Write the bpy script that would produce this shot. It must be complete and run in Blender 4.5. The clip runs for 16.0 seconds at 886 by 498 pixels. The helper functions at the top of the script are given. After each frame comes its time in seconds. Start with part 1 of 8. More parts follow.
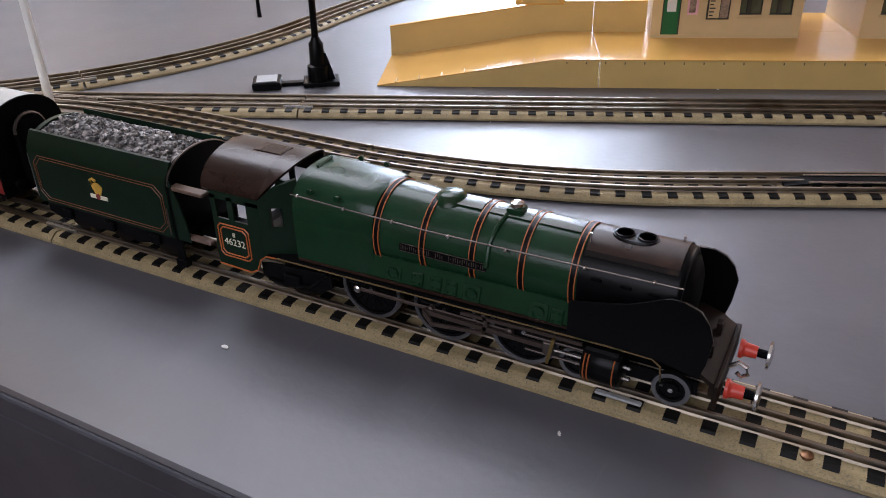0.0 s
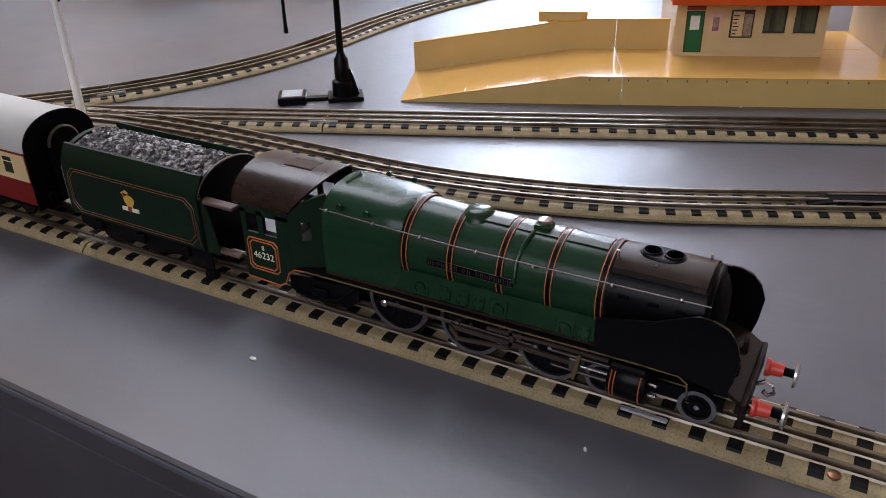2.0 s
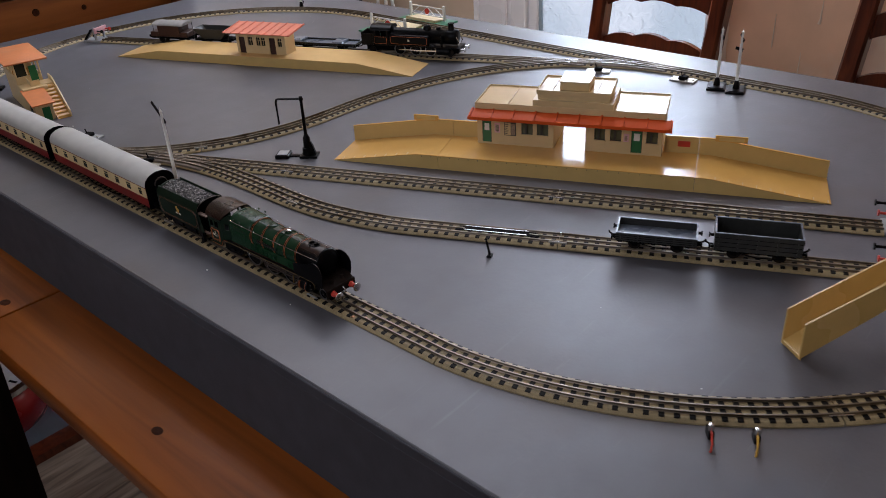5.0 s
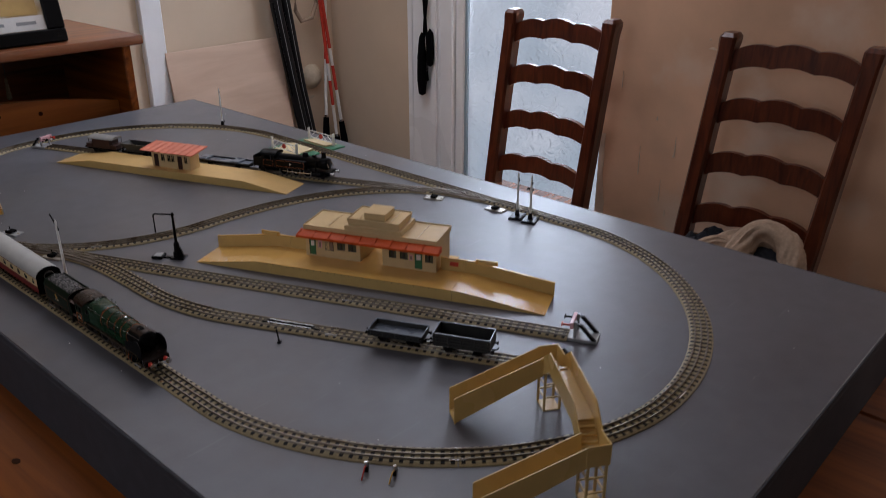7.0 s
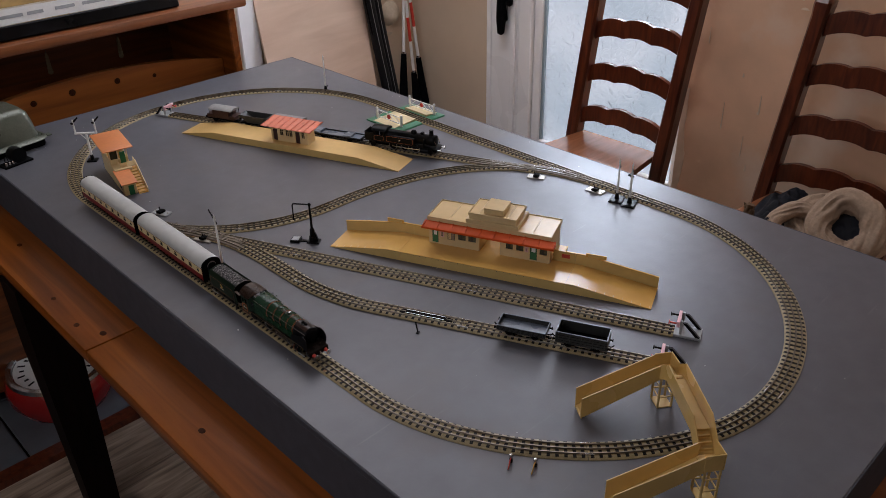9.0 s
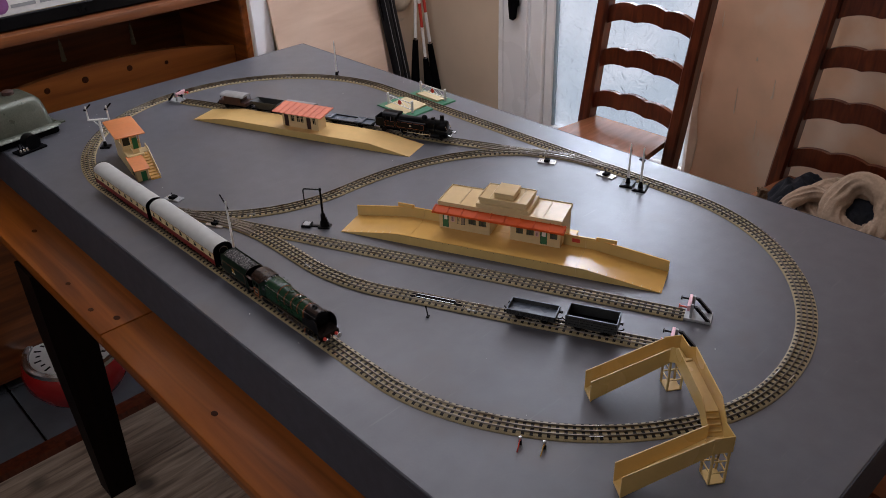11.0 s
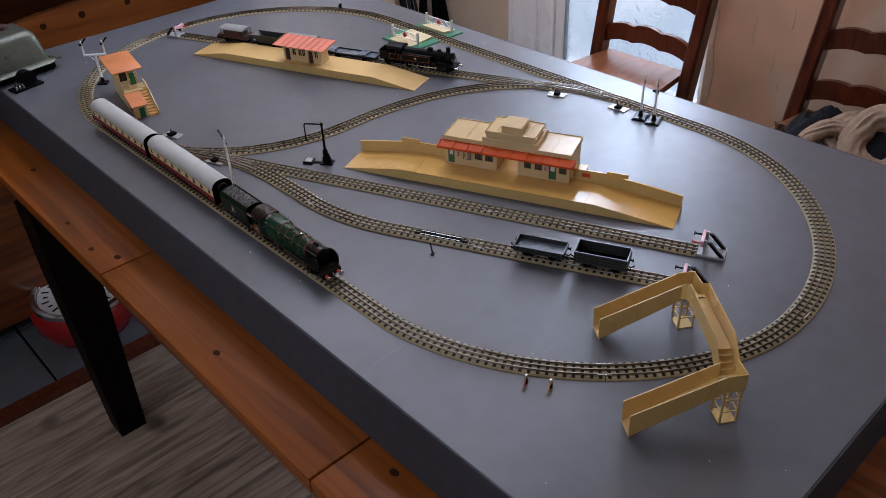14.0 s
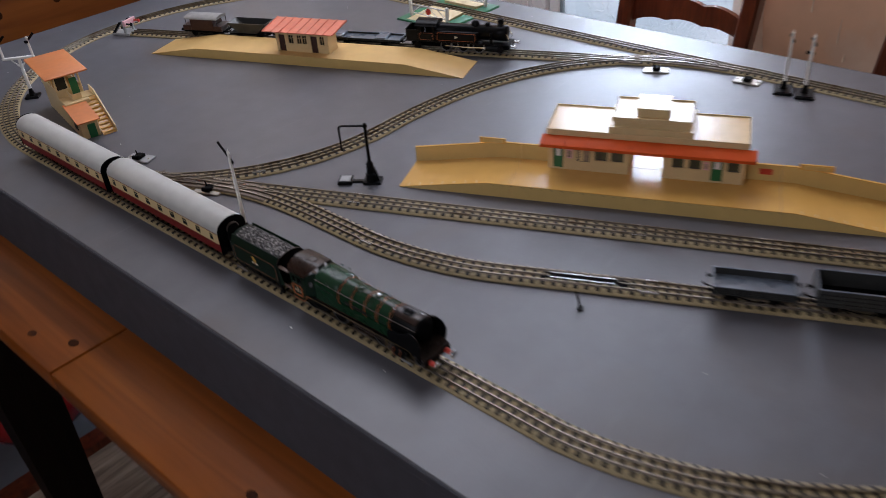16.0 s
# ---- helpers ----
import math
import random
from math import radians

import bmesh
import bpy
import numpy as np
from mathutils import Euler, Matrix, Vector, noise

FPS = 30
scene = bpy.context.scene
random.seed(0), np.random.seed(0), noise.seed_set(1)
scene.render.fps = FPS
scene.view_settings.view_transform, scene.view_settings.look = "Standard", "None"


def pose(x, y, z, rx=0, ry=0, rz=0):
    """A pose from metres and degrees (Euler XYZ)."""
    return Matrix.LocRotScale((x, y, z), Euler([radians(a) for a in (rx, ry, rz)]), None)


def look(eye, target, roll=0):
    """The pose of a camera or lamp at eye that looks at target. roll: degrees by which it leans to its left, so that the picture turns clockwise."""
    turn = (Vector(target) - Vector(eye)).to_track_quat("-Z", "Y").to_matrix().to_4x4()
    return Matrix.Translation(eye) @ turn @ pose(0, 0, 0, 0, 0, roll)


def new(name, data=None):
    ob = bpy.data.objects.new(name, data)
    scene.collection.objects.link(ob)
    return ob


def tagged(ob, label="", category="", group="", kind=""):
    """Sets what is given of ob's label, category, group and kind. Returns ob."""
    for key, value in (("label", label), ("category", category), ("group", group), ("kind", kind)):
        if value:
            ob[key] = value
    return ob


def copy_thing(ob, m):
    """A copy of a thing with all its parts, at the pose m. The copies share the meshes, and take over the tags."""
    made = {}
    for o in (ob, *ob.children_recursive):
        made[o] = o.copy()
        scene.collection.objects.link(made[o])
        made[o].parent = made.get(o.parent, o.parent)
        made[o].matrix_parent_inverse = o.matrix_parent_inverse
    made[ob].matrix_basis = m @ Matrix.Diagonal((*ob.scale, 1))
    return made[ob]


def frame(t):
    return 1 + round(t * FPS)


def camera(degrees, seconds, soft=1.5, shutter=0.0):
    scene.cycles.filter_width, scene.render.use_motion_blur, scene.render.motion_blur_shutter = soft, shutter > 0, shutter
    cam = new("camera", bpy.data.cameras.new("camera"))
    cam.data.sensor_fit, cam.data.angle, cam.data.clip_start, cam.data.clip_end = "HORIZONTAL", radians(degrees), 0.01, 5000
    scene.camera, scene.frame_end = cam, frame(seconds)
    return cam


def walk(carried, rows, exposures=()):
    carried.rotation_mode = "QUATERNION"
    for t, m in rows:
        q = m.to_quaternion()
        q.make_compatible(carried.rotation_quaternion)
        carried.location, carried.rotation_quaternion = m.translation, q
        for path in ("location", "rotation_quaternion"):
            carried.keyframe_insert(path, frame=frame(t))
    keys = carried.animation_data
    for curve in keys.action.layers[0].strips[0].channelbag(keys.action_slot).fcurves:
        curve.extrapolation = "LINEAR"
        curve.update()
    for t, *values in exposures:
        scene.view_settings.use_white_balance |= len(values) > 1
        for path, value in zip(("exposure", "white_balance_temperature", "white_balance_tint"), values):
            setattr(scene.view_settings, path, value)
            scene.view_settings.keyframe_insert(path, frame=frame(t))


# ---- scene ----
cam = camera(57.5, 16.0, soft=0.65, shutter=0.5)
CLOSE = [
    (0.0, -0.5833, 0.1051, 0.9637, 60.35, 1.12, -61.68),
    (0.5, -0.5841, 0.1080, 0.9626, 60.74, 1.49, -61.14),
    (1.0, -0.5829, 0.1106, 0.9621, 61.17, 1.26, -60.82),
    (1.5, -0.5834, 0.1087, 0.9660, 61.16, 1.14, -60.69),
    (2.0, -0.5871, 0.1072, 0.9657, 61.34, 1.13, -60.41),
    (2.5, -0.5918, 0.0964, 0.9706, 61.35, 0.99, -60.47),
    (2.8, -0.6060, 0.0750, 0.9825, 61.69, 1.78, -59.33),
    (3.0, -0.6128, 0.0391, 1.0060, 61.67, 3.50, -57.25),
    (3.2, -0.6319, -0.0315, 1.0386, 61.79, 4.79, -54.73),
]
PATH = [
    (5.5, (-0.774, -0.404, 1.215), (0.482, 0.784, 0.208), -3.1),
    (6.0, (-0.775, -0.472, 1.227), (0.556, 0.627, 0.218), -3.6),
    (6.5, (-0.785, -0.629, 1.27), (0.587, 0.538, 0.4), -0.2),
    (7.0, (-0.788, -0.721, 1.349), (0.574, 0.505, 0.547), -0.0),
    (7.5, (-0.873, -0.743, 1.447), (0.411, 0.515, 0.571), -1.1),
    (8.0, (-0.884, -0.682, 1.508), (0.334, 0.574, 0.539), -1.5),
    (8.5, (-0.896, -0.673, 1.529), (0.305, 0.572, 0.525), -1.2),
    (9.0, (-0.901, -0.683, 1.536), (0.294, 0.564, 0.527), -1.3),
    (11.5, (-0.901, -0.69, 1.529), (0.244, 0.567, 0.476), -2.1),
    (12.0, (-0.9, -0.686, 1.525), (0.227, 0.56, 0.44), -2.1),
    (12.5, (-0.896, -0.685, 1.523), (0.22, 0.554, 0.419), -2.3),
    (13.0, (-0.892, -0.682, 1.516), (0.211, 0.551, 0.392), -2.5),
    (13.5, (-0.886, -0.68, 1.51), (0.209, 0.548, 0.373), -2.6),
    (14.0, (-0.876, -0.677, 1.505), (0.206, 0.547, 0.351), -2.9),
    (14.5, (-0.866, -0.656, 1.498), (0.214, 0.567, 0.342), -3.4),
    (15.0, (-0.847, -0.562, 1.462), (0.26, 0.635, 0.303), -3.9),
    (15.5, (-0.82, -0.45, 1.379), (0.331, 0.719, 0.235), -4.8),
    (16.0, (-0.758, -0.256, 1.296), (0.43, 0.89, 0.167), -4.7),
]
walk(cam, [(t, pose(*p)) for t, *p in CLOSE] + [(t, look(*p)) for t, *p in PATH], [(0.0, 0.32, 6380, 22), (2.5, 0.10, 6420, 22), (3.2, -0.04, 6500, 22), (5.5, -0.50, 6450, 22), (6.0, -0.48, 6500, 22), (6.5, -0.78, 6500, 22), (7.0, -1.08, 6500, 22), (7.5, -0.92, 6550, 22), (8.0, -0.68, 6650, 22), (9.0, -0.70, 6700, 22), (11.5, -0.54, 6600, 22), (12.5, -0.42, 6550, 22), (13.0, -0.38, 6550, 22), (14.0, -0.36, 6120, 22), (14.5, -0.42, 6050, 22), (15.0, -0.44, 6450, 22), (16.0, -0.48, 6400, 22)])

# ---- light ----
world = bpy.data.worlds.new("sky")
scene.world = world
world.use_nodes = True
wn = world.node_tree.nodes
sky = wn.new("ShaderNodeTexSky")
sky.sky_type, sky.sun_disc, sky.sun_elevation, sky.sun_rotation = "NISHITA", False, radians(35), radians(70)
wn["Background"].inputs["Strength"].default_value = 0.03
world.node_tree.links.new(sky.outputs[0], wn["Background"].inputs["Color"])


def window_light(name, at, toward, wide, high, watts, color):
    lamp = bpy.data.lights.new(name, "AREA")
    lamp.shape, lamp.size, lamp.size_y, lamp.energy, lamp.color = "RECTANGLE", wide, high, watts, color
    ob = new(name, lamp)
    ob.matrix_world = look(at, toward)
    return ob


DAY = (0.74, 0.88, 1.0)
ROOM = (0.88, 0.945, 1.0)
window_light("door_daylight", (1.93, 1.20, 1.72), (0.0, 1.10, 1.10), 0.64, 1.30, 44.0, DAY)
# Fill lamp in an unseen side window, added to light the south part.
window_light("added_side_fill", (1.86, -1.15, 1.45), (0.0, -0.2, 0.9), 1.3, 1.1, 12.0, (1.0, 0.93, 0.86))
# Fill lamp in an unseen west window, added to lift the near side.
window_light("added_west_fill", (-1.94, 0.15, 1.75), (0.0, 0.3, 0.8), 1.3, 1.0, 13.0, ROOM)
# Unseen rooflight lamp, added to brighten the board from above.
window_light("assumed_rooflight_lamp", (0.61, 1.38, 2.57), (0.61, 1.38, 0.0), 1.12, 1.4, 34.0, ROOM)

# ---- materials ----


def mat(name, color, rough=0.5, metal=0.0, vary=0.12, scale=40.0, bump=0.0, bump_scale=300.0, spot=None, spot_scale=8.0, spot_amount=0.5, coat=0.0, per_piece=0.0, spec=0.5):
    """Colour with a fine and a broad variation, wear spots in a second colour, and a fine relief."""
    m = bpy.data.materials.new(name)
    m.use_nodes = True
    nt = m.node_tree
    bs = nt.nodes["Principled BSDF"]
    tc = nt.nodes.new("ShaderNodeTexCoord")
    fine = nt.nodes.new("ShaderNodeTexNoise")
    fine.inputs["Scale"].default_value, fine.inputs["Detail"].default_value = scale, 6
    broad = nt.nodes.new("ShaderNodeTexNoise")
    broad.inputs["Scale"].default_value, broad.inputs["Detail"].default_value = scale * 0.13, 3
    both = nt.nodes.new("ShaderNodeMath")
    both.operation = "ADD"
    ramp = nt.nodes.new("ShaderNodeMapRange")
    ramp.inputs["From Min"].default_value, ramp.inputs["From Max"].default_value = 0.7, 1.3
    ramp.inputs["To Min"].default_value, ramp.inputs["To Max"].default_value = 1 - vary, 1 + vary
    mul = nt.nodes.new("ShaderNodeVectorMath")
    mul.operation = "SCALE"
    mul.inputs[0].default_value = color
    for n in (fine, broad):
        nt.links.new(tc.outputs["Object"], n.inputs["Vector"])
    nt.links.new(fine.outputs["Fac"], both.inputs[0])
    nt.links.new(broad.outputs["Fac"], both.inputs[1])
    nt.links.new(both.outputs[0], ramp.inputs["Value"])
    last = ramp.outputs[0]
    if per_piece:
        info = nt.nodes.new("ShaderNodeObjectInfo")
        pr = nt.nodes.new("ShaderNodeMapRange")
        pr.inputs["To Min"].default_value, pr.inputs["To Max"].default_value = 1 - per_piece, 1 + per_piece
        pm = nt.nodes.new("ShaderNodeMath")
        pm.operation = "MULTIPLY"
        nt.links.new(info.outputs["Random"], pr.inputs["Value"])
        nt.links.new(pr.outputs[0], pm.inputs[0])
        nt.links.new(last, pm.inputs[1])
        last = pm.outputs[0]
    nt.links.new(last, mul.inputs["Scale"])
    out = mul.outputs[0]
    if spot:
        sn = nt.nodes.new("ShaderNodeTexNoise")
        sn.inputs["Scale"].default_value, sn.inputs["Detail"].default_value = spot_scale, 8
        sr = nt.nodes.new("ShaderNodeMapRange")
        sr.inputs["From Min"].default_value, sr.inputs["From Max"].default_value = 0.72 - 0.3 * spot_amount, 0.78 - 0.2 * spot_amount
        mx = nt.nodes.new("ShaderNodeMix")
        mx.data_type = "RGBA"
        mx.inputs["B"].default_value = (*spot, 1)
        nt.links.new(tc.outputs["Object"], sn.inputs["Vector"])
        nt.links.new(sn.outputs["Fac"], sr.inputs["Value"])
        nt.links.new(sr.outputs[0], mx.inputs["Factor"])
        nt.links.new(out, mx.inputs["A"])
        out = mx.outputs["Result"]
    nt.links.new(out, bs.inputs["Base Color"])
    rr = nt.nodes.new("ShaderNodeMapRange")
    rr.inputs["From Min"].default_value, rr.inputs["From Max"].default_value = 0.3, 0.7
    rr.inputs["To Min"].default_value, rr.inputs["To Max"].default_value = max(rough - 0.06, 0.02), min(rough + 0.08, 1)
    nt.links.new(broad.outputs["Fac"], rr.inputs["Value"])
    nt.links.new(rr.outputs[0], bs.inputs["Roughness"])
    bs.inputs["Metallic"].default_value = metal
    bs.inputs["Specular IOR Level"].default_value = spec
    bs.inputs["Coat Weight"].default_value = coat
    bs.inputs["Coat Roughness"].default_value = 0.12
    if bump:
        bn = nt.nodes.new("ShaderNodeTexNoise")
        bn.inputs["Scale"].default_value, bn.inputs["Detail"].default_value = bump_scale, 4
        bp = nt.nodes.new("ShaderNodeBump")
        bp.inputs["Strength"].default_value, bp.inputs["Distance"].default_value = bump, 0.002
        nt.links.new(tc.outputs["Object"], bn.inputs["Vector"])
        nt.links.new(bn.outputs["Fac"], bp.inputs["Height"])
        nt.links.new(bp.outputs[0], bs.inputs["Normal"])
    return m


def wood(name, dark, light, rough, along=(1.0, 12.0, 12.0), scale=4.0, coat=0.0, knots=0.0, per_piece=0.0, spec=0.5):
    """Long grain along one axis, with knots where asked."""
    m = bpy.data.materials.new(name)
    m.use_nodes = True
    nt = m.node_tree
    bs = nt.nodes["Principled BSDF"]
    tc = nt.nodes.new("ShaderNodeTexCoord")
    mp = nt.nodes.new("ShaderNodeMapping")
    mp.inputs["Scale"].default_value = along
    nz = nt.nodes.new("ShaderNodeTexNoise")
    nz.inputs["Scale"].default_value, nz.inputs["Detail"].default_value, nz.inputs["Distortion"].default_value = scale, 9, 0.6
    cr = nt.nodes.new("ShaderNodeMapRange")
    cr.inputs["From Min"].default_value, cr.inputs["From Max"].default_value = 0.32, 0.68
    mx = nt.nodes.new("ShaderNodeMix")
    mx.data_type = "RGBA"
    mx.inputs["A"].default_value, mx.inputs["B"].default_value = (*dark, 1), (*light, 1)
    place = tc.outputs["Object"]
    if per_piece:      # each plank is cut from another stretch of timber
        info = nt.nodes.new("ShaderNodeObjectInfo")
        far = nt.nodes.new("ShaderNodeMath")
        far.operation = "MULTIPLY"
        far.inputs[1].default_value = 37.0
        add = nt.nodes.new("ShaderNodeVectorMath")
        add.operation = "ADD"
        nt.links.new(info.outputs["Random"], far.inputs[0])
        nt.links.new(place, add.inputs[0])
        nt.links.new(far.outputs[0], add.inputs[1])
        place = add.outputs[0]
    nt.links.new(place, mp.inputs["Vector"])
    nt.links.new(mp.outputs[0], nz.inputs["Vector"])
    nt.links.new(nz.outputs["Fac"], cr.inputs["Value"])
    fac = cr.outputs[0]
    if per_piece:
        pm = nt.nodes.new("ShaderNodeMath")
        pm.operation = "MULTIPLY_ADD"
        pm.inputs[1].default_value = per_piece
        nt.links.new(info.outputs["Random"], pm.inputs[0])
        nt.links.new(cr.outputs[0], pm.inputs[2])
        fac = pm.outputs[0]
    nt.links.new(fac, mx.inputs["Factor"])
    out = mx.outputs["Result"]
    if knots:
        vo = nt.nodes.new("ShaderNodeTexVoronoi")
        vo.inputs["Scale"].default_value = knots
        kr = nt.nodes.new("ShaderNodeMapRange")
        kr.inputs["From Min"].default_value, kr.inputs["From Max"].default_value = 0.05, 0.12
        kr.inputs["To Min"].default_value, kr.inputs["To Max"].default_value = 0.85, 0.0
        km = nt.nodes.new("ShaderNodeMix")
        km.data_type = "RGBA"
        km.inputs["B"].default_value = tuple(c * 0.35 for c in dark) + (1,)
        nt.links.new(place, vo.inputs["Vector"])
        nt.links.new(vo.outputs["Distance"], kr.inputs["Value"])
        nt.links.new(kr.outputs[0], km.inputs["Factor"])
        nt.links.new(out, km.inputs["A"])
        out = km.outputs["Result"]
    nt.links.new(out, bs.inputs["Base Color"])
    bs.inputs["Roughness"].default_value = rough
    bs.inputs["Specular IOR Level"].default_value = spec
    bs.inputs["Coat Weight"].default_value = coat
    bs.inputs["Coat Roughness"].default_value = 0.2
    bp = nt.nodes.new("ShaderNodeBump")
    bp.inputs["Strength"].default_value, bp.inputs["Distance"].default_value = 0.15, 0.001
    nt.links.new(nz.outputs["Fac"], bp.inputs["Height"])
    nt.links.new(bp.outputs[0], bs.inputs["Normal"])
    return m


BOARD = mat("grey_board_paint", (0.096, 0.096, 0.107), 0.38, vary=0.12, scale=30, bump=0.05, bump_scale=250, spot=(0.100, 0.090, 0.090), spot_scale=4.5, spot_amount=0.5, spec=0.5)


def scuffed(m, color, amount):
    """Fine pale scratches in two directions over a painted sheet."""
    nt = m.node_tree
    bs = nt.nodes["Principled BSDF"]
    base = bs.inputs["Base Color"].links[0].from_socket
    tc = nt.nodes.new("ShaderNodeTexCoord")
    for deg, sc in ((17, (6.0, 95, 1)), (-58, (8.0, 130, 1))):
        mp = nt.nodes.new("ShaderNodeMapping")
        mp.inputs["Rotation"].default_value, mp.inputs["Scale"].default_value = (0, 0, radians(deg)), sc
        nz = nt.nodes.new("ShaderNodeTexNoise")
        nz.inputs["Scale"].default_value, nz.inputs["Detail"].default_value, nz.inputs["Distortion"].default_value = 1.6, 2, 0.3
        mr = nt.nodes.new("ShaderNodeMapRange")
        mr.inputs["From Min"].default_value, mr.inputs["From Max"].default_value, mr.inputs["To Max"].default_value = 0.70, 0.80, amount
        mx = nt.nodes.new("ShaderNodeMix")
        mx.data_type = "RGBA"
        mx.inputs["B"].default_value = (*color, 1)
        nt.links.new(tc.outputs["Object"], mp.inputs["Vector"])
        nt.links.new(mp.outputs[0], nz.inputs["Vector"])
        nt.links.new(nz.outputs["Fac"], mr.inputs["Value"])
        nt.links.new(mr.outputs[0], mx.inputs["Factor"])
        nt.links.new(base, mx.inputs["A"])
        base = mx.outputs["Result"]
    nt.links.new(base, bs.inputs["Base Color"])


scuffed(BOARD, (0.20, 0.20, 0.205), 0.22)
BOARD_SIDE = mat("darker_grey_edge", (0.055, 0.056, 0.065), 0.6, vary=0.15, scale=40, bump=0.05, bump_scale=250, spec=0.1)
BALLAST = mat("printed_ballast", (0.315, 0.245, 0.13), 0.5, metal=0.0, vary=0.22, scale=1500, spec=0.3, spot=(0.17, 0.15, 0.095), spot_scale=1300, spot_amount=0.5, per_piece=0.06, bump=0.1, bump_scale=1800)
SLEEPER = mat("black_sleeper_print", (0.006, 0.0055, 0.005), 0.45, vary=0.3, scale=400, spec=0.15)
RAIL = mat("nickel_rail", (0.20, 0.168, 0.13), 0.42, metal=1.0, vary=0.25, scale=60, spot=(0.11, 0.08, 0.052), spot_scale=24, spot_amount=0.5)
STEEL = mat("bright_steel", (0.62, 0.61, 0.6), 0.25, metal=1.0, vary=0.1)
FALLPLATE = mat("worn_brown_plate", (0.12, 0.078, 0.06), 0.55, vary=0.25, scale=200, spec=0.3)
VANROOF = mat("goods_roof_grey", (0.27, 0.265, 0.25), 0.5, vary=0.15, scale=120, spec=0.3)
SEAL = mat("purple_seal", (0.24, 0.07, 0.22), 0.6, vary=0.25, scale=120)
LAND = mat("map_land_tan", (0.48, 0.31, 0.11), 0.65, vary=0.2, scale=30)
COPPER = mat("dull_copper", (0.30, 0.16, 0.09), 0.4, metal=1.0, vary=0.2)
TYRE = mat("steel_tyre", (0.27, 0.27, 0.28), 0.32, metal=1.0, vary=0.15, scale=200)
GRIMEBLACK = mat("grimy_black", (0.007, 0.0045, 0.0035), 0.45, vary=0.4, scale=160, spot=(0.03, 0.018, 0.012), spot_scale=90, spot_amount=0.25, spec=0.15)
DULL = mat("dull_steel", (0.15, 0.125, 0.11), 0.42, metal=0.9, vary=0.25, scale=200)
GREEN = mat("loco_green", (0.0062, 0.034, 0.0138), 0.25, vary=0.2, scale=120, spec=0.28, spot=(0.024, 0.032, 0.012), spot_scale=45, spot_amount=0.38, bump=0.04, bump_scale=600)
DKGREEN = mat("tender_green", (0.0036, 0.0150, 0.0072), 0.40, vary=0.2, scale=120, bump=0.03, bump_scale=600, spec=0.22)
BLACK = mat("gloss_black", (0.0025, 0.0025, 0.003), 0.32, vary=0.3, scale=150, spot=(0.006, 0.005, 0.0045), spot_scale=90, spot_amount=0.15, spec=0.12)
MATTBLACK = mat("matt_black", (0.0025, 0.0025, 0.003), 0.65, vary=0.3, scale=200, spec=0.04)
BROWNBLACK = mat("worn_brown_black", (0.022, 0.010, 0.0065), 0.28, vary=0.35, scale=160, spot=(0.04, 0.02, 0.012), spot_scale=70, spot_amount=0.3, spec=0.36)
DIRTYLINE = mat("grimy_lining", (0.15, 0.10, 0.045), 0.5, vary=0.3, scale=300, spot=(0.012, 0.03, 0.012), spot_scale=120, spot_amount=0.6, spec=0.3)
RIDGE = mat("grimy_green_brown", (0.022, 0.030, 0.012), 0.27, vary=0.4, scale=160, spot=(0.0065, 0.034, 0.014), spot_scale=110, spot_amount=0.5, spec=0.3)
FAINTLINE = mat("faded_orange_lining", (0.16, 0.055, 0.022), 0.45, vary=0.2, scale=500)
WORNFRONT = mat("worn_brown_front", (0.016, 0.0095, 0.007), 0.55, vary=0.4, scale=220, spot=(0.010, 0.007, 0.006), spot_scale=120, spot_amount=0.5, spec=0.15)
POINTBASE = mat("points_grey_brown", (0.135, 0.105, 0.078), 0.38, metal=0.35, vary=0.3, scale=160, spot=(0.06, 0.045, 0.032), spot_scale=60, spot_amount=0.5, spec=0.4)
ORANGE = mat("orange_lining", (0.45, 0.12, 0.03), 0.45, vary=0.15, scale=500)
RED = mat("buffer_red", (0.55, 0.045, 0.025), 0.35, vary=0.1, scale=300)
CREAMLET = mat("cream_lettering", (0.78, 0.74, 0.58), 0.5, vary=0.05)
COAL = mat("cast_coal", (0.06, 0.055, 0.052), 0.5, vary=0.6, scale=260, spot=(0.36, 0.33, 0.31), spot_scale=330, spot_amount=0.72, bump=0.9, bump_scale=260)
GOLD = mat("emblem_gold", (0.6, 0.34, 0.05), 0.4, vary=0.2, scale=800)
COACHROOF = mat("coach_roof_grey", (0.44, 0.44, 0.41), 0.42, vary=0.08, scale=60, spot=(0.4, 0.39, 0.36), spot_scale=25, spot_amount=0.2)
COACHCREAM = mat("coach_cream", (0.64, 0.48, 0.24), 0.4, vary=0.06, scale=100)
COACHRED = mat("coach_crimson", (0.17, 0.009, 0.007), 0.35, vary=0.15, scale=100, spec=0.25)
DARKGLASS = mat("dark_window", (0.028, 0.030, 0.019), 0.15, vary=0.2, spec=0.3)
PLAST = mat("tan_plastic", (0.68, 0.385, 0.10), 0.13, vary=0.05, scale=60, bump=0.01, bump_scale=300)
PLASTB = mat("olive_tan_plastic", (0.60, 0.41, 0.145), 0.34, vary=0.06, scale=60, bump=0.02, bump_scale=400)
BRIDGETAN = mat("yellow_tan_plastic", (0.64, 0.425, 0.145), 0.26, vary=0.06, scale=60, bump=0.02, bump_scale=400)
CREAMP = mat("cream_plastic", (0.66, 0.49, 0.25), 0.34, vary=0.05, scale=80, bump=0.02, bump_scale=400)
CREAMROOF = mat("pale_roof_plastic", (0.70, 0.51, 0.27), 0.14, vary=0.05, scale=80)
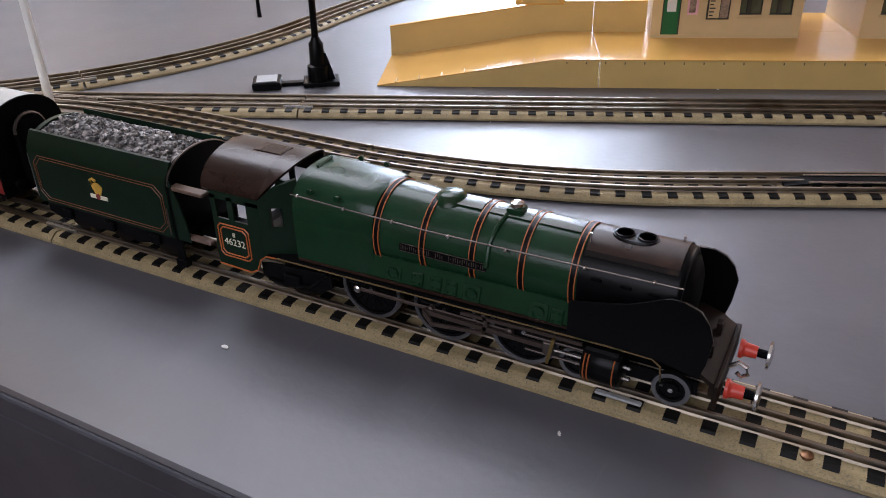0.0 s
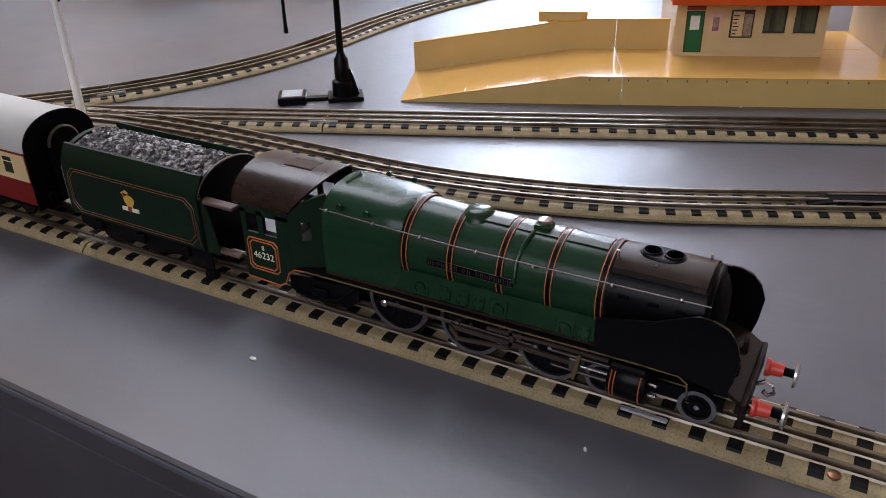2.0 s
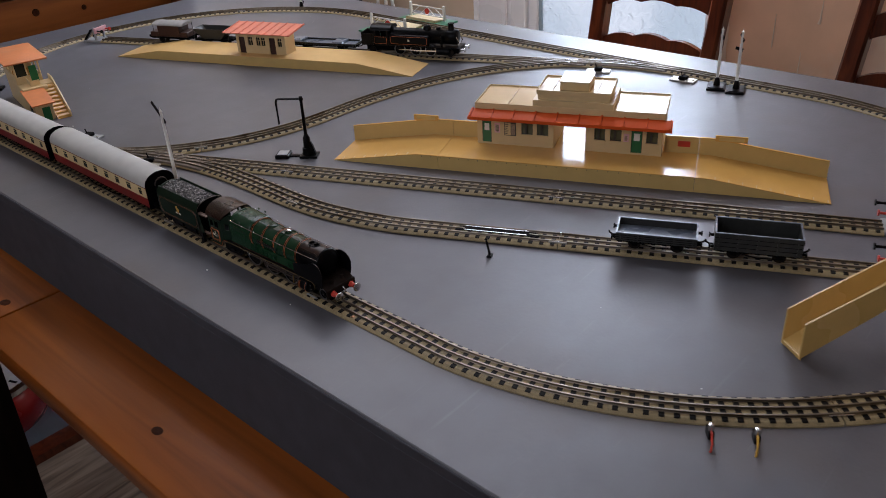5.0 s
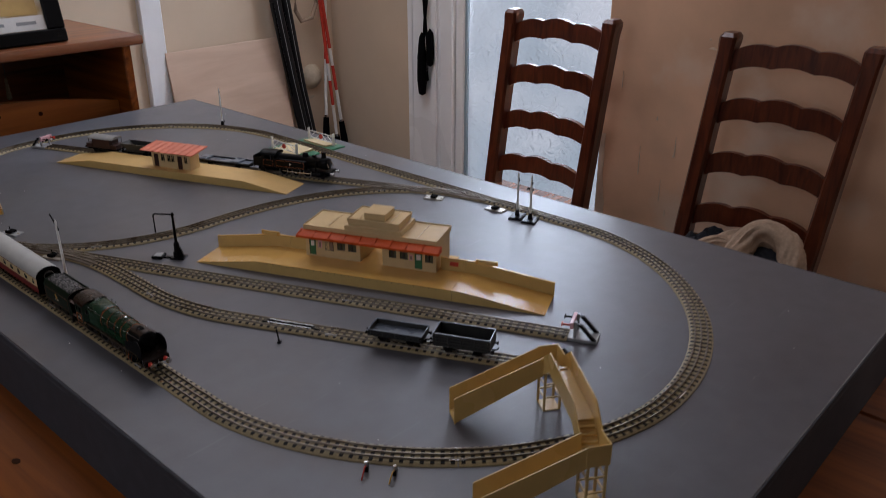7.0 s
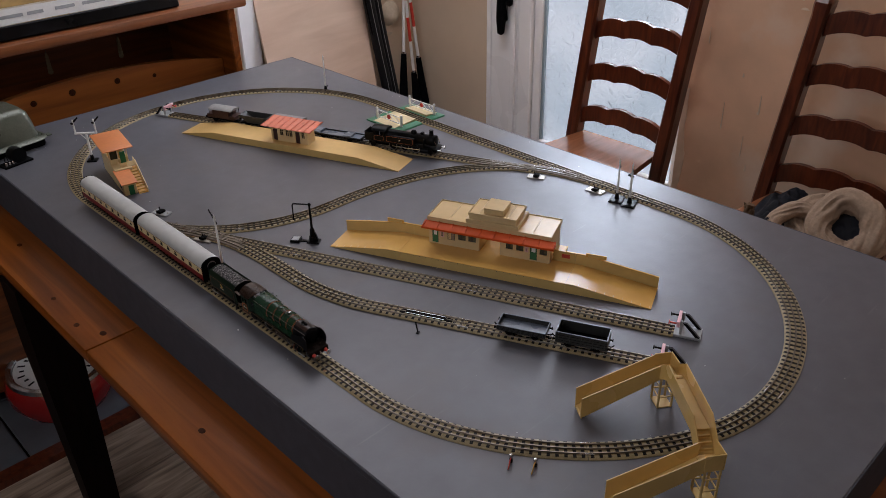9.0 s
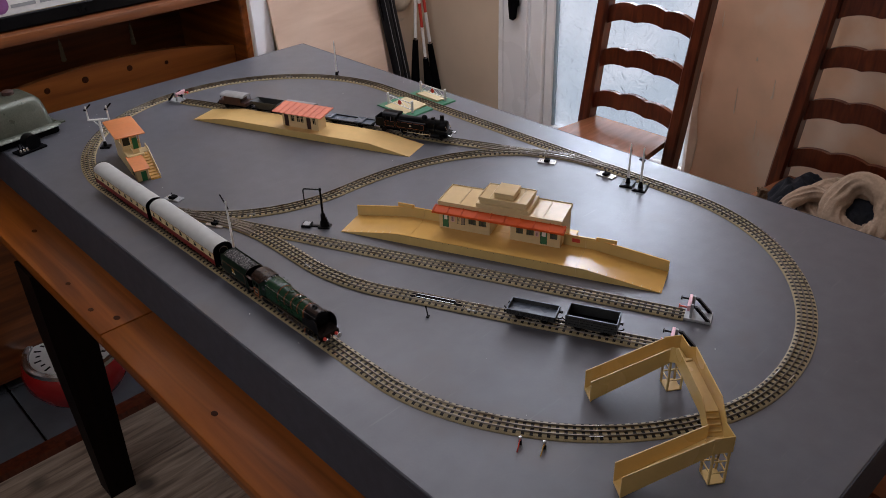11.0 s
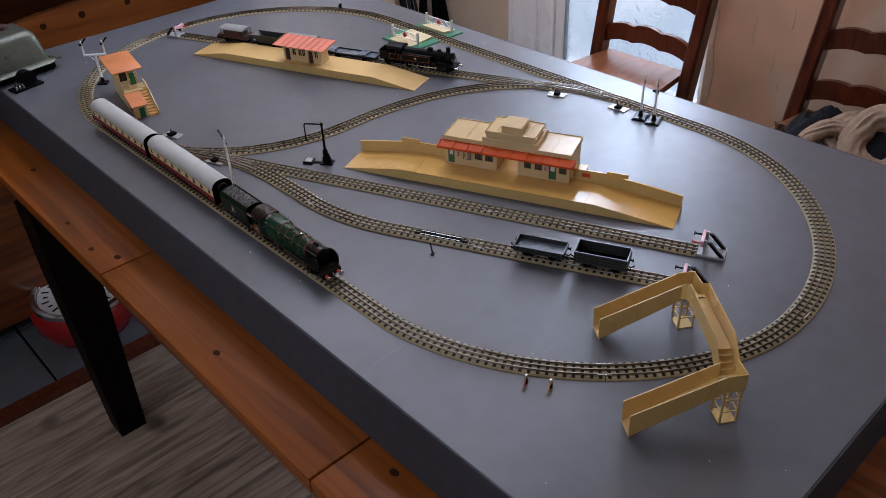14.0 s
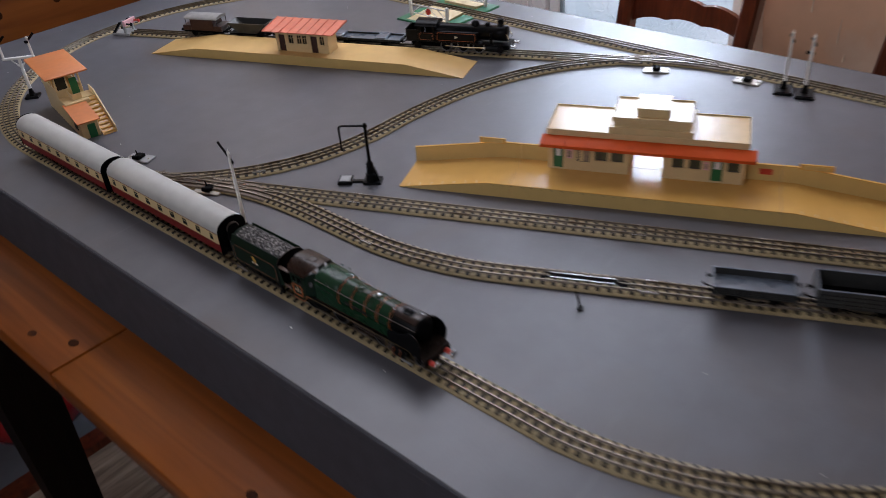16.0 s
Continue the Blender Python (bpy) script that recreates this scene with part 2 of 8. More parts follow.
ORANGEP = mat("orange_red_plastic", (0.62, 0.085, 0.012), 0.45, vary=0.07, scale=80, spec=0.15)
ISLTAN = mat("pale_tan_plastic", (0.64, 0.405, 0.145), 0.36, vary=0.06, scale=60)
SALMON = mat("faded_salmon_roof", (0.68, 0.185, 0.105), 0.4, vary=0.1, scale=120)
TOWERROOF = mat("orange_roof", (0.60, 0.19, 0.055), 0.42, vary=0.08, scale=120)
DARKBAR = mat("dark_glazing_bar", (0.045, 0.04, 0.028), 0.45, vary=0.2)
DOORGREEN = mat("door_green", (0.012, 0.14, 0.045), 0.3, vary=0.1)
WHITEP = mat("white_enamel", (0.78, 0.77, 0.73), 0.35, vary=0.05, scale=200)
OLIVEPANE = mat("olive_pane", (0.10, 0.10, 0.055), 0.2, vary=0.15, scale=200, spec=0.3)
PLAQUE = mat("dull_red_plaque", (0.22, 0.035, 0.03), 0.5, vary=0.2, scale=300)
POSTER = mat("poster_print", (0.28, 0.2, 0.14), 0.5, vary=0.6, scale=700)
WAGGREY = mat("wagon_grey", (0.035, 0.036, 0.034), 0.4, vary=0.15, scale=150, spec=0.3)
WAGLIGHT = mat("wagon_floor_blue_grey", (0.12, 0.145, 0.18), 0.3, vary=0.15, scale=150)
WAGBROWN = mat("wagon_bauxite", (0.05, 0.022, 0.016), 0.45, vary=0.15, scale=150, spec=0.3)
BUFGREY = mat("buffer_stop_grey", (0.32, 0.33, 0.33), 0.4, vary=0.12, scale=200)
PINK = mat("faded_pink_beam", (0.75, 0.42, 0.45), 0.4, vary=0.08, scale=200)
HAMMER = mat("hammered_green_grey", (0.085, 0.094, 0.068), 0.32, metal=0.3, vary=0.2, scale=300, bump=0.25, bump_scale=260)
BASEGREEN = mat("crossing_green", (0.015, 0.16, 0.075), 0.4, vary=0.15, scale=120)
SAND = mat("crossing_sand", (0.60, 0.48, 0.27), 0.5, vary=0.1, scale=200)
CLEARDK = mat("switch_plate", (0.45, 0.42, 0.36), 0.35, metal=0.4, vary=0.15, scale=150)
PINE = wood("varnished_pine", (0.135, 0.031, 0.004), (0.315, 0.088, 0.012), 0.32, along=(18.0, 0.7, 18.0), scale=2.6, spec=0.25, coat=0.2)
PINE_X = wood("varnished_pine_cross", (0.11, 0.030, 0.007), (0.27, 0.078, 0.016), 0.42, along=(0.8, 16.0, 16.0), scale=3.0, coat=0.25)
PINE_RAIL = wood("orange_pine_rail", (0.24, 0.070, 0.012), (0.42, 0.135, 0.025), 0.4, along=(0.8, 16.0, 16.0), scale=3.0, coat=0.25)
STRAW = mat("dried_straw", (0.26, 0.215, 0.13), 0.8, vary=0.3, scale=300, bump=0.4, bump_scale=500)
KNOT = mat("pine_knot", (0.055, 0.015, 0.005), 0.6, spec=0.1, vary=0.4, scale=260, spot=(0.012, 0.004, 0.002), spot_scale=300, spot_amount=0.5)
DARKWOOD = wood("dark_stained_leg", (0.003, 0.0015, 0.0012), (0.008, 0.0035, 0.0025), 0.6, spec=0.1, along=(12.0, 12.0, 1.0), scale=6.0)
CHAIRWOOD = wood("mahogany_stain", (0.055, 0.0095, 0.0035), (0.145, 0.031, 0.010), 0.3, along=(9.0, 9.0, 1.5), scale=7.0, coat=0.4)
# Seat colour is lightened to carry the bright door's reflection.
SEATWOOD = wood("reflection_lightened_seat", (0.25, 0.090, 0.038), (0.34, 0.13, 0.06), 0.20, along=(1.5, 9.0, 9.0), scale=7.0, coat=1.0)
LAMINATE = wood("grey_oak_laminate", (0.13, 0.09, 0.064), (0.46, 0.355, 0.265), 0.45, along=(1.0, 11.0, 1.0), scale=5.5, per_piece=0.22, knots=3.2)
TILE = mat("slate_tile", (0.10, 0.115, 0.13), 0.35, vary=0.2, scale=14, bump=0.1, bump_scale=40, per_piece=0.12)
PLY = wood("pale_plywood", (0.56, 0.38, 0.27), (0.68, 0.49, 0.36), 0.55, along=(1.0, 1.0, 7.0), scale=2.0)
PLASTER = mat("bare_pink_plaster", (0.76, 0.475, 0.305), 0.62, vary=0.16, scale=6, bump=0.10, bump_scale=25, spot=(0.78, 0.58, 0.43), spot_scale=3.5, spot_amount=0.6, spec=0.35)
WALLPAINT = mat("beige_wall_paint", (0.62, 0.485, 0.35), 0.7, vary=0.06, scale=6, bump=0.08, bump_scale=60)
# Assumed dark colour for the unseen walls, chosen to cut bounced light.
TAUPE = mat("bounce_cutting_taupe", (0.22, 0.175, 0.14), 0.7, vary=0.08, scale=6, bump=0.08, bump_scale=60)
CEILPAINT = mat("ceiling_paint", (0.76, 0.75, 0.72), 0.8, vary=0.04, scale=5)
FILLER = mat("cream_filler", (0.70, 0.54, 0.40), 0.6, vary=0.12, scale=20, bump=0.15, bump_scale=60)
BEAD = mat("grey_glazing_bead", (0.30, 0.38, 0.42), 0.4, vary=0.05)
UPVC = mat("white_upvc", (0.84, 0.84, 0.83), 0.3, vary=0.03, scale=10)
CLOTHB = mat("beige_wool", (0.40, 0.285, 0.20), 0.95, vary=0.2, scale=120, bump=0.6, bump_scale=500)
RODBAG = mat("black_bag_cloth", (0.006, 0.006, 0.007), 0.42, vary=0.3, scale=120, spec=0.3)
DRIEDBROWN = mat("dried_brown", (0.13, 0.07, 0.03), 0.75, vary=0.35, scale=90, spot=(0.05, 0.03, 0.015), spot_scale=60, spot_amount=0.5, bump=0.4, bump_scale=200)
CREAMMATTE = mat("cream_matte", (0.52, 0.44, 0.33), 0.85, vary=0.12, scale=90, bump=0.3, bump_scale=500)
CLOTHD = mat("navy_cloth", (0.004, 0.005, 0.010), 0.9, vary=0.3, scale=90, bump=0.5, bump_scale=400)
SCALERED = mat("red_enamel", (0.36, 0.012, 0.012), 0.25, vary=0.08, scale=60, coat=0.4)
MAPPAPER = mat("map_paper", (0.76, 0.72, 0.62), 0.6, vary=0.04, scale=12, spot=(0.52, 0.36, 0.16), spot_scale=7, spot_amount=0.75)


def frosted(name):
    m = bpy.data.materials.new(name)
    m.use_nodes = True
    nt = m.node_tree
    bs = nt.nodes["Principled BSDF"]
    bs.inputs["Base Color"].default_value = (0.93, 0.97, 1.0, 1)
    bs.inputs["Roughness"].default_value = 0.36
    bs.inputs["IOR"].default_value = 1.25
    bs.inputs["Transmission Weight"].default_value = 1.0
    tc = nt.nodes.new("ShaderNodeTexCoord")
    nz = nt.nodes.new("ShaderNodeTexNoise")
    nz.inputs["Scale"].default_value, nz.inputs["Detail"].default_value, nz.inputs["Distortion"].default_value = 24, 2, 1.6
    bp = nt.nodes.new("ShaderNodeBump")
    bp.inputs["Strength"].default_value, bp.inputs["Distance"].default_value = 0.7, 0.016
    nt.links.new(tc.outputs["Object"], nz.inputs["Vector"])
    nt.links.new(nz.outputs["Fac"], bp.inputs["Height"])
    nt.links.new(bp.outputs[0], bs.inputs["Normal"])
    return m


def glow(name, color, strength, patch=None):
    m = bpy.data.materials.new(name)
    m.use_nodes = True
    nt = m.node_tree
    nt.nodes.remove(nt.nodes["Principled BSDF"])
    em = nt.nodes.new("ShaderNodeEmission")
    em.inputs["Color"].default_value, em.inputs["Strength"].default_value = (*color, 1), strength
    if patch:
        tc = nt.nodes.new("ShaderNodeTexCoord")
        nz = nt.nodes.new("ShaderNodeTexNoise")
        nz.inputs["Scale"].default_value, nz.inputs["Detail"].default_value = 2.6, 3
        mx = nt.nodes.new("ShaderNodeMix")
        mx.data_type = "RGBA"
        mx.inputs["A"].default_value, mx.inputs["B"].default_value = (*patch, 1), (*color, 1)
        mr = nt.nodes.new("ShaderNodeMapRange")
        mr.inputs["From Min"].default_value, mr.inputs["From Max"].default_value = 0.38, 0.62
        nt.links.new(tc.outputs["Object"], nz.inputs["Vector"])
        nt.links.new(nz.outputs["Fac"], mr.inputs["Value"])
        nt.links.new(mr.outputs[0], mx.inputs["Factor"])
        nt.links.new(mx.outputs["Result"], em.inputs["Color"])
    nt.links.new(em.outputs[0], nt.nodes["Material Output"].inputs["Surface"])
    return m


FROST = frosted("frosted_glass")
OUTSIDE = glow("bright_outdoors", (0.86, 0.94, 1.0), 1.3, (0.50, 0.62, 0.70))

# ---- mesh helpers ----


def link(name, bm, material, smooth=None):
    me = bpy.data.meshes.new(name)
    bmesh.ops.recalc_face_normals(bm, faces=bm.faces)
    bm.to_mesh(me)
    bm.free()
    me.materials.append(material)
    ob = new(name, me)
    if smooth:
        for p in me.polygons:
            p.use_smooth = True
        me.set_sharp_from_angle(angle=radians(smooth))
    return ob


def part(name, bm, material, parent, label="", smooth=35):
    ob = link(name, bm, material, smooth)
    ob.parent = parent
    if label:
        tagged(ob, label)
    return ob


def thing(name, m, label, category, group=""):
    ob = new(name)
    ob.empty_display_size = 0.02
    ob.matrix_basis = m
    return tagged(ob, label, category, group)


def solid(name, bm, material, label, category, kind="", group="", smooth=35, m=None):
    ob = link(name, bm, material, smooth)
    if m is not None:
        ob.matrix_basis = m
    return tagged(ob, label, category, group, kind)


def box(x0, x1, y0, y1, z0, z1, bevel=0.0, bm=None, m=None, segs=1):
    """A box from corner to corner, with bevelled edges."""
    tmp = bmesh.new()
    bmesh.ops.create_cube(tmp, size=1.0)
    for v in tmp.verts:
        v.co = Vector(((x0 + x1) / 2 + v.co.x * (x1 - x0), (y0 + y1) / 2 + v.co.y * (y1 - y0), (z0 + z1) / 2 + v.co.z * (z1 - z0)))
    if bevel:
        bmesh.ops.bevel(tmp, geom=tmp.edges[:], offset=bevel, segments=segs, affect="EDGES", profile=0.5)
    return join(bm, tmp, m)


def join(bm, tmp, m=None):
    if m is not None:
        bmesh.ops.transform(tmp, matrix=m, verts=tmp.verts)
    if bm is None:
        return tmp
    me = bpy.data.meshes.new("tmp")
    tmp.to_mesh(me)
    tmp.free()
    bm.from_mesh(me)
    bpy.data.meshes.remove(me)
    return bm


def loft(rings, closed=True, caps=True, bm=None, m=None):
    """Skin between rings of equal length (lists of points)."""
    tmp = bmesh.new()
    vs = [[tmp.verts.new(p) for p in r] for r in rings]
    n = len(rings[0])
    for a, b in zip(vs, vs[1:]):
        for i in range(n if closed else n - 1):
            j = (i + 1) % n
            tmp.faces.new((a[i], a[j], b[j], b[i]))
    if caps and closed:
        tmp.faces.new(vs[0][::-1])
        tmp.faces.new(vs[-1])
    return join(bm, tmp, m)


def prism(outline, axis, a, b, bm=None, m=None):
    """An outline in two axes, extruded along the third from a to b."""
    put = {"x": lambda u, v, w: (w, u, v), "y": lambda u, v, w: (u, w, v), "z": lambda u, v, w: (u, v, w)}[axis]
    return loft([[put(u, v, w) for u, v in outline] for w in (a, b)], bm=bm, m=m)


def rod(p, q, r, seg=10, bm=None, r2=None):
    """A round bar from p to q."""
    p, q = Vector(p), Vector(q)
    rot = (q - p).to_track_quat("Z", "Y").to_matrix()
    rings = []
    for c, rad in ((p, r), (q, r if r2 is None else r2)):
        rings.append([c + rot @ Vector((rad * math.cos(2 * math.pi * i / seg), rad * math.sin(2 * math.pi * i / seg), 0)) for i in range(seg)])
    return loft(rings, bm=bm)


def tube(pts, r, seg=8, bm=None):
    """A round bar along a line of points."""
    pts = [Vector(p) for p in pts]
    rings = []
    for i, p in enumerate(pts):
        d = (pts[min(i + 1, len(pts) - 1)] - pts[max(i - 1, 0)]).normalized()
        rot = d.to_track_quat("Z", "Y").to_matrix()
        rings.append([p + rot @ Vector((r * math.cos(2 * math.pi * k / seg), r * math.sin(2 * math.pi * k / seg), 0)) for k in range(seg)])
    return loft(rings, bm=bm)


def lathe(profile, at, axis="z", seg=20, bm=None):
    """A turned shape: profile of (radius, height) round an axis through at."""
    rings = []
    for r, h in profile:
        ring = []
        for k in range(seg):
            a = 2 * math.pi * k / seg
            u, v = max(r, 1e-5) * math.cos(a), max(r, 1e-5) * math.sin(a)
            ring.append(Vector(at) + Vector({"z": (u, v, h), "y": (u, h, v), "x": (h, u, v)}[axis]))
        rings.append(ring)
    return loft(rings, caps=profile[0] != profile[-1], bm=bm)

# ---- room ----
TOP = 0.80          # upper face of the layout board
TABLE = 0.695       # upper face of the table
X_DOOR, Y_END, X_BACK, Y_SOUTH, CEIL = 1.80, 2.30, -1.90, -2.60, 2.50


def wall_with_holes(name, axis, at, thick, u0, u1, z0, z1, holes, material, label):
    """A wall on x = at or y = at, with openings (u0, u1, z0, z1) cut through it."""
    bm = bmesh.new()
    cuts = sorted(holes)
    u = u0
    pieces = []
    for a, b, c, d in cuts:
        pieces.append((u, a, z0, z1))
        if c > z0:
            pieces.append((a, b, z0, c))
        if d < z1:
            pieces.append((a, b, d, z1))
        u = b
    pieces.append((u, u1, z0, z1))
    for a, b, c, d in pieces:
        if axis == "x":
            box(at, at + thick, a, b, c, d, bm=bm)
        else:
            box(a, b, at, at + thick, c, d, bm=bm)
    bmesh.ops.remove_doubles(bm, verts=bm.verts, dist=0.0001)
    return solid(name, bm, material, label, "wall", "structure", smooth=None)


wall_with_holes("wall_east", "x", X_DOOR, 0.14, Y_SOUTH, Y_END, 0.0, CEIL, [(-1.80, -0.50, 0.90, 2.05), (0.745, 1.605, 0.0, 2.44)], PLASTER, "bare pinkish plaster wall with patches, beside the glazed door")
wall_with_holes("wall_north", "y", Y_END, 0.14, X_BACK, X_DOOR + 0.14, 0.0, CEIL, [], WALLPAINT, "beige painted end wall behind the dresser")
wall_with_holes("wall_south", "y", Y_SOUTH - 0.14, 0.14, X_BACK, X_DOOR + 0.14, 0.0, CEIL, [], TAUPE, "plain unseen wall, coloured dark taupe to cut bounced light")
wall_with_holes("wall_west", "x", X_BACK - 0.14, 0.14, Y_SOUTH, Y_END, 0.0, CEIL, [(-0.50, 0.80, 1.23, 2.27)], TAUPE, "plain unseen wall with an added window, coloured dark taupe to cut bounced light")
RX0, RX1, RY0, RY1 = 0.00, 1.22, 0.62, 2.14      # unseen rooflight opening, added for the overhead lamp
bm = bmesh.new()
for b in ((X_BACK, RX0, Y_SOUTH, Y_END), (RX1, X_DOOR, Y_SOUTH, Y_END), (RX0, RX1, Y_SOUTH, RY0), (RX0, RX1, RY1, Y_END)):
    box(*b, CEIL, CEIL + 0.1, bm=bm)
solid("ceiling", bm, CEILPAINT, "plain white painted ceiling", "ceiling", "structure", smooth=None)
floor_ob = solid("floor", box(X_BACK, X_DOOR, Y_SOUTH, Y_END, -0.06, -0.009), DARKWOOD, "wood laminate and slate tile floor", "floor", "structure", smooth=None)
# plastered pier that stands forward of the door, behind the chairs
solid("wall_pier", box(1.395, X_DOOR - 0.002, -0.48, 0.573, 0.0, CEIL, 0.004), PLASTER, "bare pinkish plaster pier with drips and patches", "wall", "structure")
pier_filler = thing("wall_filler", pose(0, 0, 0), "pale cream filler with a wavy edge on the pier's corner", "filler")
pier_filler["kind"] = "structure"
edge = [(0.30 + 0.0125 * k, 0.553 - 0.014 * max(0.0, 1 - abs(k - 9) / 9.0) + 0.005 * noise.noise(Vector((k * 0.5, 3.0, 0)))) for k in range(30)]
part("filler_strip", loft([[(1.3946, 0.5725, z), (1.3946, y, z), (1.3932, y + 0.002, z), (1.3932, 0.5725, z)] for z, y in edge]), FILLER, pier_filler, smooth=None)
for y, z, h, w in ((0.384, 0.741, 0.012, 0.0035), (0.317, 0.664, 0.060, 0.0030), (0.319, 0.637, 0.010, 0.0045), (0.240, 0.962, 0.007, 0.0130), (0.250, 0.986, 0.006, 0.0040), (0.511, 0.839, 0.050, 0.0022), (0.328, 0.452, 0.022, 0.0040), (0.352, 0.52, 0.070, 0.0020), (0.430, 0.60, 0.090, 0.0022)):
    part("drip", loft([[(1.3947, y + w * f, z + u * h), (1.3934, y, z + u * h), (1.3947, y - w * f, z + u * h)] for u, f in ((-0.5, 0.5), (-0.42, 1.0), (0.2, 0.6), (0.5, 0.25))]), FILLER, pier_filler, smooth=40)
# boxing-in beside the door
solid("wall_return", box(X_DOOR - 0.02, X_DOOR - 0.002, 1.79, Y_END, 0.0, CEIL, 0.002), WALLPAINT, "smooth beige painted wall beside the door frame", "wall", "structure")

# door: frame, leaf, frosted pane
door = thing("door_1", pose(X_DOOR, 0, 0), "white framed outer door with a frosted glass pane", "door")
door["kind"] = "structure"
for nm, b in (("door_frame", (-0.025, 0.10, 1.535, 1.605, 0.0, 2.44)), ("door_frame", (-0.004, 0.10, 0.745, 0.78, 0.0, 2.44)), ("door_frame", (-0.025, 0.10, 0.78, 1.535, 2.39, 2.44)), ("transom", (-0.025, 0.10, 0.78, 1.535, 2.06, 2.12))):
    part(nm, box(*b, bevel=0.004), UPVC if b[2] > 0.75 else FILLER, door)
for b in ((-0.008, 0.05, 1.486, 1.533, 0.02, 2.06), (-0.002, 0.05, 0.782, 0.812, 0.02, 2.06), (-0.008, 0.05, 0.812, 1.486, 2.00, 2.06), (-0.008, 0.05, 0.812, 1.486, 0.02, 0.10)):
    part("leaf_rail", box(*b, bevel=0.005), UPVC, door)
part("glazing_bead", box(-0.003, 0.011, 1.470, 1.4855, 0.101, 1.999, bevel=0.003), BEAD, door, "grey-blue glazing bead")
for b in ((0.813, 1.485, 0.101, 1.999), (0.781, 1.534, 2.121, 2.389)):
    pane = part("pane", box(0.012, 0.022, *b), FROST, door, "pebbled frosted glass pane")
    pane.visible_shadow = False
arch = thing("trim", pose(X_DOOR, 0, 0), "white architrave beside the door", "door frame")
arch["kind"] = "structure"
part("architrave", box(-0.022, -0.001, 1.607, 1.79, 0.0, 2.44, 0.004), UPVC, arch)
part("architrave", box(-0.034, -0.022, 1.620, 1.645, 0.0, 2.44, 0.003), UPVC, arch)
part("architrave", box(-0.030, -0.022, 1.762, 1.79, 0.0, 2.44, 0.003), UPVC, arch)
# These three openings are unseen additions that hold the fill lamps.
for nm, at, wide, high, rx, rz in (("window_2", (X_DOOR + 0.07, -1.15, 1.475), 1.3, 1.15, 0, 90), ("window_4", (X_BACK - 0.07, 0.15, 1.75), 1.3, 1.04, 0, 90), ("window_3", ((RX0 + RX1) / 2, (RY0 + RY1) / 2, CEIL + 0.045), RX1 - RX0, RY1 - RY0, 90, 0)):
    win = thing(nm, pose(*at, rx, 0, rz), "unseen white framed window, added to hold a fill lamp" if rx == 0 else "unseen white framed rooflight, added to hold a lamp", "window")
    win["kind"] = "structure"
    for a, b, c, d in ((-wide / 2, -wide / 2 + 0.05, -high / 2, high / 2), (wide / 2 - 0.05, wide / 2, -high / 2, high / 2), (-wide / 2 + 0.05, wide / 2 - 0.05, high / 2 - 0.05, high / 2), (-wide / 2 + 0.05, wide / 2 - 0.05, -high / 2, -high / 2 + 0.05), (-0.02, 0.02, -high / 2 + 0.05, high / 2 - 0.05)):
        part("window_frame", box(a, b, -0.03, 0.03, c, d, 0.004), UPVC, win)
solid("backdrop", box(2.10, 2.12, 0.2, 2.2, -0.1, 2.7), OUTSIDE, "pale bright overcast daylight outdoors", "backdrop", "structure", smooth=None)

# black leads hanging on the frame
lead = thing("hanging_lead", pose(X_DOOR - 0.045, 1.668, 0), "black looped dog lead hanging on the door frame", "dog lead")
part("cord", tube([(0, 0.0, 1.35), (0.0, 0.02, 1.2), (0.0, 0.012, 1.0), (0.0, 0.0, 0.86), (0.0, -0.015, 0.74), (0.0, -0.01, 0.62), (0.0, 0.012, 0.6), (0.0, 0.02, 0.7), (0.0, 0.004, 0.86), (0.0, -0.02, 1.05), (0.0, -0.012, 1.25), (0, 0.0, 1.35)], 0.006), MATTBLACK, lead)
part("handle", lathe([(0.001, 0.55), (0.016, 0.56), (0.022, 0.62), (0.02, 0.72), (0.012, 0.8), (0.001, 0.82)], (-0.006, 0.016, 0), seg=12), MATTBLACK, lead, "chunky black plastic handle")
part("handle", lathe([(0.001, 0.68), (0.014, 0.69), (0.018, 0.74), (0.014, 0.82), (0.001, 0.84)], (-0.004, -0.03, 0), seg=12), MATTBLACK, lead)
part("hook", rod((0.045, 0, 1.352), (-0.012, 0, 1.352), 0.005), STEEL, lead)

# floor pieces: laminate planks to the threshold, slate tiles past it
Y_STEP = 1.19
part("threshold", prism([(Y_STEP - 0.028, -0.009), (Y_STEP + 0.028, -0.009), (Y_STEP + 0.022, 0.014), (Y_STEP - 0.022, 0.014)], "x", X_BACK, X_DOOR), CHAIRWOOD, floor_ob, "dark wooden threshold strip")
planks = {}


def plank_mesh(length):
    if length not in planks:
        bm = box(-length / 2 + 0.0006, length / 2 - 0.0006, -0.0944, 0.0944, -0.008, 0.0, 0.0012)
        me = bpy.data.meshes.new("plank")
        bm.to_mesh(me)
        bm.free()
        me.materials.append(LAMINATE)
        planks[length] = me
    return planks[length]


rng = random.Random(3)
y = Y_STEP - 0.028 - 0.095
while y > Y_SOUTH + 0.05:
    x = X_BACK
    size = rng.choice((0.3, 0.6, 0.9, 1.2))
    while x < X_DOOR - 0.05:
        size = round(min(size, X_DOOR - x), 3)
        ob = new("plank", plank_mesh(size))
        ob.parent = floor_ob
        ob.location = (x + size / 2, y, 0)
        x += size
        size = 1.2
    y -= 0.19
bm = box(-0.147, 0.147, -0.147, 0.147, -0.008, 0.0, 0.003)
tile_mesh = bpy.data.meshes.new("tile")
bm.to_mesh(tile_mesh)
bm.free()
tile_mesh.materials.append(TILE)
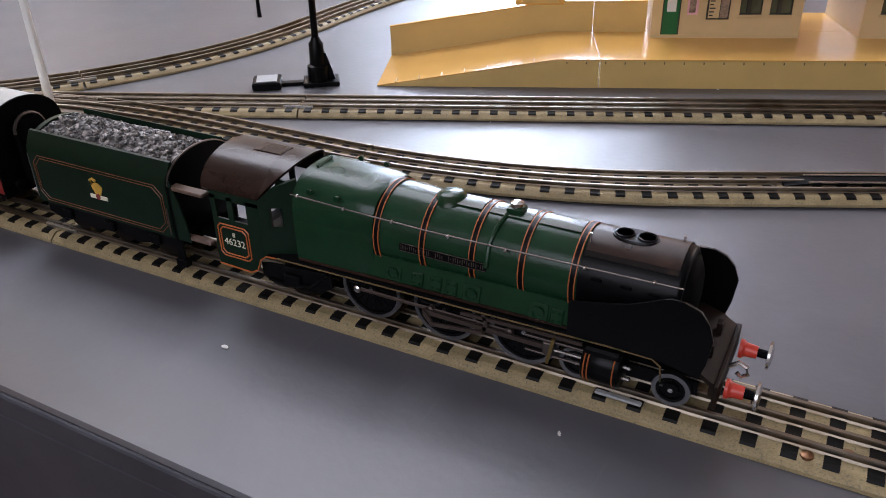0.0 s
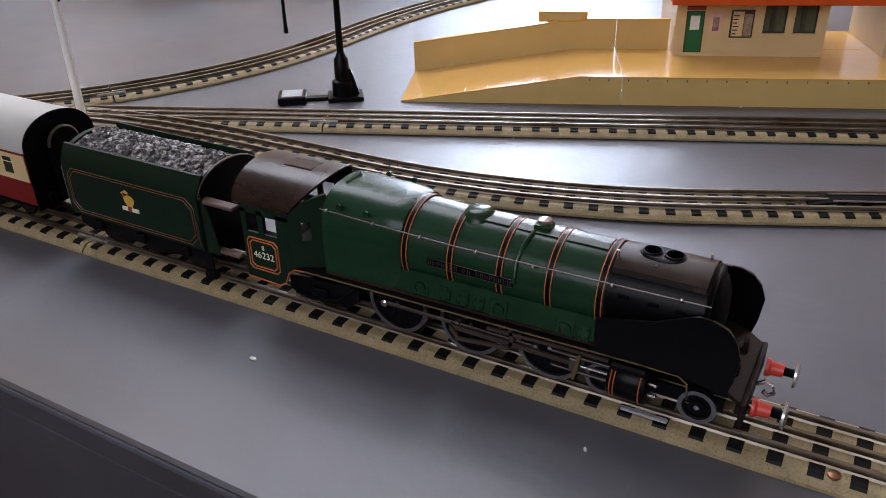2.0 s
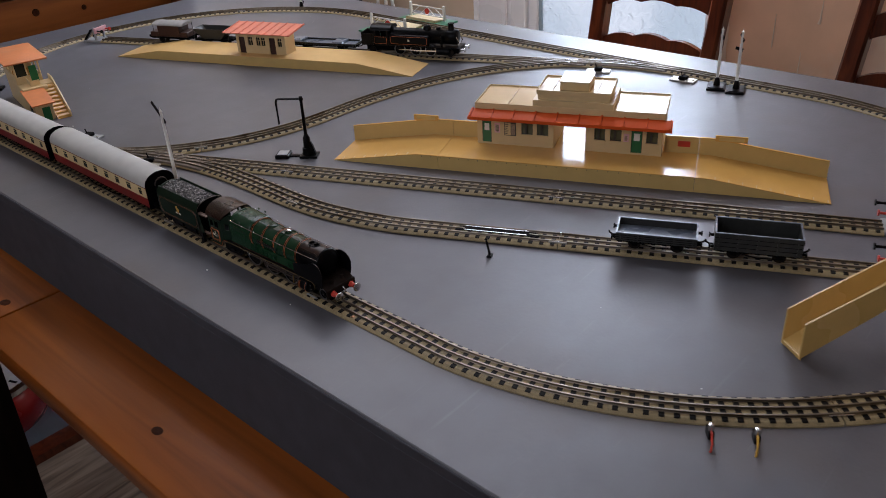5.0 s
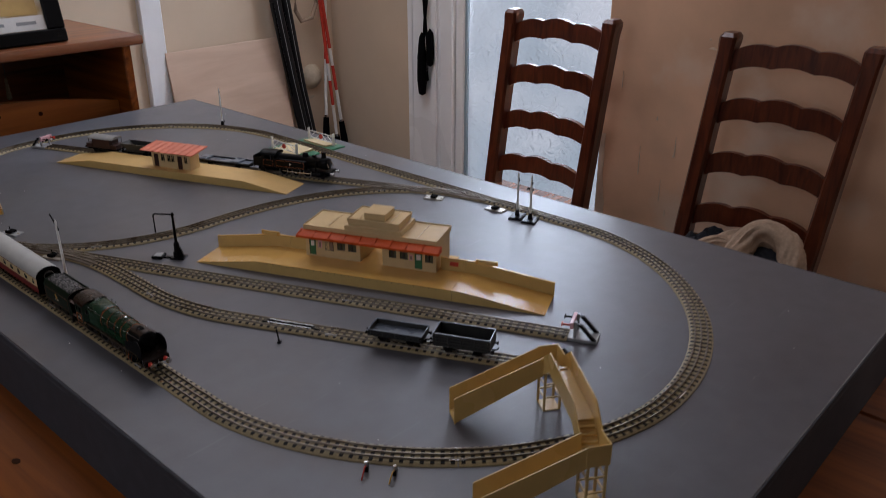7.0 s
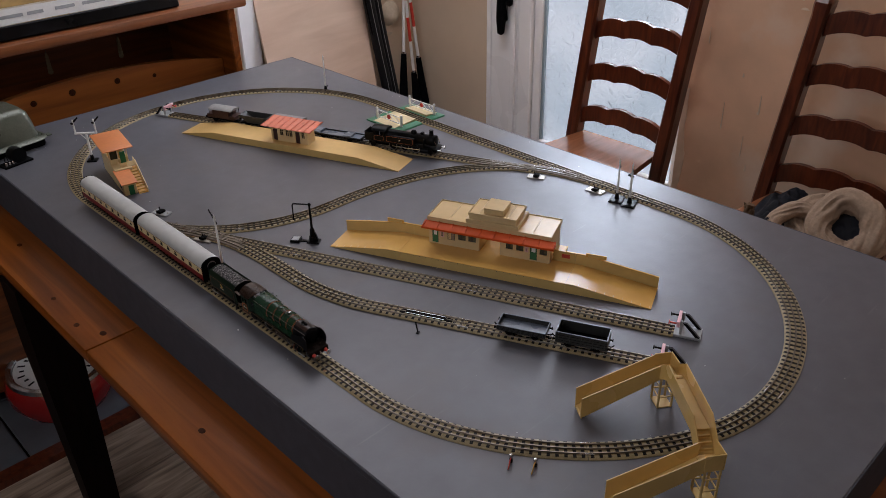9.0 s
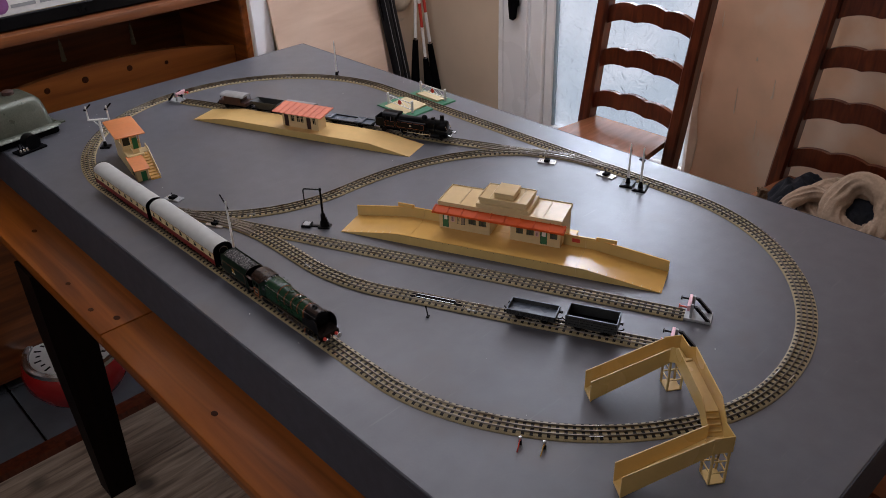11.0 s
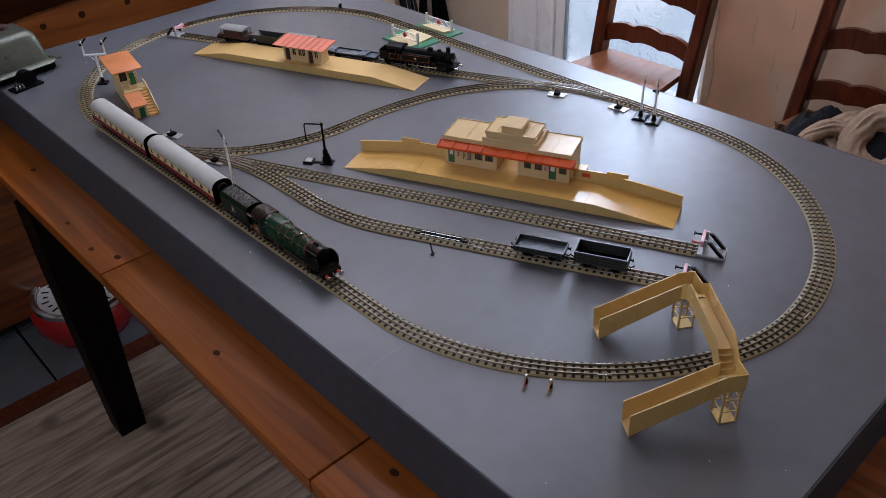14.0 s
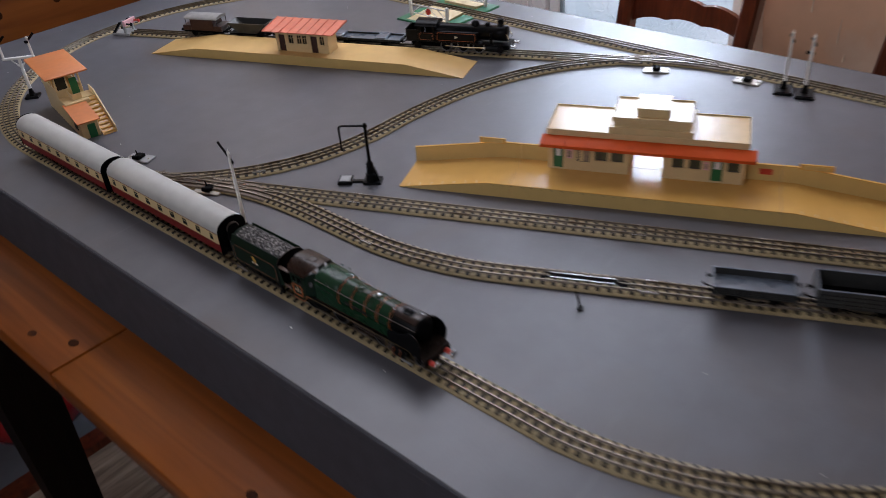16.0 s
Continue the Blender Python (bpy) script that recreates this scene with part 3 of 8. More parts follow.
for i in range(12):
    for j in range(4):
        ob = new("tile", tile_mesh)
        ob.parent = floor_ob
        ob.location = (X_DOOR - 0.155 - i * 0.3, Y_STEP + 0.18 + j * 0.3, 0)

# ---- table and board ----
table = thing("dining_table", pose(0, 0, 0), "varnished knotty pine dining table under the layout board", "table")
seam = [-0.64, -0.06, 0.555, 1.43]
for a, b in zip(seam, seam[1:]):
    part("tabletop_board", box(-0.574, -0.30, a + 0.001, b - 0.001, TABLE - 0.032, TABLE, 0.004, segs=2), PINE, table)
for k in range(3):
    part("tabletop_board", box(-0.299 + k * 0.295, -0.005 + k * 0.295, -0.64, 1.43, TABLE - 0.032, TABLE, 0.004), PINE, table)
for xx, yy, rr in ((-0.5526, 0.641, 0.0065), (-0.530, 0.5815, 0.0075), (-0.5345, 0.232, 0.0065), (-0.5472, 0.759, 0.006), (-0.4905, -0.1275, 0.007), (-0.515, 1.02, 0.007), (-0.545, -0.34, 0.008)):
    part("knot", loft([[(xx + rr * 0.75 * f * math.cos(a), yy + rr * 1.1 * f * math.sin(a), TABLE + h) for a in [2 * math.pi * i / 16 for i in range(16)]] for f, h in ((1.0, 0.0002), (0.85, 0.0006), (0.1, 0.0003))]), KNOT, table, "dark knot in the pine")
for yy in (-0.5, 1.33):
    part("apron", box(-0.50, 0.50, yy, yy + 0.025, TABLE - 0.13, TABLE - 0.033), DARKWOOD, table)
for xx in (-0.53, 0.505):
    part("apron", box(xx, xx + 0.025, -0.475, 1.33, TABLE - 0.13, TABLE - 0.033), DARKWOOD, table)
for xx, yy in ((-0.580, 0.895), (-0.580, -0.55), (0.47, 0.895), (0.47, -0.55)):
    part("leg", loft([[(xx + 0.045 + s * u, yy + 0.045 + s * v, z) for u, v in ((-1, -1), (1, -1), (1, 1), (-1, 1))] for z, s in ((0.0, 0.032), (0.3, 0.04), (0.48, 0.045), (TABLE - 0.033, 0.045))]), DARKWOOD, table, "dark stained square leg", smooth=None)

board = thing("layout_board", pose(0, 0, 0), "grey painted railway layout board with darker grey edges", "board")
BX0, BX1, BY0, BY1 = -0.476, 0.472, -0.526, 1.405
part("board_top", box(BX0 + 0.0022, BX1 - 0.0022, BY0 + 0.0022, BY1 - 0.0022, TOP - 0.009, TOP, 0.0012), BOARD, board)
for x0, x1, y0, y1, lip in ((BX0, BX0 + 0.019, BY0, BY1, (BX0, BX0 + 0.002, BY0, BY1)), (BX1 - 0.019, BX1, BY0, BY1, (BX1 - 0.002, BX1, BY0, BY1)), (BX0 + 0.0195, BX1 - 0.0195, BY0, BY0 + 0.019, (BX0 + 0.0025, BX1 - 0.0025, BY0, BY0 + 0.002)), (BX0 + 0.0195, BX1 - 0.0195, BY1 - 0.019, BY1, (BX0 + 0.0025, BX1 - 0.0025, BY1 - 0.002, BY1))):
    bm = box(x0, x1, y0, y1, TABLE + 0.0005, TOP - 0.0095, 0.0008)
    box(*lip, TOP - 0.0100, TOP - 0.0006, 0.0006, bm=bm)
    part("edge_panel", bm, BOARD_SIDE, board, "edge panel in a darker grey than the top")


# ---- chairs ----
def scalloped(y0, y1, z, high, lift):
    """The outline of a wavy ladder-back slat between two posts."""
    up, down = [], []
    for i in range(41):
        s = i / 40
        c = 2 * s - 1
        arch = lift * (1 - c * c)
        wave = 0.010 * abs(math.sin(3 * math.pi * s)) ** 0.7
        yy = y0 + (y1 - y0) * s
        up.append((yy, z + arch + wave + high * 0.45))
        down.append((yy, z + arch * 0.9 - high * 0.55 + 0.008 * abs(math.sin(3 * math.pi * s)) ** 0.7))
    return up + down[::-1]


LEANY = -0.10        # the backs rake sideways to the room's axes


def ladder_chair(x, y, rz):
    """Posts at local y = +-0.174; the seat reaches towards local -x."""
    ch = thing("ladder_back_chair", pose(x, y, 0, 0, 0, rz), "dark mahogany stained ladder-back chair with wavy slats", "chair", "chairs at the table")
    for s in (-1, 1):
        yy = s * 0.174
        rings = []
        for z, dx, w in ((0.0, 0.0, 0.017), (0.25, 0.0, 0.02), (0.45, 0.0, 0.022), (0.75, 0.006, 0.021), (0.985, 0.014, 0.0205), (1.005, 0.015, 0.0225), (1.02, 0.015, 0.0225), (1.03, 0.015, 0.016)):
            rings.append([(dx + 1.25 * w * u, yy + w * v + LEANY * (z - 0.46), z) for u, v in ((-1, -0.7), (-0.7, -1), (0.7, -1), (1, -0.7), (1, 0.7), (0.7, 1), (-0.7, 1), (-1, 0.7))])
        part("back_post", loft(rings), CHAIRWOOD, ch)
        part("front_leg", loft([[(-0.40 + w * u, yy * 1.1 + w * v, z) for u, v in ((-1, -1), (1, -1), (1, 1), (-1, 1))] for z, w in ((0.0, 0.015), (0.2, 0.018), (0.445, 0.02))]), CHAIRWOOD, ch)
        part("stretcher", rod((-0.385, yy * 1.09, 0.2), (-0.012, yy, 0.2), 0.011), CHAIRWOOD, ch)
    for z in (0.528, 0.676, 0.822, 0.960):
        bm = prism(scalloped(-0.156, 0.156, z, 0.052, 0.022), "x", -0.008, 0.008)
        bmesh.ops.translate(bm, verts=bm.verts, vec=(0.027 * (z - 0.45) + 0.001, LEANY * (z - 0.46), 0))
        part("slat", bm, CHAIRWOOD, ch)
    part("seat", loft([[(-0.43, -0.205, z), (0.018, -0.147, z), (0.018, 0.147, z), (-0.43, 0.205, z)] for z in (0.447, 0.451, 0.463, 0.467)]), SEATWOOD, ch, "glossy polished seat, lightened for the door's reflection")
    return ch


chair = ladder_chair(1.262, 0.7220, 0)
copy_thing(chair, pose(1.262, 0.0250, 0, 0, 0, 0))


def crumpled(seed, sx, sy, high, res=46):
    """A heap of folded cloth."""
    off = Vector((seed * 7.1, seed * 3.3, 0))
    bm = bmesh.new()
    grid = []
    for i in range(res + 1):
        row = []
        for j in range(res + 1):
            u, v = 2 * i / res - 1, 2 * j / res - 1
            rad = min(1.0, math.hypot(u, v))
            p = Vector((u * 2.2, v * 2.2, 0)) + off
            fold = noise.noise(p * 0.9) * 0.7 + (0.5 - abs(noise.noise(p * 1.25))) * 0.7
            edge = 1 + 0.22 * noise.noise(Vector((math.atan2(v, u) * 1.4, seed, 2.0)))
            z = high * max(0.0, 1 - rad ** 2.2) * (0.55 + 0.7 * fold)
            row.append(bm.verts.new((u * sx * edge, v * sy * edge, max(z, 0.003))))
        grid.append(row)
    for i in range(res):
        for j in range(res):
            bm.faces.new((grid[i][j], grid[i + 1][j], grid[i + 1][j + 1], grid[i][j + 1]))
    ret = bmesh.ops.extrude_face_region(bm, geom=bm.faces[:])
    for g in ret["geom"]:
        if isinstance(g, bmesh.types.BMVert):
            g.co.z -= 0.002
    return bm


def cloth_ring(seed, big, small, n=110, m=44):
    """A coiled length of cloth: a ring whose skin lies in long folds that run round it."""
    rings = []
    for i in range(n + 1):
        a = 2 * math.pi * i / n
        ca, sa = math.cos(a), math.sin(a)
        rr = big * (1 + 0.10 * noise.noise(Vector((ca * 1.2, sa * 1.2, seed))))
        ring = []
        for j in range(m):
            b = 2 * math.pi * j / m
            u = b + 0.9 * math.sin(a) + 0.5 * math.sin(2 * a + seed)      # the folds wind round the ring
            q = Vector((math.cos(u) * 1.7, math.sin(u) * 1.7, seed * 3.1))
            ridge = 1 - 2 * abs(noise.noise(q + Vector((ca, sa, 0)) * 0.55))
            fine = noise.noise(Vector((math.cos(u) * 4.5, math.sin(u) * 4.5, 7.0 + seed)) + Vector((ca, sa, 0)) * 1.1)
            r = small * (0.76 + 0.26 * ridge + 0.05 * fine)
            ring.append(((rr + r * math.cos(b)) * ca, (rr + r * math.cos(b)) * sa * 0.92, r * math.sin(b)))
        rings.append(ring)
    return loft(rings, caps=False)


cloth = thing("folded_scarf", pose(1.05, -0.065, 0.468), "beige woollen scarf coiled on the chair seat", "scarf")
part("heap", crumpled(2, 0.15, 0.125, 0.075), CLOTHB, cloth, smooth=80)
part("coil", cloth_ring(2, 0.068, 0.036), CLOTHB, cloth, smooth=80).matrix_basis = pose(-0.015, -0.050, 0.080, 0, -46, 12)
part("loose_turn", cloth_ring(6, 0.088, 0.032), CLOTHB, cloth, smooth=80).matrix_basis = pose(0.03, 0.0, 0.048, 8, -20, 0)
part("loose_end", cloth_ring(9, 0.062, 0.024), CLOTHB, cloth, smooth=80).matrix_basis = pose(-0.055, 0.055, 0.045, 25, -35, 0)
# Dark patch stands in for the shade inside the coil.
part("coil_hole_shade", crumpled(4, 0.064, 0.056, 0.016), CLOTHD, cloth, "dark patch standing in for shade in the coil's hole", smooth=80).matrix_basis = pose(-0.010, -0.050, 0.074, 0, -46, 12)
navy = thing("navy_jacket", pose(1.13, 0.060, 0.468), "crumpled navy cloth jacket on the chair seat", "jacket")
part("cloth_fold", crumpled(5, 0.13, 0.105, 0.110), CLOTHD, navy, smooth=80)
part("cloth_fold", crumpled(9, 0.10, 0.07, 0.085), CLOTHD, navy, smooth=80).location = (-0.14, 0.0, 0.0)
part("pale_lining", crumpled(11, 0.045, 0.028, 0.085), CLOTHB, navy, "pale lining turned out", smooth=80).location = (-0.17, 0.052, 0.0)
# Small brown dried flower, built as a plain crumpled tube.
bag = thing("crumpled_paper_bag", pose(0.945, 0.098, 0.4675), "small brown dried flower on the chair seat, built as a crumpled tube", "paper bag")
rings = []
for k in range(13):
    z = 0.0088 * k
    rings.append([((0.013 + 0.005 * math.sin(0.9 * k) + 0.010 * noise.noise(Vector((math.cos(a) * 1.6, math.sin(a) * 1.6, k * 0.55)))) * math.cos(a), (0.012 + 0.010 * noise.noise(Vector((math.cos(a) * 2.1, math.sin(a) * 2.1, 4 + k * 0.6)))) * math.sin(a), z) for a in [2 * math.pi * i / 20 for i in range(20)]])
part("paper", loft(rings), DRIEDBROWN, bag, smooth=None)

# ---- dresser, frame, and things in the corner ----
dresser = thing("pine_dresser", pose(0, 0, 0), "knotty pine dresser with an open shelf and curved back rail", "dresser")
DY = 1.45
part("side_panel", box(0.317, 0.342, DY + 0.03, DY + 0.45, 0.0, 0.985, 0.003), PINE, dresser)
part("side_panel", box(-1.35, -1.325, DY + 0.03, DY + 0.45, 0.0, 0.985, 0.003), PINE, dresser)
part("top_shelf", box(-1.37, 0.368, DY, DY + 0.46, 0.966, 0.993, 0.006, segs=2), PINE_X, dresser)
part("back_panel", box(-1.32, 0.315, DY + 0.43, DY + 0.445, 0.1, 0.96), PINE_X, dresser)
part("worktop", box(-1.36, 0.350, DY + 0.02, DY + 0.45, 0.70, 0.725, 0.005), PINE_X, dresser)
arc = [(-1.32, 0.726)] + [(-1.32 + 1.635 * i / 40, max(0.78, 0.847 - 0.28 * (1.635 * i / 40 - 1.23) ** 2)) for i in range(41)] + [(0.315, 0.726)]
part("curved_rail", prism([(u, v) for u, v in arc], "y", DY + 0.10, DY + 0.12), PINE_RAIL, dresser, "curved orange pine rail with knots")
for xx, zz, rr in ((-0.021, 0.8126, 0.0085), (-0.150, 0.8117, 0.0095), (-0.255, 0.8079, 0.0085), (0.09, 0.802, 0.006)):
    part("knot", lathe([(0.0, 0.0), (rr, 0.0), (rr * 0.9, -0.0008), (0.0, -0.0012)], (xx, DY + 0.0999, zz), "y", 14), KNOT, dresser, "dark knot in the pine")
part("front_panel", box(-1.32, 0.315, DY + 0.035, DY + 0.05, 0.05, 0.70), PINE_X, dresser)
for xx in (-0.12, -0.02, 0.10):
    part("cup_hook", tube([(xx, DY + 0.36, 0.962), (xx, DY + 0.36, 0.93), (xx + 0.008, DY + 0.36, 0.915), (xx + 0.018, DY + 0.36, 0.922)], 0.0025), DULL, dresser)
for k, xx in enumerate((-0.12, 0.10)):
    orn = thing("hanging_ornament", pose(xx + 0.012, DY + 0.36, 0.0), "small pale dried plait hung under the shelf", "ornament")
    part("chain", tube([(0, 0, 0.917), (0.002, 0.002, 0.885), (0.0, 0, 0.86)], 0.0015), DULL, orn)
    part("plait", lathe([(0.001, 0.796)] + [(0.0062 + 0.0022 * abs(math.sin(k * 0.9)) - 0.0002 * k, 0.798 + 0.0033 * k) for k in range(19)] + [(0.001, 0.861)], (0, 0, 0), seg=10), STRAW, orn, "pale dried plait")

frame_ob = thing("framed_map", pose(-0.385, DY + 0.045, 0.994, -12, 0, 0), "antique-looking map in a black frame standing on the dresser", "picture")
for b in ((-0.56, 0.56, 0.0, 0.034), (-0.56, 0.56, 0.715, 0.76)):
    part("frame_bar", box(b[0], b[1], -0.012, 0.012, b[2], b[3], 0.003), BLACK, frame_ob)
for b in ((-0.56, -0.515), (0.515, 0.56)):
    part("frame_bar", box(b[0], b[1], -0.012, 0.012, 0.034, 0.715, 0.003), BLACK, frame_ob)
part("map_sheet", box(-0.515, 0.515, -0.004, 0.004, 0.034, 0.715), MAPPAPER, frame_ob, "cream map sheet with tan land areas")
part("map_margin", box(-0.512, 0.512, -0.006, -0.0045, 0.036, 0.072), WHITEP, frame_ob, "white lower margin of the map")
land = [(-0.50 + 1.0 * i / 30, 0.15 + 0.10 * noise.noise(Vector((i * 0.31, 2.0, 0))) + 0.22 * max(0.0, math.sin(i * 0.19 + 0.6))) for i in range(31)]
part("map_land", loft([[(u, w, 0.076), (u, w, max(v, 0.085)), (u, w + 0.001, max(v, 0.085)), (u, w + 0.001, 0.076)] for (u, v), w in zip(land, [-0.0058] * 31)]), LAND, frame_ob, "tan land area on the map")
for k in range(14):
    part("map_scale_mark", box(-0.47 + k * 0.07, -0.43 + k * 0.07 + 0.01 * (k % 3), -0.0072, -0.0062, 0.050, 0.058), BUFGREY, frame_ob)

part("map_seal", lathe([(0.0, -0.0062), (0.022, -0.0062), (0.022, -0.0074), (0.0, -0.0076)], (0.064, 0, 0.062), "y", 20), SEAL, frame_ob, "small purple seal on the map")

strip = solid("trim_white", box(0.806, 0.897, Y_END - 0.03, Y_END - 0.001, 0.0, 2.1, 0.004), UPVC, "white painted upright trim on the end wall", "trim", "structure")
sheet = thing("plywood_sheet", pose(1.162, Y_END - 0.155, 0.0, -9.5, 0, 0), "bare pale plywood sheet leaning on the wall", "plywood")
part("panel", box(-0.277, 0.278, -0.006, 0.006, 0.0, 0.785, 0.001), PLY, sheet)

for k, (xb, xt, r, h) in enumerate(((1.535, 1.335, 0.026, 1.5), (1.592, 1.402, 0.023, 1.42))):
    bag = thing("rod_bag", pose(xb, Y_END - 0.12 + 0.02 * k, 0.0), "long black rod bag leaning in the corner", "rod bag", "bags in the corner")
    top = Vector((xt - xb, 0.07 - 0.01 * k, h))
    part("sleeve", tube([top * f + Vector((0.006 * math.sin(f * 9 + k), 0, 0)) for f in (0.0, 0.02, 0.2, 0.4, 0.6, 0.8, 0.97, 1.0)], r, 12), RODBAG, bag)
    part("strap", tube([top * 0.35 + Vector((-r, -0.01, 0)), top * 0.5 + Vector((-r - 0.015, -0.025, 0)), top * 0.62 + Vector((-r, -0.01, 0))], 0.005), BLACK, bag)
    part("seam", tube([top * f + Vector((0.006 * math.sin(f * 9 + k) - 0.3 * r, -0.95 * r, 0)) for f in (0.03, 0.2, 0.4, 0.6, 0.8, 0.96)], 0.0012, 6), BUFGREY, bag, "pale stitched seam")
for k, (xb, xt, z1) in enumerate(((1.615, 1.750, 0.38), (1.715, 1.640, 0.28), (1.760, 1.625, 0.35))):
    pole = thing("ranging_pole", pose(xb, Y_END - 0.09 - 0.012 * k, 0.0), "red and white striped pole in a black foot sleeve", "pole", "poles in the corner")
    top = Vector((xt - xb, 0.06, 1.35))
    cut = z1 / 1.35
    part("foot_sleeve", rod((0, 0, 0), top * cut, 0.030, 12, r2=0.013), MATTBLACK, pole, "black tapered cloth sleeve")
    edges = (cut, cut + 0.115, cut + 0.20, cut + 0.26, 0.80, 1.0)
    for i, (a, b) in enumerate(zip(edges, edges[1:])):
        part("band", rod(top * a, top * b, 0.0075, 12), (WHITEP, RED, WHITEP, RED, WHITEP)[i] if k else (WHITEP, WHITEP, RED, WHITEP, RED)[i], pole)
    part("ferrule", rod(top * (cut - 0.004), top * (cut + 0.008), 0.0095, 12), STEEL, pole)
# Unidentified cream object with a dark hollow, given the shape of a cap.
cap = thing("cream_cap", pose(1.640, Y_END - 0.035, 0.585, 70, 10, 0), "unidentified cream object with a dark hollow in the corner, shaped as a cap", "cap")
part("crown", lathe([(0.060, 0.0), (0.062, 0.02), (0.052, 0.05), (0.030, 0.068), (0.001, 0.072), (0.001, 0.066), (0.028, 0.062), (0.048, 0.046), (0.056, 0.02), (0.055, 0.0), (0.060, 0.0)], (0, 0, -0.072), "z", 24), CREAMMATTE, cap)
# Black disc in place of the shade inside the hollow.
part("lining", lathe([(0.001, -0.030), (0.050, -0.030), (0.050, -0.026), (0.001, -0.026)], (0, 0, 0), "z", 24), MATTBLACK, cap, "black disc standing in for shade in the hollow")
part("peak", prism([(0.058 * math.cos(radians(a)), 0.058 * math.sin(radians(a))) for a in range(200, 341, 10)] + [(0.066 * math.cos(radians(a)), 0.105 * math.sin(radians(a))) for a in range(340, 199, -10)], "z", -0.074, -0.070), CREAMMATTE, cap)
loop = thing("hanging_strap", pose(1.60, Y_END - 0.03, 0.0), "grey webbing loop hanging in the corner", "strap")
part("webbing", tube([(0.0, 0, 1.05), (0.05, -0.005, 1.0), (0.06, -0.01, 0.9), (0.03, -0.01, 0.84), (-0.03, -0.01, 0.83), (-0.06, -0.01, 0.88), (-0.05, -0.005, 0.97), (0.0, 0, 1.05)], 0.01), CLOTHB, loop)

# red scale on the tiles
scale_ob = thing("bathroom_scale", pose(-0.435, 1.402, 0.0, 2, 0, 40), "round red enamel scale with a white dial, on the tiles", "scale")
part("body", lathe([(0.001, 0.004), (0.118, 0.004), (0.142, 0.045), (0.146, 0.08), (0.140, 0.102), (0.130, 0.116), (0.001, 0.116)], (0, 0, 0), seg=40), SCALERED, scale_ob)
part("dial_rim", lathe([(0.116, 0.115), (0.136, 0.115), (0.134, 0.126), (0.126, 0.131), (0.119, 0.127), (0.116, 0.115)], (0, 0, 0), seg=40), STEEL, scale_ob, "bright chrome rim")
dial = part("dial", lathe([(0.001, 0.1165), (0.1155, 0.1165), (0.1155, 0.121), (0.001, 0.121)], (0, 0, 0), seg=40), WHITEP, scale_ob, "white dial with black marks")
for k in range(24):
    mk = Matrix.Rotation(2 * math.pi * k / 24, 4, "Z")
    part("dial_mark", box(-0.003, 0.003, 0.086, 0.106 if k % 2 else 0.098, 0.1212, 0.1220, m=mk), BLACK, dial)
part("pointer", box(-0.002, 0.002, -0.01, 0.08, 0.1222, 0.1235), SCALERED, dial)

# ---- track ----
RAILTOP = TOP + 0.0062


def along(segments, step=0.009):
    """Points along straight, arc and Bezier pieces, at even steps."""
    raw = []
    for kind, *a in segments:
        if kind == "line":
            p, q = Vector(a[0]), Vector(a[1])
            raw += [p.lerp(q, i / 60) for i in range(61)]
        elif kind == "arc":
            c, r, a0, a1 = Vector(a[0]), a[1], radians(a[2]), radians(a[3])
            raw += [c + r * Vector((math.cos(a0 + (a1 - a0) * i / 120), math.sin(a0 + (a1 - a0) * i / 120))) for i in range(121)]
        else:
            p = [Vector(v) for v in a]
            for i in range(121):
                s = i / 120
                raw.append((1 - s) ** 3 * p[0] + 3 * s * (1 - s) ** 2 * p[1] + 3 * s * s * (1 - s) * p[2] + s ** 3 * p[3])
    dist = [0.0]
    for a, b in zip(raw, raw[1:]):
        dist.append(dist[-1] + (b - a).length)
    n = max(2, round(dist[-1] / step))
    out, k = [], 0
    for i in range(n + 1):
        s = dist[-1] * i / n
        while k < len(dist) - 2 and dist[k + 1] < s:
            k += 1
        f = (s - dist[k]) / max(dist[k + 1] - dist[k], 1e-9)
        out.append(raw[k].lerp(raw[k + 1], min(max(f, 0), 1)))
    return out, dist[-1]


def ring_at(pts, i, profile, z):
    d = (pts[min(i + 1, len(pts) - 1)] - pts[max(i - 1, 0)]).normalized()
    nrm = Vector((d.y, -d.x))
    return [(pts[i].x + nrm.x * u, pts[i].y + nrm.y * u, z + h) for u, h in profile]


BASE_PROFILE = [(-0.0158, 0.0), (-0.0157, 0.0012), (-0.0151, 0.0017), (-0.0132, 0.0034), (-0.0122, 0.0037), (0.0122, 0.0037), (0.0132, 0.0034), (0.0151, 0.0017), (0.0157, 0.0012), (0.0158, 0.0)]
SL = 0.00018
sl_top = [(-0.0138 - SL, 0.00287 + SL * 0.6), (-0.0132 - SL, 0.0034 + SL), (-0.0122, 0.0037 + SL), (0.0122, 0.0037 + SL), (0.0132 + SL, 0.0034 + SL), (0.0138 + SL, 0.00287 + SL * 0.6)]
sl_low = [(0.0134, 0.0020), (0.0, 0.0022), (-0.0134, 0.0020)]
bm = prism([(u, v) for u, v in sl_top + sl_low], "x", -0.00215, 0.00215)
bmesh.ops.recalc_face_normals(bm, faces=bm.faces)
sleeper_mesh = bpy.data.meshes.new("sleeper")
bm.to_mesh(sleeper_mesh)
bm.free()
sleeper_mesh.materials.append(SLEEPER)


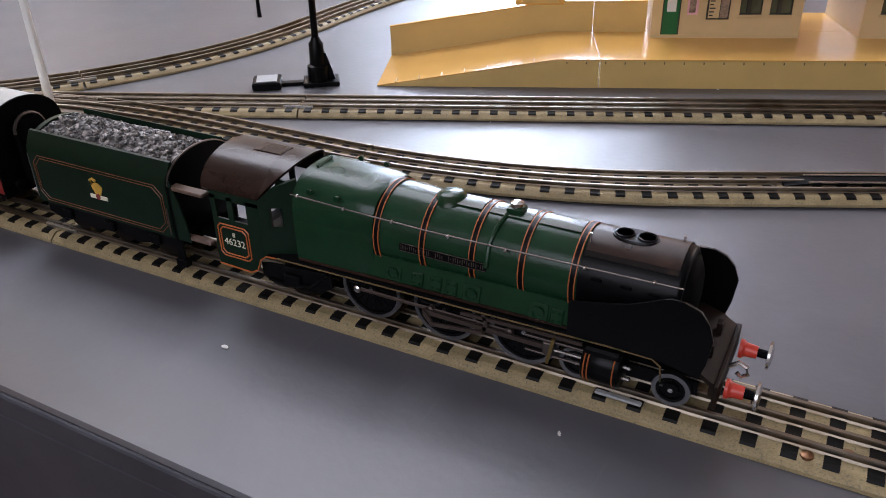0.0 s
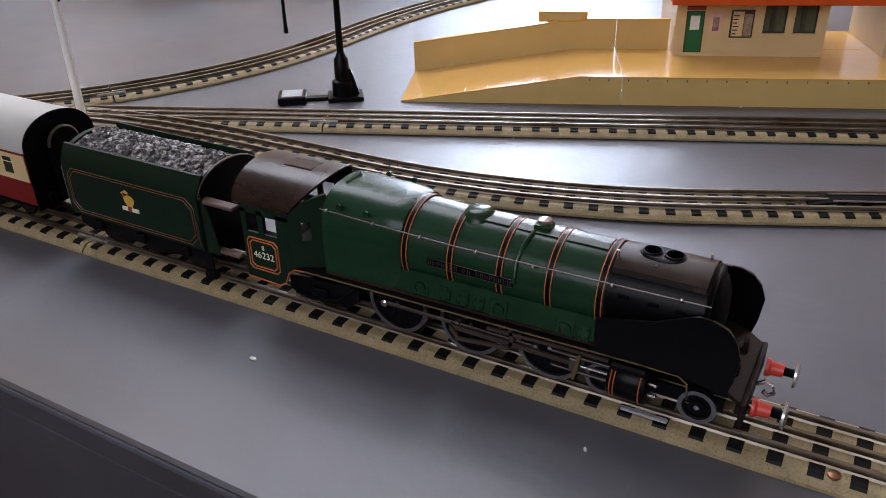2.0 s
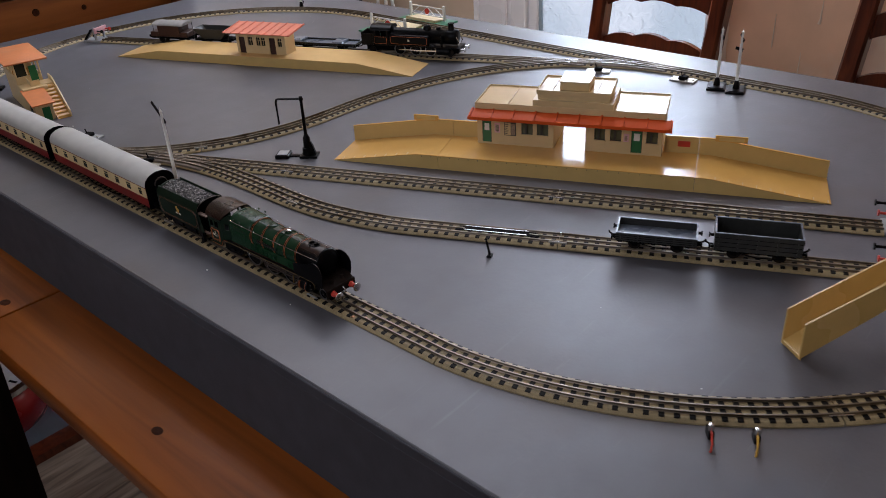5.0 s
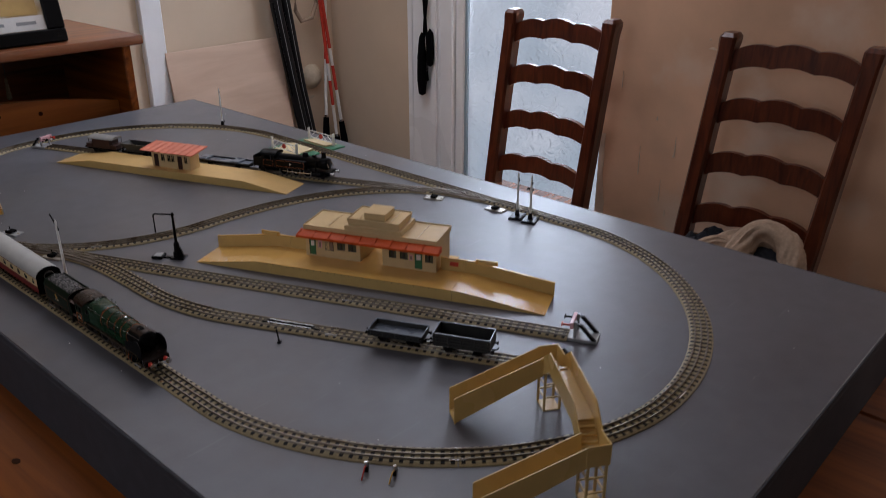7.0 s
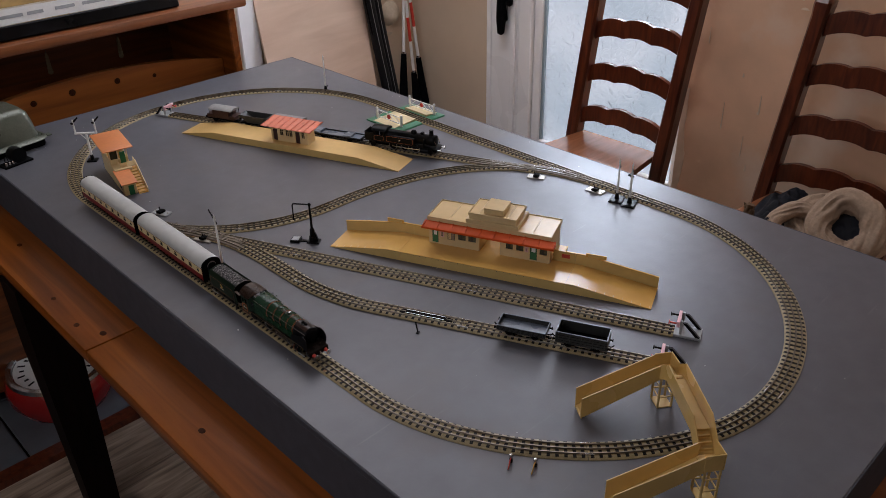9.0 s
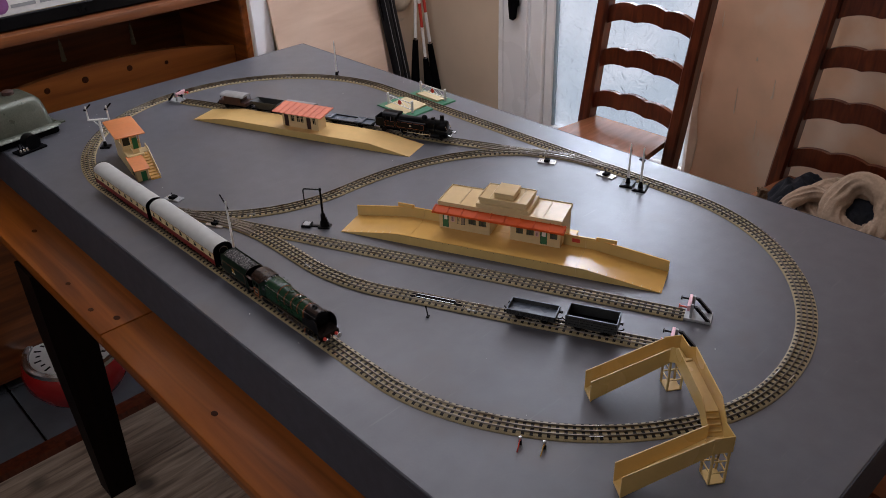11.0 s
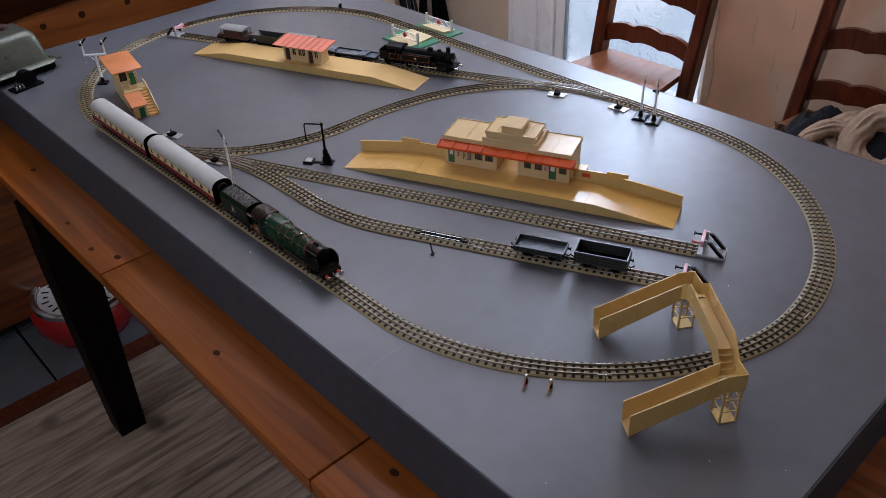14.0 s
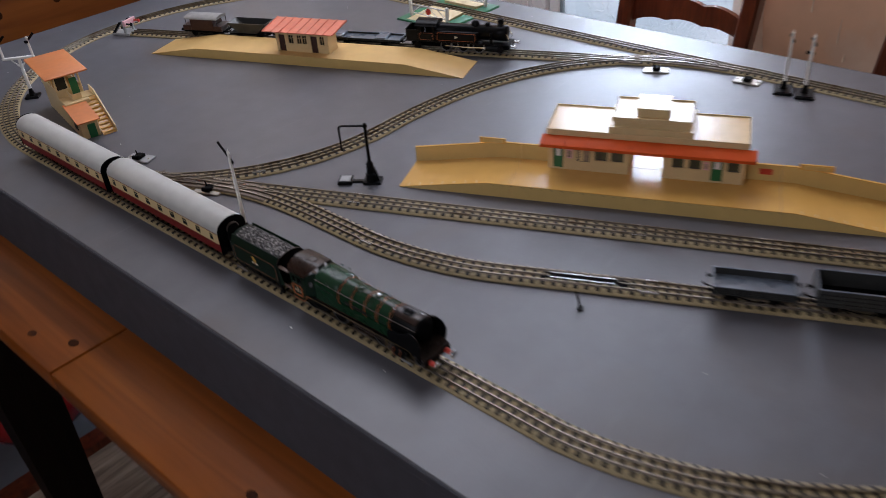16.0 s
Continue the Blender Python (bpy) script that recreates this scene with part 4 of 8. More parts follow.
def rail_profile(u):
    return [(u - 0.0012, 0.0034), (u - 0.0005, 0.0044), (u - 0.0009, 0.0055), (u - 0.0006, 0.0062), (u + 0.0006, 0.0062), (u + 0.0009, 0.0055), (u + 0.0005, 0.0044), (u + 0.0012, 0.0034)]


def lay(segments, label, lift=0.0, piece=0.292, group="tinplate track", name="track_section"):
    """Tinplate three-rail track, split into sections with a fine joint between them."""
    pts, length = along(segments)
    count = max(1, round(length / piece))
    for k in range(count):
        i0, i1 = round(len(pts[1:]) * k / count), round(len(pts[1:]) * (k + 1) / count)
        run = [p.copy() for p in pts[i0:i1 + 1]]
        if k:
            run[0] = run[0].lerp(run[1], 0.05)
        if k < count - 1:
            run[-1] = run[-1].lerp(run[-2], 0.05)
        sec = thing(name, pose(0, 0, 0), label, "railway track", group)
        z = TOP + lift
        part("base", loft([ring_at(run, i, BASE_PROFILE, z) for i in range(len(run))]), BALLAST, sec)
        for u in (-0.00835, 0.0, 0.00835):
            part("rail", loft([ring_at(run, i, rail_profile(u), z) for i in range(len(run))]), RAIL, sec, smooth=50)
        n = round((i1 - i0) * length / len(pts[1:]) / 0.0108)
        for j in range(n):
            f = (j + 0.5) / n * (len(run) - 1)
            i = int(f)
            p = run[i].lerp(run[min(i + 1, len(run) - 1)], f - i)
            d = (run[min(i + 1, len(run) - 1)] - run[i]).normalized()
            sl = new("sleeper", sleeper_mesh)
            sl.parent = sec
            sl.matrix_basis = Matrix.Translation((p.x, p.y, z)) @ Matrix.Rotation(math.atan2(d.y, d.x), 4, "Z")
        if k < count - 1:
            a, b = run[-1], run[-2]
            d = (a - b).normalized()
            nrm = Vector((d.y, -d.x))
            for u in (-0.00835, 0.00835):
                c = a + nrm * (u * 1.16)
                part("rail_joiner", box(-0.009, 0.009, -0.0007, 0.0007, 0.0036, 0.0056, 0.0003, m=Matrix.Translation((c.x, c.y, z)) @ Matrix.Rotation(math.atan2(d.y, d.x), 4, "Z")), STEEL, sec)


CURVE = "curved tinplate three-rail track with printed sleepers"
STRAIGHT = "straight tinplate three-rail track with printed sleepers"
POINTS = "tinplate three-rail railway points with printed ballast"
YF = 0.893
lay([("bez", (-0.381, 0.0), (-0.368, -0.188), (-0.200, -0.381), (-0.010, -0.381)), ("bez", (-0.010, -0.381), (0.195, -0.381), (0.379, -0.208), (0.381, 0.0))], CURVE)
lay([("arc", (-0.006, YF), 0.384, 0, 180)], CURVE)
lay([("line", (-0.381, 0.0), (-0.3825, 0.1512))], STRAIGHT)
lay([("line", (-0.3825, 0.1512), (-0.390, YF))], STRAIGHT)
lay([("line", (0.381, 0.0), (0.378, YF))], STRAIGHT)
# crossing loop: from the front straight over to the rear straight
LOOP = [("bez", (-0.386, 0.80), (-0.372, 0.66), (-0.255, 0.505), (-0.06, 0.510)), ("bez", (-0.06, 0.510), (0.10, 0.514), (0.235, 0.472), (0.325, 0.360)), ("bez", (0.325, 0.360), (0.357, 0.320), (0.380, 0.25), (0.381, 0.15))]
lay(LOOP, CURVE, lift=0.0004)
A0, SLOPE = (-0.3615, 0.723), 0.430
UX, UY = SLOPE / math.hypot(SLOPE, 1), -1 / math.hypot(SLOPE, 1)


def on_siding(s):
    return (A0[0] + UX * s, A0[1] + UY * s)


lay([("line", on_siding(0.03), on_siding(1.012))], STRAIGHT, lift=0.0007)
lay([("bez", on_siding(0.12), on_siding(0.19), (-0.273, 0.505), (-0.273, 0.40)), ("line", (-0.273, 0.40), (-0.273, 0.335)), ("bez", (-0.273, 0.335), (-0.273, 0.28), (-0.260, 0.22), (-0.236, 0.169)), ("line", (-0.236, 0.169), (-0.0460, -0.238))], STRAIGHT, lift=0.001)
lay([("line", (-0.034, 1.215), (0.342, 0.318))], STRAIGHT, lift=0.0009)



def part_way(segments, d0, d1):
    """The stretch of a line from d0 to d1 metres along it."""
    pts, length = along(segments, 0.006)
    n = len(pts) - 1
    return pts[max(0, round(n * d0 / length)):min(n, round(n * d1 / length)) + 1]


def track_points(segments, d0, d1, lift):
    """The sheet-metal body of a set of points over a stretch of track, with its switch blades."""
    run = part_way(segments, d0, d1)
    pt = thing("track_points", pose(0, 0, 0), POINTS, "railway points", "points on the layout")
    z = TOP + lift
    part("points_plate", loft([ring_at(run, i, [(-0.0149, 0.0022), (-0.0136, 0.0039), (-0.0126, 0.0042), (0.0126, 0.0042), (0.0136, 0.0039), (0.0149, 0.0022)], z) for i in range(len(run))]), POINTBASE, pt, "grey-brown sheet metal points body")
    k = min(len(run) - 1, 16)
    for a, b in ((-0.0068, -0.0074), (0.0062, 0.0074)):
        rings = []
        for i in range(2, k):
            u = a + (b - a) * i / k
            rings.append(ring_at(run, i, [(u - 0.0006, 0.0043), (u - 0.0004, 0.0059), (u + 0.0004, 0.0059), (u + 0.0006, 0.0043)], z))
        part("switch_blade", loft(rings), STEEL, pt, "bright steel switch blade")
    c = run[len(run) // 2]
    d = (run[len(run) // 2 + 1] - c).normalized()
    part("tie_bar", box(-0.0016, 0.0016, -0.0155, 0.0155, 0.0046, 0.0054, 0.0002, m=Matrix.Translation((run[4].x, run[4].y, z)) @ Matrix.Rotation(math.atan2(d.y, d.x), 4, "Z")), DULL, pt)
    part("frog_plate", box(-0.012, 0.012, -0.0042, 0.0042, 0.0043, 0.0050, 0.0003, m=Matrix.Translation((c.x, c.y, z)) @ Matrix.Rotation(math.atan2(d.y, d.x), 4, "Z")), DULL, pt)


track_points(LOOP, 0.03, 0.20, 0.0005)
track_points([("line", on_siding(0.03), on_siding(0.30))], 0.02, 0.16, 0.0008)
track_points([("bez", on_siding(0.12), on_siding(0.19), (-0.273, 0.505), (-0.273, 0.40))], 0.02, 0.13, 0.0011)
track_points(LOOP[::-1][:1], 0.02, 0.16, 0.0005)
track_points([("line", (0.342, 0.318), (-0.034, 1.215))], 0.02, 0.15, 0.0010)
clip = thing("track_clip", pose(-0.3955, 0.1507, RAILTOP - 0.0012, 0, 0, 90), "pale grey metal clip across a track joint", "track fitting")
part("strip", box(-0.0072, 0.0072, -0.0011, 0.0011, 0.0, 0.0009, 0.0004), BUFGREY, clip)

# ---- locomotive and tender ----
def ring_x(x, r, cz, seg=28, ry=None, a0=0.0, a1=360.0):
    return [(x, (ry or r) * math.cos(radians(a0 + (a1 - a0) * i / seg)), cz + r * math.sin(radians(a0 + (a1 - a0) * i / seg))) for i in range(seg)]


def hoop(x, w, r, cz, a0, a1, ry=None, seg=28):
    """A thin band round a boiler, from angle a0 to a1."""
    rings = []
    for i in range(seg + 1):
        a = radians(a0 + (a1 - a0) * i / seg)
        c, s = math.cos(a), math.sin(a)
        q = ry or r
        rings.append([(x - w / 2, q * c, cz + r * s), (x + w / 2, q * c, cz + r * s), (x + w / 2, (q + 0.00035) * c, cz + (r + 0.00035) * s), (x - w / 2, (q + 0.00035) * c, cz + (r + 0.00035) * s)])
    return loft(rings)


def spoked_wheel(parent, x, y, r, spokes, label, tyre_mat=None, side=-1, drop=0.0):
    """A wheel in the x-z plane with its face on the given side."""
    w = part("wheel", lathe([(r - 0.0013, -0.0011), (r + 0.0, -0.0011), (r + 0.0, 0.0011), (r - 0.0013, 0.0011), (r - 0.0013, -0.0011)], (0, 0, 0), "y", 36), tyre_mat or TYRE, parent, label)
    w.location = (x, y, r + drop)
    bm = bmesh.new()
    for k in range(spokes):
        a = 2 * math.pi * k / spokes
        rod((0, 0, 0), ((r - 0.0012) * math.cos(a), 0, (r - 0.0012) * math.sin(a)), 0.0005, 5, bm)
    lathe([(0.0, -0.0012), (0.0024, -0.0012), (0.0024, 0.0012), (0.0, 0.0012)], (0, 0, 0), "y", 12, bm)
    lathe([(r - 0.0021, -0.0008), (r - 0.0012, -0.0008), (r - 0.0012, 0.0008), (r - 0.0021, 0.0008), (r - 0.0021, -0.0008)], (0, 0, 0), "y", 30, bm)
    # Thin black disc fills the gaps, in place of the shade behind the spokes.
    lathe([(0.0, -0.0002), (r - 0.0013, -0.0002), (r - 0.0013, 0.0002), (0.0, 0.0002)], (0, 0, 0), "y", 24, bm)
    part("spokes", bm, BLACK, w)
    part("axle_end", lathe([(0.0, 0.0), (0.0008, 0.0), (0.0008, 0.0008), (0.0, 0.001)], (0, side * 0.0014, 0), "y", 8), STEEL, w)
    return w


def disc_wheel(parent, x, y, r, tyre=None, drop=0.0):
    w = part("wheel", lathe([(0.0, -0.001), (0.0015, -0.0014), (r * 0.6, -0.0008), (r - 0.0014, -0.0011), (r, -0.001), (r, 0.001), (0.0, 0.001)], (0, 0, 0), "y", 20), tyre or GRIMEBLACK, parent)
    w.location = (x, y, r + drop)
    return w


def lined_panel(parent, x0, x1, z0, z1, y, cut=0.003, w=0.0005, double=True, paint=None):
    """A rectangular orange lining with clipped corners on a side sheet at y."""
    for k, inset in enumerate((0.0, 0.0011) if double else (0.0,)):
        a, b, c, d = x0 + inset, x1 - inset, z0 + inset, z1 - inset
        line = [(a + cut, c), (b - cut, c), (b, c + cut), (b, d - cut), (b - cut, d), (a + cut, d), (a, d - cut), (a, c + cut), (a + cut, c)]
        bm = bmesh.new()
        sgn = -1 if y < 0 else 1
        for (p, q), (r, s) in zip(line, line[1:]):
            tube([(p, y + sgn * 0.0001, q), (r, y + sgn * 0.0001, s)], w / 2, 4, bm)
        part("lining", bm, paint or ORANGE, parent)


def lettering(parent, text, size, at, rot, material, name="number"):
    cu = bpy.data.curves.new("text", "FONT")
    cu.body, cu.size, cu.align_x, cu.align_y, cu.extrude = text, size, "CENTER", "CENTER", 0.00006
    tmp = new("tmp", cu)
    me = bpy.data.meshes.new_from_object(tmp.evaluated_get(bpy.context.evaluated_depsgraph_get()))
    bpy.data.objects.remove(tmp)
    me.materials.clear()
    me.materials.append(material)
    ob = new(name, me)
    ob.parent = parent
    ob.matrix_basis = pose(*at, *rot)
    return ob


RODBROWN = mat("browned_rod", (0.085, 0.062, 0.052), 0.5, metal=0.6, vary=0.25, scale=200)
BRASSY = mat("dull_brass", (0.35, 0.24, 0.08), 0.4, metal=1.0, vary=0.2, scale=200)
X_TRK = -0.3825
BODY = RAILTOP + 0.0023     # datum of the loco bodies; wheels stand lower by this
LOW = -0.0023
loco = thing("steam_locomotive", pose(X_TRK, 0.1245, BODY, 0, 0, -90), "green lined toy express locomotive with a worn black smokebox", "locomotive")
CZ = 0.0308
# boiler barrel and firebox
part("boiler", loft([ring_x(x, r, CZ) for x, r in ((-0.0415, 0.01335), (-0.075, 0.0136), (-0.092, 0.0139), (-0.1110, 0.0147))], caps=True), GREEN, loco, "glossy mid green boiler barrel", smooth=60)
fire = []
for x, ry, top in ((-0.1092, 0.0144, 0.0451), (-0.1108, 0.0149, 0.0456), (-0.1130, 0.0154, 0.0461), (-0.1160, 0.0156, 0.0463), (-0.128, 0.0158, 0.0468), (-0.1395, 0.0159, 0.0469)):
    ring = []
    for i in range(28):
        a = 2 * math.pi * i / 28
        c, s = math.cos(a), math.sin(a)
        e = 0.72
        ring.append((x, ry * math.copysign(abs(c) ** e, c), 0.0315 + (top - 0.0315) * (math.copysign(abs(s) ** e, s) if s > 0 else s * 1.02)))
    fire.append(ring)
part("firebox", loft(fire), GREEN, loco, "green square-shouldered firebox", smooth=50)
part("smokebox", loft([ring_x(x, r, CZ) for x, r in ((-0.0125, 0.0123), (-0.0130, 0.0131), (-0.0140, 0.0134), (-0.0414, 0.01335))]), BLACK, loco, "black smokebox with worn brown top", smooth=60)
part("smokebox_side", hoop(-0.0277, 0.0265, 0.01342, CZ, 45, 135), GRIMEBLACK, loco, smooth=60)
part("smokebox_top", hoop(-0.0277, 0.0265, 0.01348, CZ, 52, 128), BROWNBLACK, loco, "worn brown upper half of the smokebox", smooth=60)
part("smokebox_door", lathe([(0.0112, -0.0004), (0.0108, 0.001), (0.007, 0.0026), (0.002, 0.0033), (0.0, 0.0034)], (-0.0127, 0, CZ), "x", 26), MATTBLACK, loco, smooth=60)
for x, r, ry in ((-0.0428, 0.01345, None), (-0.0585, 0.0135, None), (-0.0745, 0.01365, None), (-0.0915, 0.0140, None), (-0.1078, 0.0146, None)):
    band = part("boiler_band", hoop(x, 0.0014, r, CZ, -42, 222), BLACK, loco)
    for dx in (-0.00085, 0.00085):
        part("lining", hoop(x + dx, 0.0003, r + 0.0001, CZ, -42, 222), ORANGE, band)
for x0, x1, rr in ((-0.0572, -0.0442, 0.01352), (-0.0732, -0.0598, 0.01362), (-0.0900, -0.0758, 0.01388)):
    part("grime_streak", hoop((x0 + x1) / 2, x1 - x0, rr, CZ, 74, 106), RIDGE, loco, "brown grime along the boiler ridge", smooth=60)
# running plate and valance
plate = []
for x, z in ((-0.166, 0.0152), (-0.150, 0.0152), (-0.1485, 0.0155), (-0.03, 0.0175), (-0.016, 0.0175)):
    plate.append([(x, -0.0172, z), (x, 0.0172, z), (x, 0.0172, z + 0.0009), (x, -0.0172, z + 0.0009)])
part("running_plate", loft(plate), BLACK, loco, "grimy black running plate along the boiler")
for s in (-1, 1):
    part("lining", tube([(-0.148, s * 0.01735, 0.0154), (-0.03, s * 0.01735, 0.0174), (-0.017, s * 0.01735, 0.0173), (-0.0145, s * 0.01735, 0.0155), (-0.0140, s * 0.01735, 0.0105)], 0.00028, 5), DIRTYLINE, loco)
# green side clutter along the boiler foot
for s in (-1, 1):
    y = s * 0.0142
    part("side_casing", loft([[(x, s * 0.0050, 0.0170), (x, s * (0.0153 - q), 0.0170), (x, s * (0.0151 - q), 0.0184), (x, s * (0.0127 + k), 0.0256), (x, s * 0.0050, 0.0262)] for x, k, q in ((-0.1130, 0.0012, 0.0), (-0.0440, 0.0, 0.0), (-0.0415, -0.0004, 0.0012))]), GREEN, loco, smooth=60)
    part("firebox_side", loft([[(x, s * 0.0050, 0.0166), (x, s * (0.0158 - q), 0.0166), (x, s * (0.0159 - q), 0.0318), (x, s * (0.0150 - q), 0.0345), (x, s * 0.0050, 0.0345)] for x, q in ((-0.1395, 0.0), (-0.1160, 0.0001), (-0.1130, 0.0004), (-0.1095, 0.0016))]), GREEN, loco, smooth=60)
    part("dirty_edge", loft([[(x, s * (q - 0.0002), z), (x, s * (q + 0.0003), z), (x, s * (q + 0.0001), z + 0.0013), (x, s * (q - 0.0003), z + 0.0013)] for x, q, z in ((-0.1390, 0.0158, 0.0163), (-0.1090, 0.0157, 0.0167), (-0.0415, 0.0155, 0.0177))]), BROWNBLACK, loco)
    for x, z in ((-0.036, 0.0352), (-0.0275, 0.0350), (-0.0195, 0.0348)):
        part("smokebox_slot", box(x - 0.0016, x + 0.0016, *sorted((s * 0.0120, s * 0.0131)), z - 0.0005, z + 0.0005, 0.0002), MATTBLACK, loco)
    y = s * 0.0146
    for x in (-0.052, -0.074, -0.102):
        q = box(-0.0030, 0.0030, -0.0003, 0.0003, -0.0028, 0.0028, 0.0002)
        bmesh.ops.rotate(q, verts=q.verts, matrix=Matrix.Rotation(radians(s * 17), 3, "X"))
        bmesh.ops.translate(q, verts=q.verts, vec=(x, s * 0.01455, 0.0208))
        plug = part("plug_plate", q, GREEN, loco)
        part("washout_plug", lathe([(0.0021, 0.0), (0.0021, s * 0.0007), (0.0016, s * 0.0007), (0.0015, s * 0.0003), (0.0, s * 0.0003)], (x, s * 0.0148, 0.0208), "y", 16), GREEN, plug)
    for x in (-0.0462, -0.081, -0.0865, -0.093):
        q = box(-0.0020, 0.0020, -0.0005, 0.0005, -0.0024, 0.0024, 0.0003)
        bmesh.ops.rotate(q, verts=q.verts, matrix=Matrix.Rotation(radians(s * 17), 3, "X"))
        bmesh.ops.translate(q, verts=q.verts, vec=(x, s * 0.0146, 0.0208))
        sb = part("side_box", q, GREEN, loco)
        for du, dv in ((-0.001, -0.0012), (0.001, -0.0012), (-0.001, 0.0012), (0.001, 0.0012)):
            part("bolt", lathe([(0.0005, 0.0), (0.0004, s * 0.0004), (0.0, s * 0.0005)], (x + du, s * (0.0151 - dv * 0.3), 0.0208 + dv), "y", 6), GREEN, sb)
    for x, z in ((-0.132, 0.0432), (-0.1215, 0.0430), (-0.127, 0.0365), (-0.1335, 0.03), (-0.1205, 0.026)):
        part("rivet", lathe([(0.0011, -0.0004), (0.0010, 0.0005), (0.0004, 0.0009), (0.0, 0.001)], (x, s * 0.0152, z), "y", 8), GREEN, loco)
    # handrail
    part("handrail", tube([(-0.140, s * 0.0153, 0.0408), (-0.11, s * 0.0145, 0.0394), (-0.09, s * 0.0136, 0.0384), (-0.03, s * 0.0128, 0.0386), (-0.012, s * 0.0126, 0.0388)], 0.00024, 6), DULL, loco)
    for x, yy, z in ((-0.1375, 0.0152, 0.0407), (-0.1195, 0.0148, 0.0398), (-0.102, 0.0142, 0.0390), (-0.0825, 0.0136, 0.0383), (-0.0635, 0.0134, 0.0380), (-0.0395, 0.0130, 0.0383), (-0.0200, 0.0127, 0.0387)):
        part("handrail_knob", lathe([(0.0, -0.0007), (0.0006, -0.0004), (0.0006, 0.0004), (0.0, 0.0008)], (x, s * yy, z), "y", 8), STEEL, loco)
    # nameplate: pale rim, and plain raised bars in three groups
    pl = part("nameplate", hoop(-0.0845, 0.0300, 0.01395, CZ, -5.5 if s > 0 else 174, 6 if s > 0 else 185.5), BLACK, loco, "thin curved black nameplate")
    for z in (-0.00125, 0.00140):
        part("plate_rim", tube([(-0.0993, s * 0.01428, CZ + z), (-0.0697, s * 0.01428, CZ + z)], 0.00010, 5), DULL, pl)
    bm = bmesh.new()
    for k in range(19):
        if k in (7, 10):
            continue
        xx = -0.0984 + k * 0.00154
        for dx, z0, z1 in ((-0.00042, -0.0007, 0.0009), (0.00030, -0.0007 + 0.0003 * (k % 3), 0.0009 - 0.0004 * (k % 2))):
            box(xx + dx - 0.00010, xx + dx + 0.00010, *sorted((s * 0.0139, s * 0.01440)), CZ + z0, CZ + z1, bm=bm)
    part("plate_mark", bm, DULL, pl)
# chimney, dome, valves, whistle
bm = bmesh.new()
rings = []
for h, sx, sy in ((0.0, 0.0072, 0.0045), (0.0012, 0.0068, 0.0040), (0.0022, 0.0066, 0.0038), (0.0032, 0.0069, 0.0041), (0.0038, 0.0066, 0.0038)):
    rings.append([(-0.0292 + sx * math.copysign(abs(math.cos(a)) ** 0.7, math.cos(a)), sy * math.sin(a), 0.0410 + h) for a in [2 * math.pi * i / 28 for i in range(28)]])
chim = part("double_chimney", loft(rings), BLACK, loco, "low black double chimney")
for x in (-0.0324, -0.0260):
    part("chimney_rim", lathe([(0.0029, 0.0), (0.0028, 0.0005), (0.0025, 0.0006), (0.0024, -0.0002), (0.0, -0.0002)], (x, 0, 0.0447), "z", 18), BLACK, chim, "glossy black chimney rim")
    part("flue", lathe([(0.0, 0.0), (0.0023, 0.0), (0.0023, 0.0002), (0.0, 0.0002)], (x, 0, 0.0446), "z", 18), MATTBLACK, chim)
part("dome", lathe([(0.0066, -0.0030), (0.0060, -0.0006), (0.0050, 0.0004), (0.0044, 0.0012), (0.0036, 0.0017), (0.0, 0.0019)], (-0.0880, 0, 0.0444), "z", 22), GREEN, loco, "low green dome", smooth=70)
feed = part("top_feed", box(-0.0685, -0.0632, -0.0028, 0.0028, 0.0425, 0.0462, 0.0009, segs=2), GREEN, loco)
part("feed_cap", lathe([(0.0021, 0.0), (0.0021, 0.0012), (0.0012, 0.0017), (0.0, 0.0018)], (-0.0658, 0, 0.0461), "z", 14), STEEL, feed)
for s in (-1, 1):
    part("feed_pipe", tube([(-0.0675, s * 0.0025, 0.0442), (-0.0685, s * 0.0075, 0.0424), (-0.0695, s * 0.012, 0.0378), (-0.0695, s * 0.0142, 0.031)], 0.0008, 8), GREEN, loco)
for x, y in ((-0.0165, 0.0035), (-0.0405, -0.006)):
    part("lamp_iron", rod((x, y, 0.0430), (x, y, 0.0460), 0.0004, 6), STEEL, loco)
part("whistle", rod((-0.1365, -0.004, 0.0468), (-0.1365, 0.004, 0.0472), 0.0006, 8), GREEN, loco)
# smoke deflectors
for s in (-1, 1):
    out = [(-0.0420, 0.0184), (-0.0420, 0.0290), (-0.0345, 0.0305), (-0.0270, 0.0325), (-0.0215, 0.0348), (-0.0180, 0.0364), (-0.0155, 0.0372), (-0.0110, 0.0370), (-0.0075, 0.0355), (-0.0050, 0.0325), (-0.0034, 0.0280), (-0.0042, 0.0205), (-0.0056, 0.0150), (-0.0160, 0.0172)]
    rings = []
    for u, yy in ((0.0, 0.0166), (1.0, 0.0174)):
        rings.append([(x + (0.0015 if x > -0.03 else 0.0), s * (yy - 0.0016 * max(0.0, (z - 0.026) / 0.014) ** 2), z) for x, z in out])
    part("smoke_deflector", loft(rings), BLACK, loco, "tall black smoke deflector plate")
    # Thin steel line puts the highlight on the plate's front curve.
    part("deflector_glint", tube([(-0.0105, s * 0.0163, 0.0372), (-0.0063, s * 0.0165, 0.0357), (-0.0037, s * 0.0168, 0.0327), (-0.0021, s * 0.0171, 0.0282)], 0.00018, 5), DULL, loco)
above = {o.name for o in loco.children}
